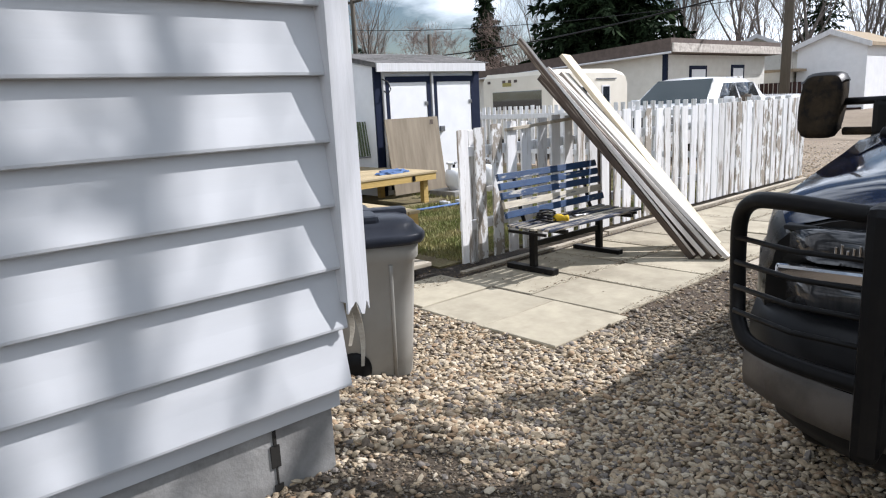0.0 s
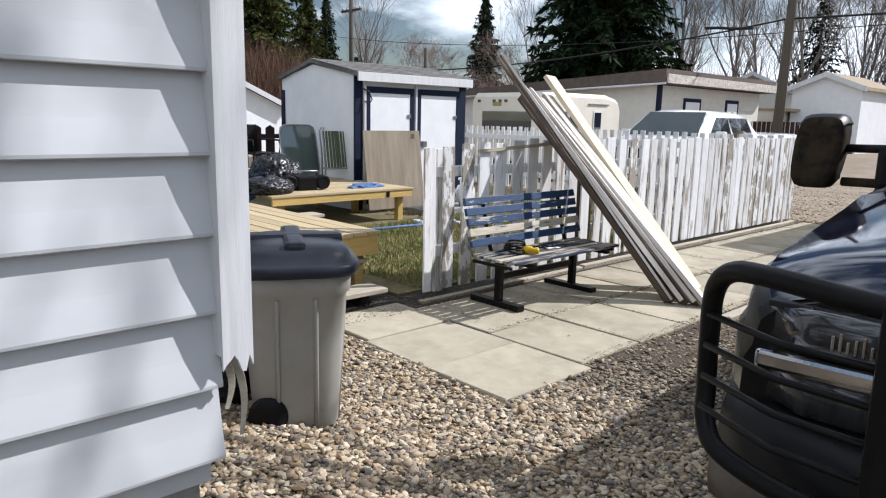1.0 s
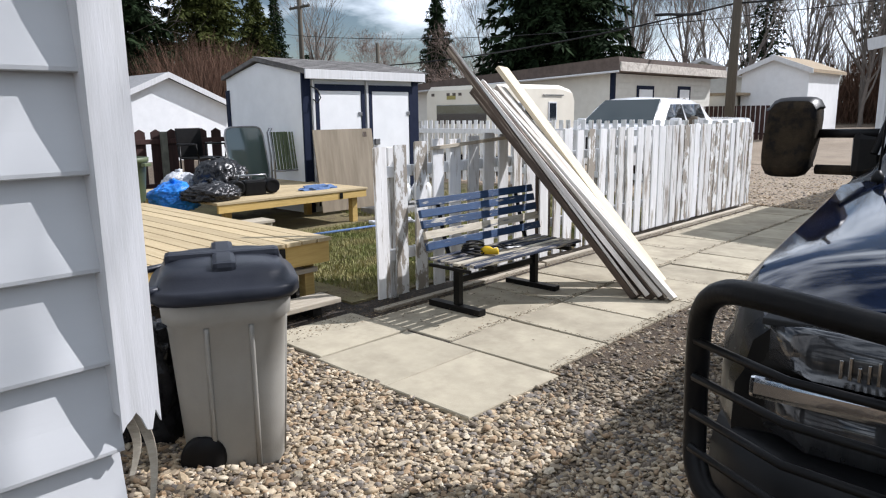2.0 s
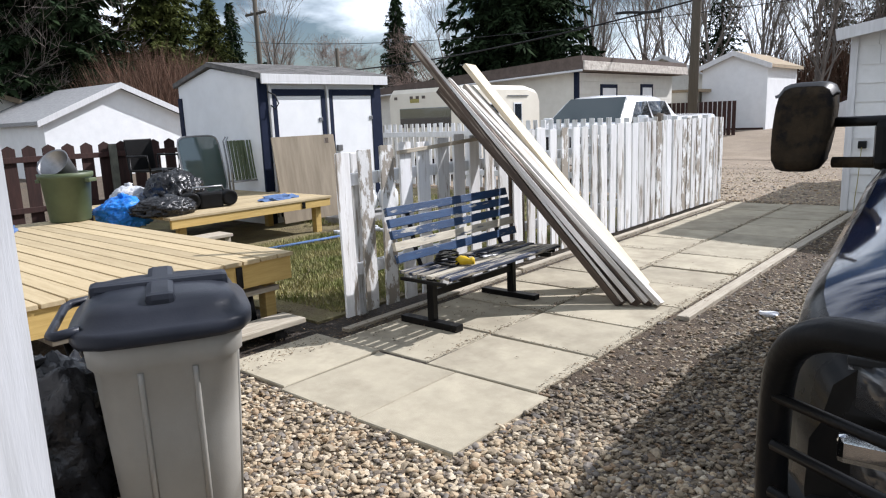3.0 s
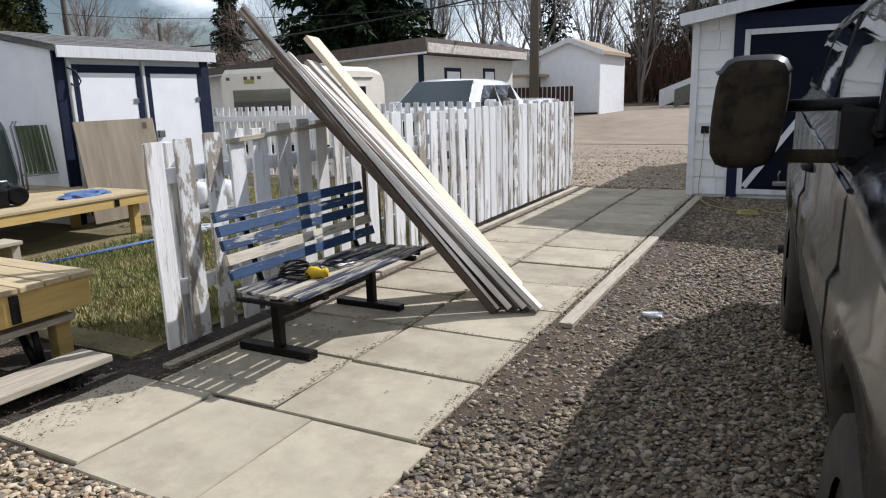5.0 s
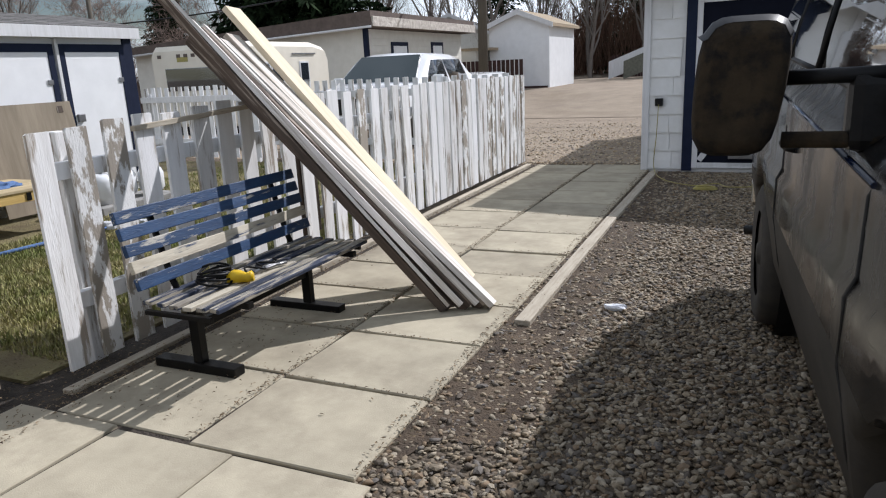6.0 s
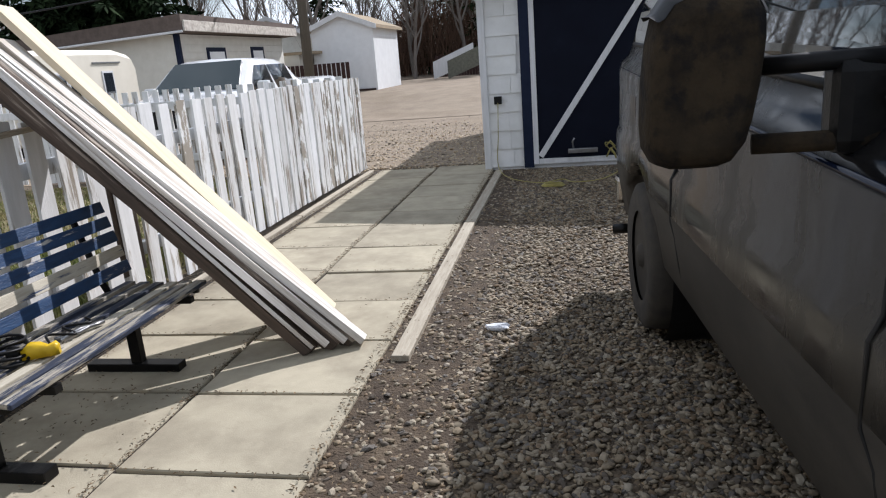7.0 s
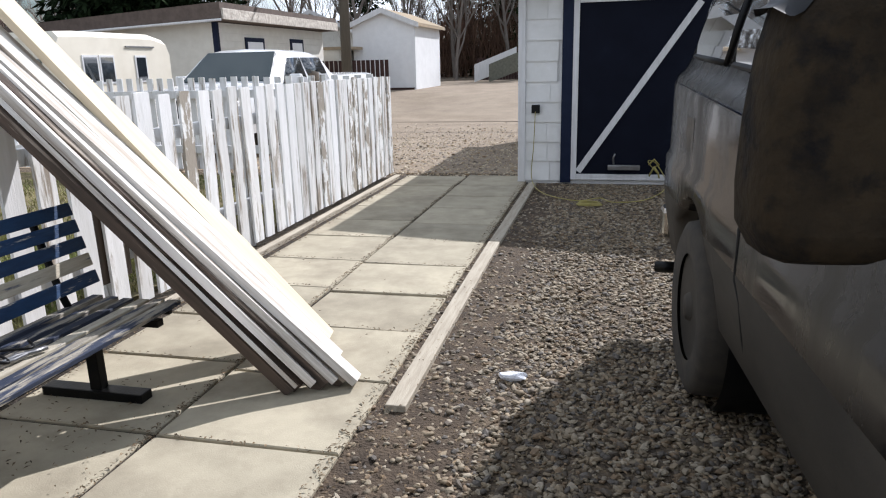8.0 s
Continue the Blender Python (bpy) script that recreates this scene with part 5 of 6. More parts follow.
bag("rubbish_bag", "shiny black bag on top of the heap", (-8.3, 5.5, 0.52), (0.30, 0.28, 0.30), M["bag_black"], 14)

bx = thing("stereo", "black portable stereo with round speakers on the deck", "stereo", (-7.85, 5.78, 0.50), 82)
part("body", boxm(-0.15, -0.09, 0.0, 0.15, 0.09, 0.20, 0.03), M["black_plastic"], bx)
for s in (-1, 1):
    part("speaker", loft(bmesh.new(), [disc_ring(0.10 * k, z, 20) for z, k in ((-0.1, 0.85), (-0.08, 1), (0.08, 1), (0.1, 0.9), (0.085, 0.6))]), M["black_plastic"], bx).matrix_basis = pose(s * 0.24, 0, 0.11, 90, 0, 0)
part("handle", tube(bmesh.new(), [(-0.2, 0, 0.19), (-0.18, 0, 0.26), (0.18, 0, 0.26), (0.2, 0, 0.19)], 0.012), M["steel"], bx)
cl = thing("cloth", "crumpled blue cloth on the shed deck", "cloth", (-7.75, 6.75, 0.502))
bm = bmesh.new()
bmesh.ops.create_icosphere(bm, subdivisions=3, radius=1)
for v in bm.verts:
    k = 1 + 0.5 * noise.noise(v.co * 3)
    v.co = Vector((v.co.x * 0.12 * k, v.co.y * 0.30 * k, max(v.co.z, -0.1) * 0.06 * k))
part("fabric", bm, M["tarp_blue"], cl)
cl2 = copy_thing(cl, pose(-7.75, 3.45, 0.547, 0, 0, 60))
cl2["label"] = "crumpled pale blue cloth on the pale deck"
jug = thing("jug", "white plastic jug standing on the deck", "jug", (-7.75, 3.1, 0.545))
part("body", loft(bmesh.new(), [disc_ring(1, z, 20, r, r, 4) for z, r in ((0, 0.09), (0.02, 0.1), (0.2, 0.1), (0.28, 0.05), (0.31, 0.035))]), M["white_paint"], jug)

# glass table top on edge, folded chairs, chair
tb = thing("table_top", "teal glass table top leaning on the shed", "table", (-9.2, 6.6, 0.50), 100, rx=-10)
bm = bmesh.new()
rows = [[(x, y, z) for x, z, y in ((a[0], a[1], yy) for a in disc_ring(1, 0, 32, 0.36, 0.42, 7))] for yy in (-0.006, 0.006)]
loft(bm, [[(p[0], p[1], p[2] + 0.44) for p in r] for r in rows])
part("pane", bm, M["teal_glass"], tb, "teal tinted glass pane")
part("frame", tube(bmesh.new(), [(a[0], 0, a[1] + 0.44) for a in disc_ring(1, 0, 40, 0.37, 0.43, 7)] + [(0.37, 0, 0.44)], 0.014, 8), M["steel"], tb)


def folding_chair(at, rz):
    ob = thing("folding_chair", "folded dark green patio chair leaning on the shed", "chair", at, rz, "folded patio chairs", rx=-9)
    for x in (-0.24, 0.24):
        part("rail", tube(bmesh.new(), [(x, 0.05, 0.01), (x, 0.0, 0.4), (x, 0.02, 0.78), (x * 0.8, 0.03, 0.84)], 0.013), M["steel"], ob)
    for i in range(8):
        x = -0.2 + i * 0.057
        part("strap", boxm(x, 0.0, 0.2, x + 0.035, 0.012, 0.78, 0.003), M["green_bin"], ob)
    part("crossbar", tube(bmesh.new(), [(-0.24, 0.0, 0.18), (0.24, 0.0, 0.18)], 0.012), M["steel"], ob)
    return ob


folding_chair((-8.95, 7.12, 0.50), 90)
folding_chair((-9.12, 7.18, 0.50), 84)
ch = thing("patio_chair", "black metal patio chair standing on the deck", "chair", (-9.55, 6.0, 0.50), 100)
part("seat", boxm(-0.24, -0.22, 0.40, 0.24, 0.22, 0.43, 0.01), M["black_iron"], ch)
part("backrest", boxm(-0.22, 0.21, 0.45, 0.22, 0.235, 0.88, 0.01, Matrix.Rotation(radians(-6), 4, 'X')), M["black_iron"], ch)
for x in (-0.23, 0.23):
    for y in (-0.2, 0.22):
        part("leg", tube(bmesh.new(), [(x, y, 0.0), (x, y, 0.42 if y < 0 else 0.6)], 0.013), M["black_iron"], ch)
    part("armrest", tube(bmesh.new(), [(x * 1.1, 0.24, 0.62), (x * 1.1, -0.2, 0.62), (x * 1.05, -0.22, 0.42)], 0.015), M["black_iron"], ch)
pole_b = thing("pole", "pale blue plastic pole lying on the lawn", "pole")
part("shaft", tube(bmesh.new(), [(-6.95, 5.55, 0.04), (-6.75, 7.2, 0.05)], 0.02), M["tarp_blue"], pole_b)
rub = thing("rubble", "small heap of pale rags at the deck corner", "rubble", (-6.85, 7.35, 0.02))
bm = bmesh.new()
rr = random.Random(2)
for i in range(14):
    box(bm, -0.05, -0.04, 0, 0.05, 0.04, 0.04, 0.01, Matrix.Translation((rr.uniform(-0.2, 0.2), rr.uniform(-0.25, 0.25), rr.uniform(0, 0.04))) @ Matrix.Rotation(rr.uniform(0, 3), 4, 'Z'))
part("rags", bm, M["bag_white"], rub)

# ---- white shed with two doors ----
def shed():
    ob = thing("shed", "white garden shed with navy trim and two doors", "shed")
    X, Ya, Yb = -8.75, 7.28, 9.70
    XB = X - 2.22
    top, peak = 2.15, 2.36
    bm = bmesh.new()
    prof = [(X, 0.0), (X, top), ((X + XB) / 2 - 0.1, peak), (XB, top), (XB, 0.0)]
    loft(bm, [[(x, Ya, z) for x, z in prof], [(x, Yb, z) for x, z in prof]])
    for f in bm.faces:
        f.smooth = False
    part("wall", bm, M["shed_white"], ob)
    bm = bmesh.new()
    o = 0.13
    mid = (X + XB) / 2 - 0.1
    prof = [(X + o, top - 0.02), (mid, peak + 0.03), (XB - 0.06, top - 0.03), (XB - 0.06, top + 0.04), (mid, peak + 0.09), (X + o, top + 0.05)]
    loft(bm, [[(x, Ya - 0.06, z) for x, z in prof], [(x, Yb + 0.06, z) for x, z in prof]])
    for f in bm.faces:
        f.smooth = False
    roof = part("roof", bm, M["shingle"], ob, "grey shingle roof")
    # shingle courses
    for k in range(7):
        u0 = k / 7
        xa = X + o + (mid - X - o) * u0
        za = top + 0.05 + (peak + 0.04 - top) * u0
        xb = X + o + (mid - X - o) * (u0 + 0.16)
        zb = top + 0.05 + (peak + 0.04 - top) * (u0 + 0.16)
        y = Ya - 0.07
        while y < Yb + 0.05:
            w = 0.30
            bm = bmesh.new()
            loft(bm, [[(xa, y, za + 0.004), (xa, y + w - 0.008, za + 0.004), (xa, y + w - 0.008, za + 0.016), (xa, y, za + 0.016)], [(xb, y, zb + 0.002), (xb, y + w - 0.008, zb + 0.002), (xb, y + w - 0.008, zb + 0.007), (xb, y, zb + 0.007)]])
            for f in bm.faces:
                f.smooth = False
            part("shingle", bm, M["shingle"], roof)
            y += w
    part("fascia", boxm(X + 0.131, Ya - 0.05, top - 0.09, X + 0.16, Yb + 0.06, top + 0.05, 0.004), M["trim_white"], ob)
    nt = M["navy_trim"]
    part("corner_trim", boxm(X - 0.02, Ya - 0.02, 0.0, X + 0.02, Ya + 0.13, top - 0.0, 0.003), nt, ob)
    part("corner_trim", boxm(X - 0.02, Yb - 0.13, 0.0, X + 0.02, Yb + 0.02, top - 0.0, 0.003), nt, ob)
    part("corner_trim", boxm(XB - 0.02, Ya - 0.02, 0.0, XB + 0.09, Ya + 0.02, top - 0.2, 0.003), nt, ob)
    w = (Yb - Ya - 0.26) / 2
    for k in range(2):
        y0 = Ya + 0.13 + k * w
        d = part("door", boxm(X + 0.001, y0 + 0.14, 0.12, X + 0.035, y0 + w - 0.10, top - 0.26, 0.004), M["shed_white"], ob, "plain white shed door")
        for a, b, c, e in ((y0 + 0.06, y0 + 0.138, 0.1, top - 0.16), (y0 + w - 0.098, y0 + w - 0.02, 0.1, top - 0.16), (y0 + 0.139, y0 + w - 0.099, top - 0.258, top - 0.16)):
            part("door_trim", boxm(X + 0.002, a, c, X + 0.045, b, e, 0.003), nt, ob)
        part("gutter_pipe", boxm(X + 0.003, y0 + 0.012, 0.1, X + 0.05, y0 + 0.055, top - 0.1, 0.006), M["trim_white"], ob)
        for z in (0.45, 1.5):
            part("hinge", boxm(X + 0.036, y0 + w - 0.16, z, X + 0.05, y0 + w - 0.09, z + 0.06, 0.003), M["steel"], d)
    part("handle", boxm(X + 0.036, Ya + 0.13 + w + 0.16, 1.02, X + 0.08, Ya + 0.13 + w + 0.26, 1.12, 0.01), M["steel"], ob)
    part("cable_loop", tube(bmesh.new(), [(X + 0.05, Ya + 0.12, 1.95), (X + 0.14, Ya + 0.17, 1.9), (X + 0.15, Ya + 0.22, 1.78), (X + 0.09, Ya + 0.2, 1.7), (X + 0.05, Ya + 0.15, 1.76)], 0.01), M["wire"], ob)
    return ob


shed()
ply = thing("plywood_sheet", "weathered plywood sheet leaning against the shed front", "plywood", (-8.30, 7.80, 0.06), 0, ry=-8)
part("sheet", boxm(-0.009, -0.58, 0.0, 0.009, 0.58, 1.25, 0.002), M["plywood"], ply)
part("notch", boxm(0.0091, 0.38, 1.12, 0.013, 0.46, 1.2, 0.001), M["board_brown_shade"], ply)


def propane(at):
    ob = thing("propane_tank", "white propane tank standing by the shed", "gas tank", at, 30, "propane tanks by the shed")
    part("tank", lathe(bmesh.new(), [(0.10, 0), (0.105, 0.04), (0.125, 0.05), (0.155, 0.09), (0.157, 0.27), (0.13, 0.33), (0.06, 0.36), (0.02, 0.365)], 24), M["white_paint"], ob)
    part("collar", tube(bmesh.new(), [(0.11 * math.cos(a * 0.42), 0.11 * math.sin(a * 0.42), 0.44) for a in range(13)], 0.02, 6), M["white_paint"], ob)
    for a in (0.3, 2.2, 4.3):
        part("collar_post", boxm(-0.012, -0.03, 0.33, 0.012, 0.03, 0.44, 0.004, Matrix.Rotation(a, 4, 'Z') @ Matrix.Translation((0.105, 0, 0))), M["white_paint"], ob)
    part("valve", lathe(bmesh.new(), [(0.02, 0.36), (0.02, 0.42), (0.035, 0.43), (0.02, 0.45)], 12), M["black_plastic"], ob)
    return ob


for p in ((-7.75, 8.05, 0.10), (-7.85, 8.45, 0.10), (-7.70, 8.75, 0.10)):
    propane(p)
bl = thing("block", "pale concrete pad under the propane tanks", "pad", (-7.8, 8.4, 0.0))
part("pad", boxm(-0.3, -0.6, -0.02, 0.3, 0.6, 0.10, 0.01), M["foundation"], bl)

# ---- brown yard fence ----
bf = thing("yard_fence", "red-brown board fence with gaps behind the yard", "fence")
y = 1.2
rr = random.Random(4)
me_b = None
while y < 7.3:
    if me_b is None:
        bm = bmesh.new()
        out = [(-0.088, 0), (0.088, 0), (0.088, 1.19), (0.0, 1.24), (-0.088, 1.19)]
        loft(bm, [[(-0.011, p, z) for p, z in out], [(0.011, p, z) for p, z in out]])
        for f in bm.faces:
            f.smooth = False
        o = part("fence_board", bm, M["fence_brown"], bf)
        me_b = o.data
    else:
        o = new("fence_board", me_b)
        o.parent = bf
    o.matrix_basis = pose(-11.2, y, 0.08, 0, 0, rr.uniform(-2, 2))
    y += 0.27
for z in (0.35, 1.08):
    part("rail", boxm(-11.187, 1.1, z, -11.15, 7.34, z + 0.08, 0.004), M["fence_brown"], bf)
for y in (1.3, 2.9, 4.5, 6.1):
    part("post", boxm(-11.149, y, -0.02, -11.06, y + 0.09, 1.28, 0.006), M["fence_grey"], bf)

# ---- neighbouring buildings ----
def gable_house(name, label, x, y, half, depth, eave, peak, wall_m, roof_m, trim_m, over=0.3, rz=0.0):
    """A gable-fronted building whose front faces +x."""
    ob = thing(name, label, "garage", (x, y, 0), rz)
    bm = bmesh.new()
    prof = [(-half, -0.1), (half, -0.1), (half, eave), (0, peak), (-half, eave)]
    loft(bm, [[(0, p, z) for p, z in prof], [(-depth, p, z) for p, z in prof]])
    for f in bm.faces:
        f.smooth = False
    part("wall", bm, wall_m, ob)
    bm = bmesh.new()
    k = (peak - eave) / half
    prof = [(-half - over, eave - k * over + 0.03), (0, peak + 0.03), (half + over, eave - k * over + 0.03), (half + over, eave - k * over + 0.15), (0, peak + 0.16), (-half - over, eave - k * over + 0.15)]
    loft(bm, [[(over, p, z) for p, z in prof], [(-depth - over, p, z) for p, z in prof]])
    for f in bm.faces:
        f.smooth = False
    part("roof", bm, roof_m, ob)
    bm = bmesh.new()
    prof = [(-half - over, eave - k * over - 0.03), (0, peak - 0.03), (half + over, eave - k * over - 0.03), (half + over, eave - k * over + 0.16), (0, peak + 0.17), (-half - over, eave - k * over + 0.16)]
    loft(bm, [[(over + 0.03, p, z) for p, z in prof], [(over + 0.001, p, z) for p, z in prof]])
    for f in bm.faces:
        f.smooth = False
    part("fascia", bm, trim_m, ob)
    return ob


g2 = gable_house("neighbour_garage", "white gabled garage with grey shingle roof", -23.7, 12.25, 2.45, 7.0, 1.78, 2.85, M["shed_white"], M["shingle_pale"], M["trim_white"], 0.25)
g3 = gable_house("neighbour_garage", "grey weathered garage behind the fence", -30.0, 6.5, 5.2, 6.0, 2.45, 4.2, M["cream"], M["shingle"], M["roof_tan"], 0.3)
part("eave_band", boxm(0.02, 2.6, 1.45, 0.1, 4.9, 1.8), M["green_fascia"], g3, "lime green band under the eave")
ws = gable_house("small_shed", "white gabled shed with tan roof across the alley", -9.35, 29.4, 1.22, 4.0, 2.88, 3.36, M["shed_white"], M["roof_tan"], M["trim_white"], 0.2, -90)
ws.location.z = 0.0
part("skid", boxm(-3.9, -1.15, 0.4, 0.05, 1.15, 0.62), M["fence_brown"], ws)


def flat_house():
    ob = thing("flat_garage", "cream flat-roofed garage with brown and stone fascia", "garage", (-11.1, 20.5, 0))
    L, W = 7.2, 9.0
    part("wall", boxm(-W, 0, -0.1, 0, L, 2.66), M["cream"], ob)
    for i in range(13):
        part("siding_board", boxm(0.0, 0.12, 0.2 * i, 0.018, L - 0.05, 0.2 * i + 0.19, 0.003), M["cream"], ob)
    part("corner_trim", boxm(-0.10, -0.02, 0, 0.03, 0.11, 2.66, 0.004), M["navy_trim"], ob)
    bm = bmesh.new()
    prof = [(0.40, 2.70), (0.40, 3.12), (-W - 0.3, 2.55), (-W - 0.3, 2.3)]
    loft(bm, [[(x, -0.4, z) for x, z in prof], [(x, L + 0.4, z) for x, z in prof]])
    for f in bm.faces:
        f.smooth = False
    part("roof", bm, M["brown_fascia"], ob)
    part("stone_band", boxm(0.401, -0.35, 2.70, 0.46, L + 0.38, 2.97, 0.01), M["stone_fascia"], ob, "pale stone-clad fascia band")
    bm = bmesh.new()
    loft(bm, [[(0.42, -0.44, 2.66), (0.42, -0.44, 2.72), (0.42, -0.401, 2.72), (0.42, -0.401, 2.66)], [(-W - 0.3, -0.44, 2.26), (-W - 0.3, -0.44, 2.32), (-W - 0.3, -0.401, 2.32), (-W - 0.3, -0.401, 2.26)]])
    part("drip_edge", bm, M["trim_white"], ob)
    for y0, y1, z0, z1, k in ((1.45, 2.6, 0.9, 2.32, "shed_white"), (4.4, 5.4, 0.4, 2.35, "shed_white")):
        w = part("window", boxm(0.019, y0, z0, 0.05, y1, z1, 0.004), M["navy_trim"], ob)
        part("pane", boxm(0.051, y0 + 0.12, z0 + 0.1, 0.058, y1 - 0.12, z1 - 0.12), M[k], w)
    part("emblem", lathe(bmesh.new(), [(0.01, 0.0), (0.2, 0.0), (0.2, 0.006), (0.01, 0.006)], 16, 'X', (0.059, 4.9, 1.75)), M["fence_grey"], ob)
    w = part("window", boxm(-2.9, -0.05, 0.6, -1.9, -0.001, 2.2, 0.004), M["navy_trim"], ob)
    part("pane", boxm(-2.8, -0.058, 0.7, -2.0, -0.051, 2.1), M["shed_white"], w)
    part("lean_to_roof", boxm(-3.0, L + 0.41, 2.05, 0.9, L + 3.0, 2.15, 0.0, Matrix.Rotation(radians(0), 4, 'X')), M["roof_tan"], ob)
    part("lean_to_wall", boxm(-3.0, L + 0.5, -0.1, 0.4, L + 2.9, 2.05), M["cream"], ob)
    return ob


flat_house()
far_h = gable_house("far_house", "pale house with a grey roof far beyond the alley", -15.5, 37.0, 3.0, 7.0, 2.6, 4.0, M["cream"], M["shingle"], M["trim_white"], 0.4, -70)
far_r = gable_house("far_house", "grey-blue house with white ramp rails across the alley", -1.0, 42.0, 4.0, 8.0, 3.6, 5.2, M["navy_trim"], M["shingle"], M["trim_white"], 0.4, 180)
ramp = thing("ramp", "white-railed access ramp at the far house", "ramp", (-6.0, 38.6, 0.53))
bm = bmesh.new()
loft(bm, [[(-1.6, 0, 0), (0.5, 0, 0.75), (0.5, 0, 1.65), (-1.6, 0, 0.85)], [(-1.6, 0.08, 0), (0.5, 0.08, 0.75), (0.5, 0.08, 1.65), (-1.6, 0.08, 0.85)]])
part("rail_panel", bm, M["trim_white"], ramp)
bm = bmesh.new()
loft(bm, [[(-0.7, -1.0, 0), (1.4, -1.0, 0.75), (1.4, -1.0, 1.65), (-0.7, -1.0, 0.85)], [(-0.7, -0.92, 0), (1.4, -0.92, 0.75), (1.4, -0.92, 1.65), (-0.7, -0.92, 0.85)]])
part("rail_panel", bm, M["fence_grey"], ramp)


# ---- camper and pickup in the alley ----
def camper():
    ob = thing("camper", "cream camper trailer with dark rear window", "camper", (-10.35, 13.95, 0))
    W, L, T = 2.35, 3.25, 2.2
    bm = bmesh.new()
    rows = []
    for y, zt, z0 in ((0.0, T - 0.12, 0.55), (0.06, T - 0.02, 0.5), (0.5, T, 0.45), (L - 0.6, T, 0.45), (L - 0.1, T - 0.1, 0.55), (L, T - 0.3, 0.7)):
        rows.append([(-W, y + 0.18 * 0, z0), (-W, y, zt - 0.1), (-W + 0.1, y, zt), (-0.1, y, zt), (0, y, zt - 0.1), (0, y, z0)])
    loft(bm, rows)
    for f in bm.faces:
        f.smooth = False
    part("body", bm, M["rv_cream"], ob)
    part("rear_window", boxm(-W + 0.35, -0.02, 1.25, -0.35, 0.02, 1.72, 0.01), M["glass"], ob, "long dark rear window")
    for x in (-W + 0.22, -W + 0.75, -W + 0.95, -W + 1.15, -0.22):
        part("marker_light", boxm(x - 0.05, -0.012, T - 0.26, x + 0.05, 0.01, T - 0.19, 0.004), M["brown_fascia"], ob)
    part("yellow_patch", boxm(-W + 0.7, -0.006, 1.85, -W + 1.0, 0.0, 1.95), M["yellow_cord"], ob)
    for y0, y1, z0, z1 in ((0.55, 0.97, 1.25, 1.78), (1.0, 1.42, 1.25, 1.78), (2.05, 2.42, 1.25, 1.78)):
        w = part("side_window", boxm(-0.01, y0, z0, 0.018, y1, z1, 0.006), M["trim_white"], ob)
        part("pane", boxm(0.019, y0 + 0.04, z0 + 0.04, 0.023, y1 - 0.04, z1 - 0.04), M["glass"], w)
    part("awning_rail", boxm(0.001, 1.8, 1.93, 0.03, 2.7, 1.96), M["steel"], ob)
    for y in (1.2, 2.0):
        part("wheel", lathe(bmesh.new(), [(0.2, 0), (0.33, 0.01), (0.34, 0.1), (0.33, 0.19), (0.2, 0.2)], 24, 'X', (-0.24, y, 0.33)), M["rubber"], ob)
    part("chassis", boxm(-W + 0.1, 0.2, 0.3, -0.26, L - 0.2, 0.5), M["black_iron"], ob)
    return ob


camper()


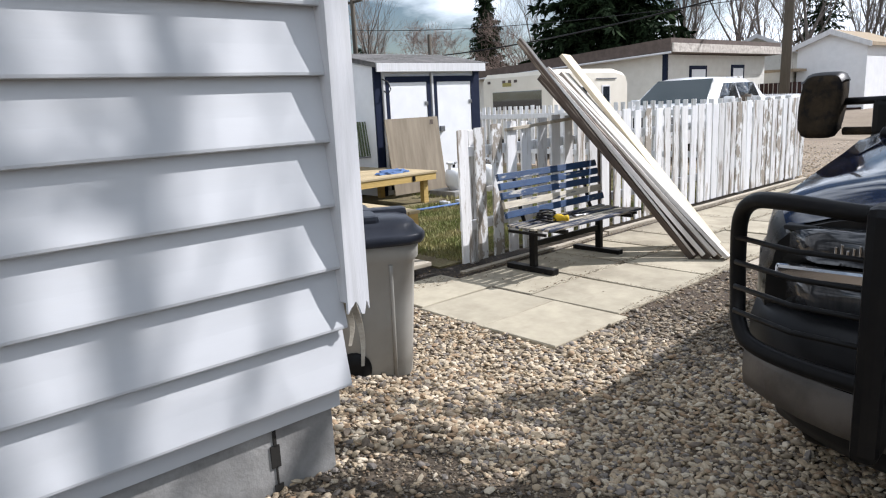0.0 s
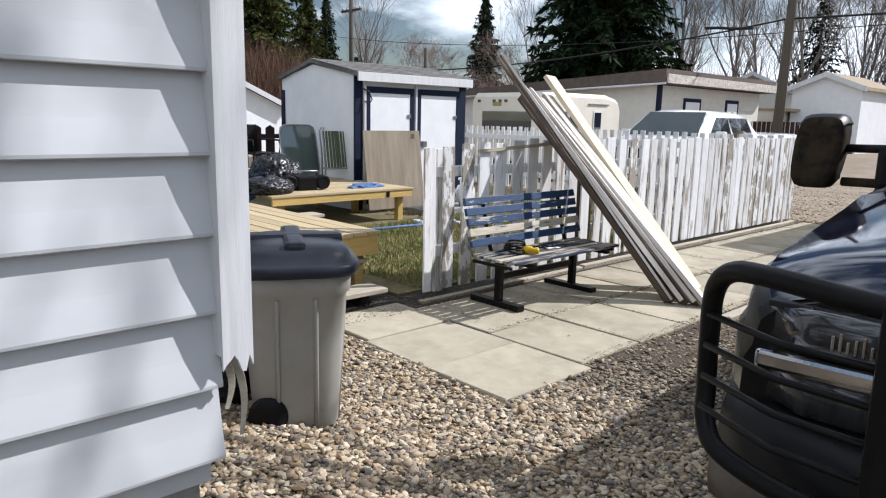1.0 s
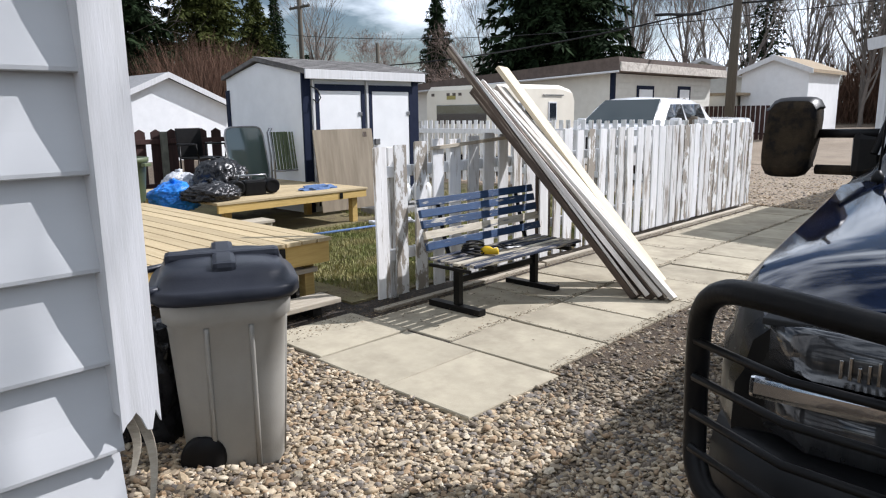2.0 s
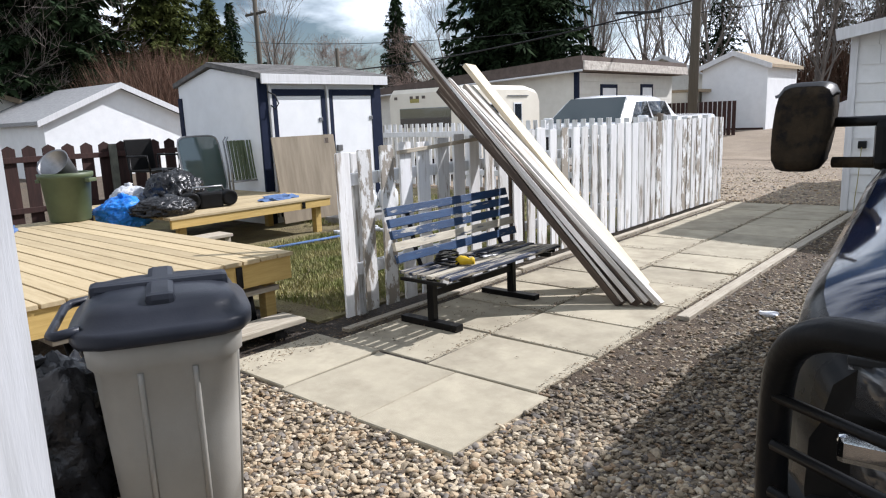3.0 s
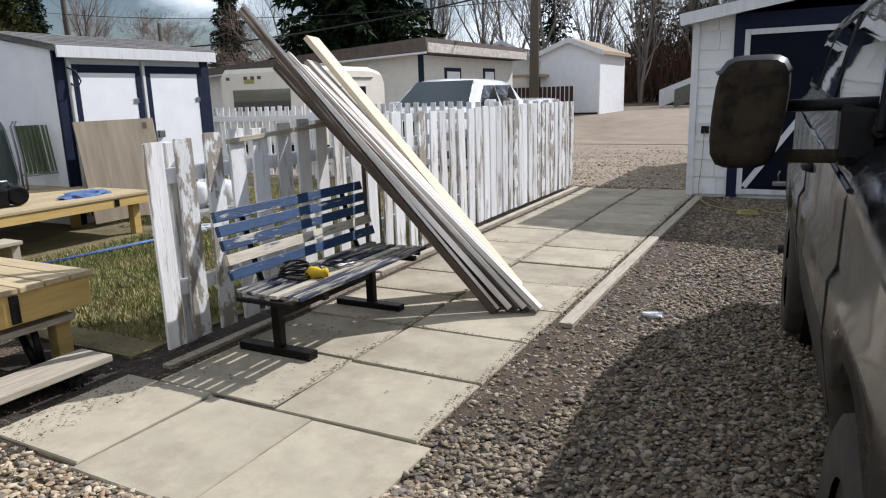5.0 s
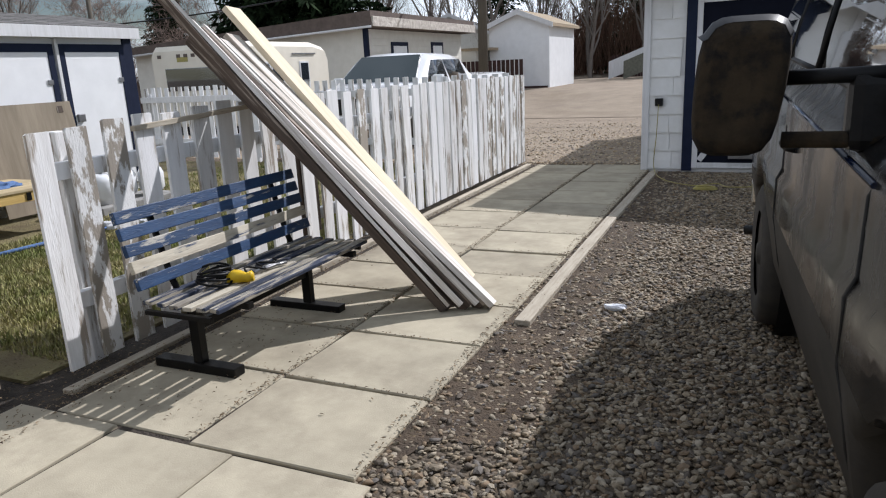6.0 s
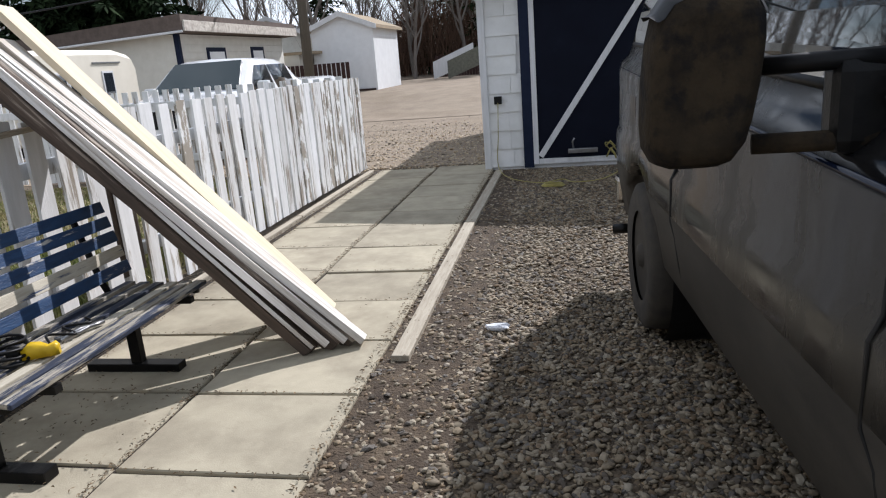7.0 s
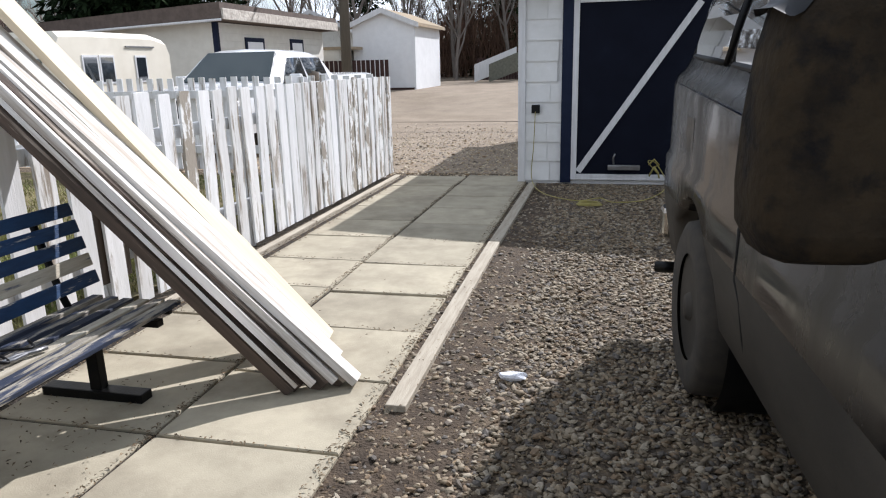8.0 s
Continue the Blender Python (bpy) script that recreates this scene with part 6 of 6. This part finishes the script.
def pickup():
    ob = thing("pickup_truck", "white crew-cab pickup parked in the alley", "car", (-7.88, 13.6, 0))
    ob.scale = (1.16, 1.2, 1.0)
    ys = [0.0, 0.08, 0.25, 0.8, 1.25, 1.75, 1.95, 2.4, 2.9, 3.4, 3.52, 3.56, 4.6, 5.5, 5.55]

    def ring(y):
        k = min(max((y - 1.2) / 0.7, 0), 1) * (1 - min(max((y - 3.35) / 0.2, 0), 1))
        n = max(0, (0.25 - y) / 0.25)
        w = 0.96 - 0.1 * n * n
        top = 1.12 - 0.12 * n if y < 1.3 else (1.10 if y < 3.5 else 1.28)
        belt = max(top, 1.14) if 1.2 < y < 3.5 else top
        half = [(w * 0.95, 0.42), (w, 0.7), (w, belt - 0.1), (w * 0.95, belt), (w * (0.88 - 0.06 * k), belt + 0.02 + 0.35 * k), (w * (0.80 - 0.06 * k), belt + 0.03 + 0.58 * k), (w * (0.5 - 0.04 * k), belt + 0.04 + 0.63 * k), (0, belt + 0.05 + 0.64 * k)]
        return [(-x, y, z) for x, z in half] + [(x, y, z) for x, z in reversed(half[:-1])]

    bm = bmesh.new()
    rings = [ring(y) for y in ys]
    loft(bm, rings, close=False)
    for rr_ in (rings[0], rings[-1]):
        bm.faces.new([bm.verts.new(p) for p in rr_])
    bmesh.ops.recalc_face_normals(bm, faces=bm.faces)
    part("body", bm, M["white_paint"], ob)
    bm = bmesh.new()
    loft(bm, [[(-0.76, 1.27, 1.26), (0.76, 1.27, 1.26), (0.76, 1.33, 1.20), (-0.76, 1.33, 1.20)], [(-0.60, 1.83, 1.775), (0.60, 1.83, 1.775), (0.60, 1.89, 1.70), (-0.60, 1.89, 1.70)]])
    for f in bm.faces:
        f.smooth = False
    part("windscreen", bm, M["glass_soft"], ob, "dark windscreen with a grey reflection")
    for s in (-1, 1):
        for ya, yb, ta, tb in ((1.5, 2.4, 1.95, 2.38), (2.5, 3.35, 2.46, 3.2)):
            bm = bmesh.new()
            loft(bm, [[(s * 0.90, ya, 1.19), (s * 0.90, yb, 1.19), (s * 0.87, yb, 1.19), (s * 0.87, ya, 1.19)], [(s * 0.765, ta, 1.66), (s * 0.765, tb, 1.66), (s * 0.74, tb, 1.66), (s * 0.74, ta, 1.66)]])
            part("side_window", bm, M["glass"], ob)
        for yc in (1.0, 4.5):
            w = part("wheel", lathe(bmesh.new(), [(0.2, -0.1), (0.36, -0.12), (0.38, 0), (0.36, 0.12), (0.2, 0.1)], 26, 'X'), M["rubber"], ob)
            w.matrix_basis = pose(s * 0.87, yc, 0.37)
            part("rim", lathe(bmesh.new(), [(0.205, -0.125), (0.15, -0.1), (0.03, -0.12), (0.03, 0.12), (0.15, 0.1), (0.205, 0.125)], 18, 'X'), M["steel"], w)
        part("mirror", boxm(min(s * 0.93, s * 1.12), 1.60, 1.17, max(s * 0.93, s * 1.12), 1.72, 1.36, 0.03), M["white_paint"], ob)
        part("headlight", boxm(min(s * 0.55, s * 0.84), -0.02, 0.85, max(s * 0.55, s * 0.84), 0.1, 1.0, 0.02), M["lamp_glass"], ob)
    part("grille", boxm(-0.5, -0.03, 0.7, 0.5, 0.05, 1.0, 0.02), M["black_plastic"], ob)
    part("bumper", boxm(-0.9, -0.08, 0.42, 0.9, 0.1, 0.62, 0.03), M["chrome"], ob)
    return ob


pickup()

# ---- poles and wires ----
def utility_pole(x, y, h, r=0.13, arms=(), lean=0):
    ob = thing("utility_pole", "weathered brown wooden utility pole", "pole", (x, y, -0.1), 0, "utility poles", ry=lean)
    part("shaft", tube(bmesh.new(), [(0, 0, 0), (0, 0, h * 0.5), (0, 0, h)], r, 12, r * 0.75), M["bark_pole"], ob)
    for z in arms:
        part("crossarm", boxm(-0.9, -0.06, z, 0.9, 0.06, z + 0.12, 0.01), M["bark_pole"], ob)
        for k in (-0.8, -0.4, 0.4, 0.8):
            part("insulator", lathe(bmesh.new(), [(0.03, 0), (0.05, 0.05), (0.03, 0.12)], 8, 'Z', (k, 0, z + 0.12)), M["steel"], ob)
    return ob


utility_pole(-8.72, 23.6, 9.5, 0.16, (), 0.8)
utility_pole(-32.7, 24.4, 8.2, 0.16, (7.3,))
utility_pole(-26.4, 24.4, 5.0, 0.12)


def wire(a, b, sag, r, label="black overhead cable sagging between poles"):
    ob = thing("cable", label, "cable", group="overhead cables")
    a, b = Vector(a), Vector(b)
    pts = [a.lerp(b, i / 16) - Vector((0, 0, sag * 4 * (i / 16) * (1 - i / 16))) for i in range(17)]
    part("line", tube(bmesh.new(), pts, r, 6), M["wire"], ob)


wire((-8.75, 23.6, 4.75), (-36, 24.0, 4.3), 0.75, 0.028)
wire((-8.75, 23.6, 4.75), (14, 23.0, 5.3), 0.35, 0.032)
wire((-8.75, 23.6, 4.35), (-36, 24.2, 6.2), 0.5, 0.012, "thin pale overhead cable")
wire((-8.75, 23.6, 4.35), (14, 23.2, 5.6), 0.3, 0.012, "thin pale overhead cable")
sp = thing("cable_splice", "black splice box on the overhead cable", "splice box", (-10.6, 23.63, 4.60), 0, ry=5)
part("box", tube(bmesh.new(), smooth_line([(-0.8, 0, 0), (-0.3, 0, 0.02), (0.2, 0, 0.0), (0.8, 0, 0.03)], 4), 0.05, 8), M["wire"], sp)


# ---- trees ----
def branch_mesh(seed, h, spread, levels, twigs, thick):
    """Trunk and limbs as tapered tubes; returns vertices and faces."""
    rr = random.Random(seed)
    V, F = [], []

    def limb(p, d, length, r, level):
        n = 4 if level < 2 else 3
        sides = 6 if level == 0 else (4 if level == 1 else 3)
        base = len(V)
        q = p.copy()
        joints = []
        for i in range(n + 1):
            a = d.orthogonal().normalized()
            b = d.cross(a)
            k = r * (1 - 0.75 * i / n)
            for j in range(sides):
                t = 2 * math.pi * j / sides
                V.append(tuple(q + a * (k * math.cos(t)) + b * (k * math.sin(t))))
            joints.append((q.copy(), d.copy(), k))
            d = (d + Vector((rr.uniform(-1, 1), rr.uniform(-1, 1), rr.uniform(-0.3, 0.7))) * (0.16 if level else 0.07)).normalized()
            q = q + d * (length / n)
        for i in range(n):
            for j in range(sides):
                s = base + i * sides
                F.append((s + j, s + (j + 1) % sides, s + sides + (j + 1) % sides, s + sides + j))
        if level < levels:
            kids = twigs[level]
            for c in range(kids):
                s = rr.uniform(0.3 if level else 0.22, 1.0)
                q0, d0, k0 = joints[min(int(s * n), n)]
                q1 = joints[min(int(s * n) + 1, n)][0]
                at = q0.lerp(q1, (s * n) % 1)
                az = rr.uniform(0, 2 * math.pi)
                side = (d0.orthogonal().normalized() * math.cos(az) + d0.cross(d0.orthogonal().normalized()) * math.sin(az))
                nd = (d0 * rr.uniform(0.5, 1.0) + side * spread * rr.uniform(0.6, 1.1) + Vector((0, 0, 0.25))).normalized()
                limb(at, nd, length * rr.uniform(0.42, 0.68), max(k0 * 0.55, 0.008), level + 1)

    limb(Vector((0, 0, -0.2)), Vector((rr.uniform(-0.05, 0.05), rr.uniform(-0.05, 0.05), 1)).normalized(), h * 0.62, thick, 0)
    return V, F


def bare_tree(at, seed, h, spread=0.75, levels=3, twigs=(9, 7, 6), thick=0.2, rz=0, name="tree", material="bark", label="bare grey-brown deciduous tree without leaves"):
    ob = thing(name, label, "tree", at, rz)
    V, F = branch_mesh(seed, h, spread, levels, twigs, thick)
    raw("trunk", V, F, M[material], ob, smooth=True)
    return ob


def conifer(at, seed, h, r, material="needle", label="dark green spruce with drooping boughs", n_tier=26, clear=0.08, dens=1.0, rz=0):
    """Trunk, and a crown of many small needle sprays hung on drooping boughs."""
    ob = thing("spruce", label, "tree", at, rz)
    part("trunk", tube(bmesh.new(), [(0, 0, -0.2), (0, 0, h * 0.5), (0, 0, h * 0.97)], 0.028 * h, 8, 0.02), M["bark"], ob)
    rr = np.random.RandomState(seed)
    V, F, BV, BF = [], [], [], []
    boughs = int(n_tier * 11 * dens)
    for i in range(boughs):
        u = ((i + rr.uniform(0, 1)) / boughs) ** 1.15
        z = h * (clear + (0.985 - clear) * u)
        L = (r * (1 - u) ** 0.8 + 0.05 * r) * rr.uniform(0.45, 1.12)
        a = i * 2.39996 + rr.uniform(-0.5, 0.5)
        droop = L * rr.uniform(0.15, 0.5) * (1.15 - u)
        ca, sa = math.cos(a), math.sin(a)
        steps = max(4, int(L / (0.011 * h) * dens))
        for s in range(steps):
            t = ((s + rr.uniform(0, 1)) / steps) ** 0.75
            px, py, pz = ca * L * t, sa * L * t, z - droop * t * t + 0.06 * L * t
            for k in range(5):
                w = (0.006 * h + 0.010 * r) * rr.uniform(0.5, 1.2)
                ln = w * rr.uniform(1.8, 3.6)
                dz = rr.uniform(-1.3, 0.25)
                aa = a + rr.uniform(-1.5, 1.5)
                tip = (px + math.cos(aa) * ln, py + math.sin(aa) * ln, pz + dz * ln)
                sx, sy = -math.sin(aa) * w * 0.45, math.cos(aa) * w * 0.45
                tw = rr.uniform(-0.6, 0.6) * w
                m = len(V)
                V += [(px, py, pz), (px + (tip[0] - px) * 0.5 + sx, py + (tip[1] - py) * 0.5 + sy, (pz + tip[2]) / 2 + tw), tip,
                      (px + (tip[0] - px) * 0.5 - sx, py + (tip[1] - py) * 0.5 - sy, (pz + tip[2]) / 2 - tw)]
                F.append((m, m + 1, m + 2, m + 3))
    raw("crown", V, F, M[material], ob)
    return ob


# big spruce and smaller conifers
conifer((-20.3, 31.0, 0), 1, 15.5, 5.0, "needle", "tall dark spruce with heavy drooping boughs", 34, 0.07, 1.6)
conifer((-31.6, 34.0, 0), 2, 9.2, 1.9, "needle", "small dark spruce beyond the sheds", 24, 0.12, 1.6)
conifer((-31.5, 13.2, 0), 3, 13.0, 4.6, "needle", "broad dark spruce behind the neighbouring garage", 28, 0.12, 1.7)
conifer((-30.5, 17.6, 0), 4, 11.0, 2.9, "needle_light", "yellow-green pine behind the neighbouring garage", 22, 0.2, 1.6)
conifer((-36.0, 23.6, 0), 5, 8.6, 2.3, "needle_light", "mid-green spruce behind the shed", 22, 0.12, 1.7)
conifer((-38.0, 26.3, 0), 6, 8.8, 1.6, "needle", "slim dark spruce behind the shed", 20, 0.1, 1.6)
conifer((-40.0, 30.0, 0), 7, 5.6, 2.6, "needle", "low dark conifer behind the shed", 14, 0.1)
for i, (x, y, h, r) in enumerate(((-16.0, 47.0, 9.5, 2.6), (-8.5, 55.0, 13.0, 3.2), (-4.5, 52.0, 14.0, 3.6), (0.0, 50.0, 13.0, 3.6), (-12.0, 58.0, 12.0, 3.0), (4.0, 46.0, 15.0, 4.0))):
    conifer((x, y, 0), 20 + i, h, r, "needle", "dark spruce in the far tree line", 20, 0.1, 0.9)

# bare trees: a few grown, the rest copies
kinds = [bare_tree((-17.0, 42.0, 0), 31, 12.5, 0.5, 4, (12, 7, 5, 3), 0.14),
         bare_tree((-13.0, 46.0, 0), 32, 13.5, 0.45, 4, (12, 7, 5, 3), 0.15),
         bare_tree((-9.5, 43.0, 0), 33, 12.0, 0.5, 4, (12, 7, 5, 3), 0.13)]
rr = random.Random(77)
spots = [(-24, 44), (-20.5, 46), (-18.5, 50), (-15, 52), (-11, 50), (-7, 47), (-5, 58), (-2, 48), (1, 56), (3.5, 52), (-27, 41), (-30, 44), (-34, 42), (7, 50), (-14.5, 41.5), (-6.2, 52), (-21.5, 41.0)]
for i, (x, y) in enumerate(spots):
    c = copy_thing(kinds[i % 3], pose(x, y, 0.5, 0, 0, rr.uniform(0, 360)))
    k = rr.uniform(0.85, 1.15)
    c.scale = (k, k, k)
pk = bare_tree((-27.5, 32.0, 0), 41, 6.2, 0.95, 4, (10, 8, 6, 4), 0.14, 0, "tree", "twig_pink", "bare pinkish-brown rounded tree")
for x, y, k in ((-31.0, 29.5, 0.95), (-34.5, 31.0, 1.05), (-37.5, 35.0, 1.1), (-28.5, 36.0, 0.9), (-41.0, 33.0, 1.2)):
    c = copy_thing(pk, pose(x, y, 0, 0, 0, rr.uniform(0, 360)))
    c.scale = (k, k, k)
lt = bare_tree((-31.3, 11.0, 0), 51, 12.5, 1.0, 4, (15, 9, 7, 4), 0.18, 0, "tree", "bark", "leaning bare tree with a tangle of grey twigs")
lt.matrix_basis = pose(-31.0, 9.6, 0, 0, 0, 90) @ pose(0, 0, 0, 0, 16, 0)
c = copy_thing(lt, pose(-34.0, 12.6, 0, 0, -4, 140))
bare_tree((-35.0, 27.0, 0), 61, 10.5, 0.5, 3, (9, 7, 6), 0.14)


def shrub(at, seed, size, n, material, label):
    """A dense thicket of fine upright twigs."""
    ob = thing("shrub", label, "shrub", at)
    q = np.random.RandomState(seed)
    V, F = [], []
    for i in range(n):
        x, y = q.uniform(-1, 1) * size[0], q.uniform(-1, 1) * size[1]
        k = 1 - 0.45 * ((x / size[0]) ** 2 + (y / size[1]) ** 2) * 0.7
        h = size[2] * k * q.uniform(0.55, 1.05)
        lx, ly = q.uniform(-0.35, 0.35) * h, q.uniform(-0.35, 0.35) * h
        z0 = h * q.uniform(0, 0.5)
        w = 0.02 + 0.014 * q.rand()
        a = q.uniform(0, 3.14)
        m = len(V)
        V += [(x - w * math.cos(a), y - w * math.sin(a), z0), (x + w * math.cos(a), y + w * math.sin(a), z0), (x + lx, y + ly, h)]
        F.append((m, m + 1, m + 2))
    raw("thicket", V, F, M[material], ob)
    return ob


shrub((-27.6, 16.0, 0), 1, (1.6, 2.9, 5.0), 7000, "twig_red", "dense red-brown leafless hedge behind the shed")
shrub((-31.0, 25.0, 0), 2, (3.0, 5.0, 3.2), 5200, "twig_red", "low brown leafless thicket behind the shed")
shrub((-23.5, 27.5, 0), 3, (2.5, 3.5, 2.2), 2600, "twig_pink", "pale leafless brush behind the camper")
shrub((-6.0, 60.0, 0), 4, (30.0, 3.0, 4.2), 9000, "twig_red", "brown leafless brush along the far tree line")
shrub((-30.0, 46.0, 0), 6, (14.0, 3.0, 3.6), 5000, "twig_pink", "pale leafless brush along the far tree line")
shrub((-25.0, 40.0, 0), 7, (12.0, 2.5, 6.0), 5200, "twig_pink", "tall pale leafless brush beyond the sheds")
shrub((-4.0, 54.0, 0), 8, (16.0, 3.0, 8.5), 6500, "twig_red", "tall brown leafless brush along the far tree line")
# unseen tree, added so that its branches dapple the house wall
bare_tree((2.3, 6.6, 0), 71, 11.5, 0.42, 3, (11, 6, 4), 0.22, 0, "tree", "bark", "unseen bare tree added to shade the house wall")

bfn = thing("alley_fence", "dark brown board fence along the far alley", "fence")
for i in range(26):
    part("fence_board", boxm(-8.2 + i * 0.16, 42.6, 0.5, -8.06 + i * 0.16, 42.63, 1.7), M["fence_brown"], bfn)
bfn2 = thing("alley_fence", "dark brown slatted fence by the utility pole", "fence")
for i in range(16):
    part("fence_board", boxm(-11.2 + i * 0.17, 27.2, 0.3, -11.07 + i * 0.17, 27.23, 1.65), M["fence_brown"], bfn2)

# ---- gravel ----
def stones(name, n, area, size, seed, label, keep=None, material=None):
    """River stones as one joined mesh of small uneven pebbles."""
    q = np.random.RandomState(seed)
    t = (1 + 5 ** 0.5) / 2
    ico = np.array([(-1, t, 0), (1, t, 0), (-1, -t, 0), (1, -t, 0), (0, -1, t), (0, 1, t), (0, -1, -t), (0, 1, -t), (t, 0, -1), (t, 0, 1), (-t, 0, -1), (-t, 0, 1)]) / math.sqrt(1 + t * t)
    fc = np.array([(0, 11, 5), (0, 5, 1), (0, 1, 7), (0, 7, 10), (0, 10, 11), (1, 5, 9), (5, 11, 4), (11, 10, 2), (10, 7, 6), (7, 1, 8), (3, 9, 4), (3, 4, 2), (3, 2, 6), (3, 6, 8), (3, 8, 9), (4, 9, 5), (2, 4, 11), (6, 2, 10), (8, 6, 7), (9, 8, 1)])
    x0, y0, x1, y1 = area
    x = q.uniform(x0, x1, n)
    y = q.uniform(y0, y1, n)
    if keep is not None:
        ok = keep(x, y, q)
        x, y = x[ok], y[ok]
    n = len(x)
    s = size * np.exp(q.normal(0, 0.26, n)).clip(0.5, 1.9)
    sc = np.stack([s * q.uniform(0.95, 1.65, n), s * q.uniform(0.7, 1.05, n), s * q.uniform(0.36, 0.68, n)], 1)
    v = ico[None] * (1 + 0.20 * q.normal(0, 1, (n, 12, 1)).clip(-1.5, 1.5)) * sc[:, None, :]
    a = q.uniform(0, 2 * np.pi, n)
    tl = q.normal(0, 0.3, n)
    c, sn = np.cos(tl)[:, None], np.sin(tl)[:, None]
    vx, vz = v[:, :, 0] * c - v[:, :, 2] * sn, v[:, :, 0] * sn + v[:, :, 2] * c
    v[:, :, 0], v[:, :, 2] = vx, vz
    c, sn = np.cos(a)[:, None], np.sin(a)[:, None]
    vx, vy = v[:, :, 0] * c - v[:, :, 1] * sn, v[:, :, 0] * sn + v[:, :, 1] * c
    k = np.clip((2.9 - y) / 1.5, 0, 1)
    z = -0.02 + 0.19 * k * k * (3 - 2 * k) + s * q.uniform(-0.1, 0.75, n)
    v[:, :, 0], v[:, :, 1] = vx + x[:, None], vy + y[:, None]
    v[:, :, 2] += z[:, None]
    me = bpy.data.meshes.new(name)
    me.vertices.add(n * 12)
    me.vertices.foreach_set("co", v.reshape(-1))
    me.loops.add(n * 60)
    me.polygons.add(n * 20)
    idx = (fc[None] + (np.arange(n) * 12)[:, None, None]).reshape(-1)
    me.loops.foreach_set("vertex_index", idx.astype(np.int32))
    me.polygons.foreach_set("loop_start", np.arange(0, n * 60, 3, dtype=np.int32))
    me.polygons.foreach_set("use_smooth", np.repeat(q.rand(n) < 0.45, 20))
    me.update(calc_edges=True)
    me.materials.append(material or M["stone"])
    ob = new(name, me)
    return tagged(ob, label, "gravel", kind="stuff")


def off_path(x, y, q):
    on = ((x < -1.97) & (x > -3.86) & (y > 3.39) & (y < 4.1)) | ((x < -2.03) & (x > -4.0) & (y > 4.05))
    wall = (x < -1.5) & (y < 1.42)
    deckz = (x < -3.85) & (y > 2.7)
    return ~(on | wall | deckz)


def thin_right(x, y, q):
    # earth shows through beyond the first metres
    bare = 0.5 + 0.5 * np.sin(x * 5.1 + 1.3 * np.sin(y * 1.7)) * np.sin(y * 2.3 + 0.8 * np.sin(x * 3.1))
    return off_path(x, y, q) & (q.rand(len(x)) < np.where((y > 4.4) & (x < -1.6), 0.45, 1.0) * np.where(y > 7.0, 0.4 + 0.6 * bare, 0.8 + 0.2 * bare))


def worn_earth(x, y, q):
    # trodden earth by the house corner, with few stones left on it
    d = np.hypot((x + 1.0) / 0.75, (y - 1.55) / 0.55) + 0.25 * np.sin(x * 7.0) * np.sin(y * 9.0)
    return off_path(x, y, q) & (q.rand(len(x)) < np.clip((d - 0.45) * 1.6, 0.10, 1.0))


stones("gravel", 46000, (-3.9, 1.0, 0.9, 3.9), 0.0130, 11, "loose tan and grey river gravel", worn_earth)
stones("gravel", 9000, (-1.75, 1.0, 0.1, 2.2), 0.0050, 14, "fine grit on the trodden earth by the house", off_path, M["stone_earthy_shade"])
# darker stones: earth on them, plus shade put into the colour
stones("gravel", 50000, (-2.04, 3.6, 0.1, 12.0), 0.0122, 12, "earthy brown gravel beside the path, darkened for shade", thin_right, M["stone_earthy_shade"])
stones("gravel", 26000, (-7.5, 12.5, -1.0, 21.0), 0.0150, 13, "sparse loose gravel in the alley", lambda x, y, q: q.rand(len(x)) < np.clip((20.5 - y) / 7.0, 0.08, 0.9))


def litter_leaves(n, area, seed, label, hug=None):
    q = np.random.RandomState(seed)
    V, F = [], []
    for i in range(n):
        x, y = q.uniform(area[0], area[2]), q.uniform(area[1], area[3])
        a = q.uniform(0, 6.28)
        l, w = q.uniform(0.005, 0.016), q.uniform(0.0015, 0.005)
        z = 0.006 + q.uniform(0, 0.012)
        m = len(V)
        V += [(x - l * math.cos(a), y - l * math.sin(a), z), (x + w * math.sin(a), y - w * math.cos(a), z + q.uniform(0, 0.006)), (x + l * math.cos(a), y + l * math.sin(a), z), (x - w * math.sin(a), y + w * math.cos(a), z + q.uniform(0, 0.006))]
        F.append((m, m + 1, m + 2, m + 3))
    ob = raw("leaf_litter", V, F, M["leaf_litter"])
    tagged(ob, label, "leaves", kind="stuff")


litter_leaves(1800, (-3.78, 4.2, -3.63, 12.3), 1, "dead leaves and twigs along the fence foot")
litter_leaves(1100, (-2.885, 4.2, -2.84, 12.0), 2, "dead leaves caught in the paving joint")
for k, y in enumerate(RIGHT[1:8]):
    litter_leaves(34, (-2.86, y - 0.010, -2.02, y + 0.010), 30 + k, "dead leaves caught in the paving joint")
for k, y in enumerate(LEFT[1:8]):
    litter_leaves(34, (-3.70, y - 0.010, -2.86, y + 0.010), 50 + k, "dead leaves caught in the paving joint")
litter_leaves(750, (-2.08, 4.2, -2.0, 12.0), 8, "dry grass and earth spilling on the paving edge")
litter_leaves(260, (-3.66, 4.3, -2.9, 6.0), 9, "dead leaves and crumbs under the bench")
litter_leaves(40, (-3.6, 4.0, -2.1, 9.0), 3, "scattered dead leaves on the paving")
litter_leaves(5200, (-2.09, 4.5, -0.5, 11.8), 5, "dry grass and leaves at the paving edge")
litter_leaves(1300, (-4.6, 3.4, -3.6, 5.0), 6, "dead leaves on the dark soil by the bench")
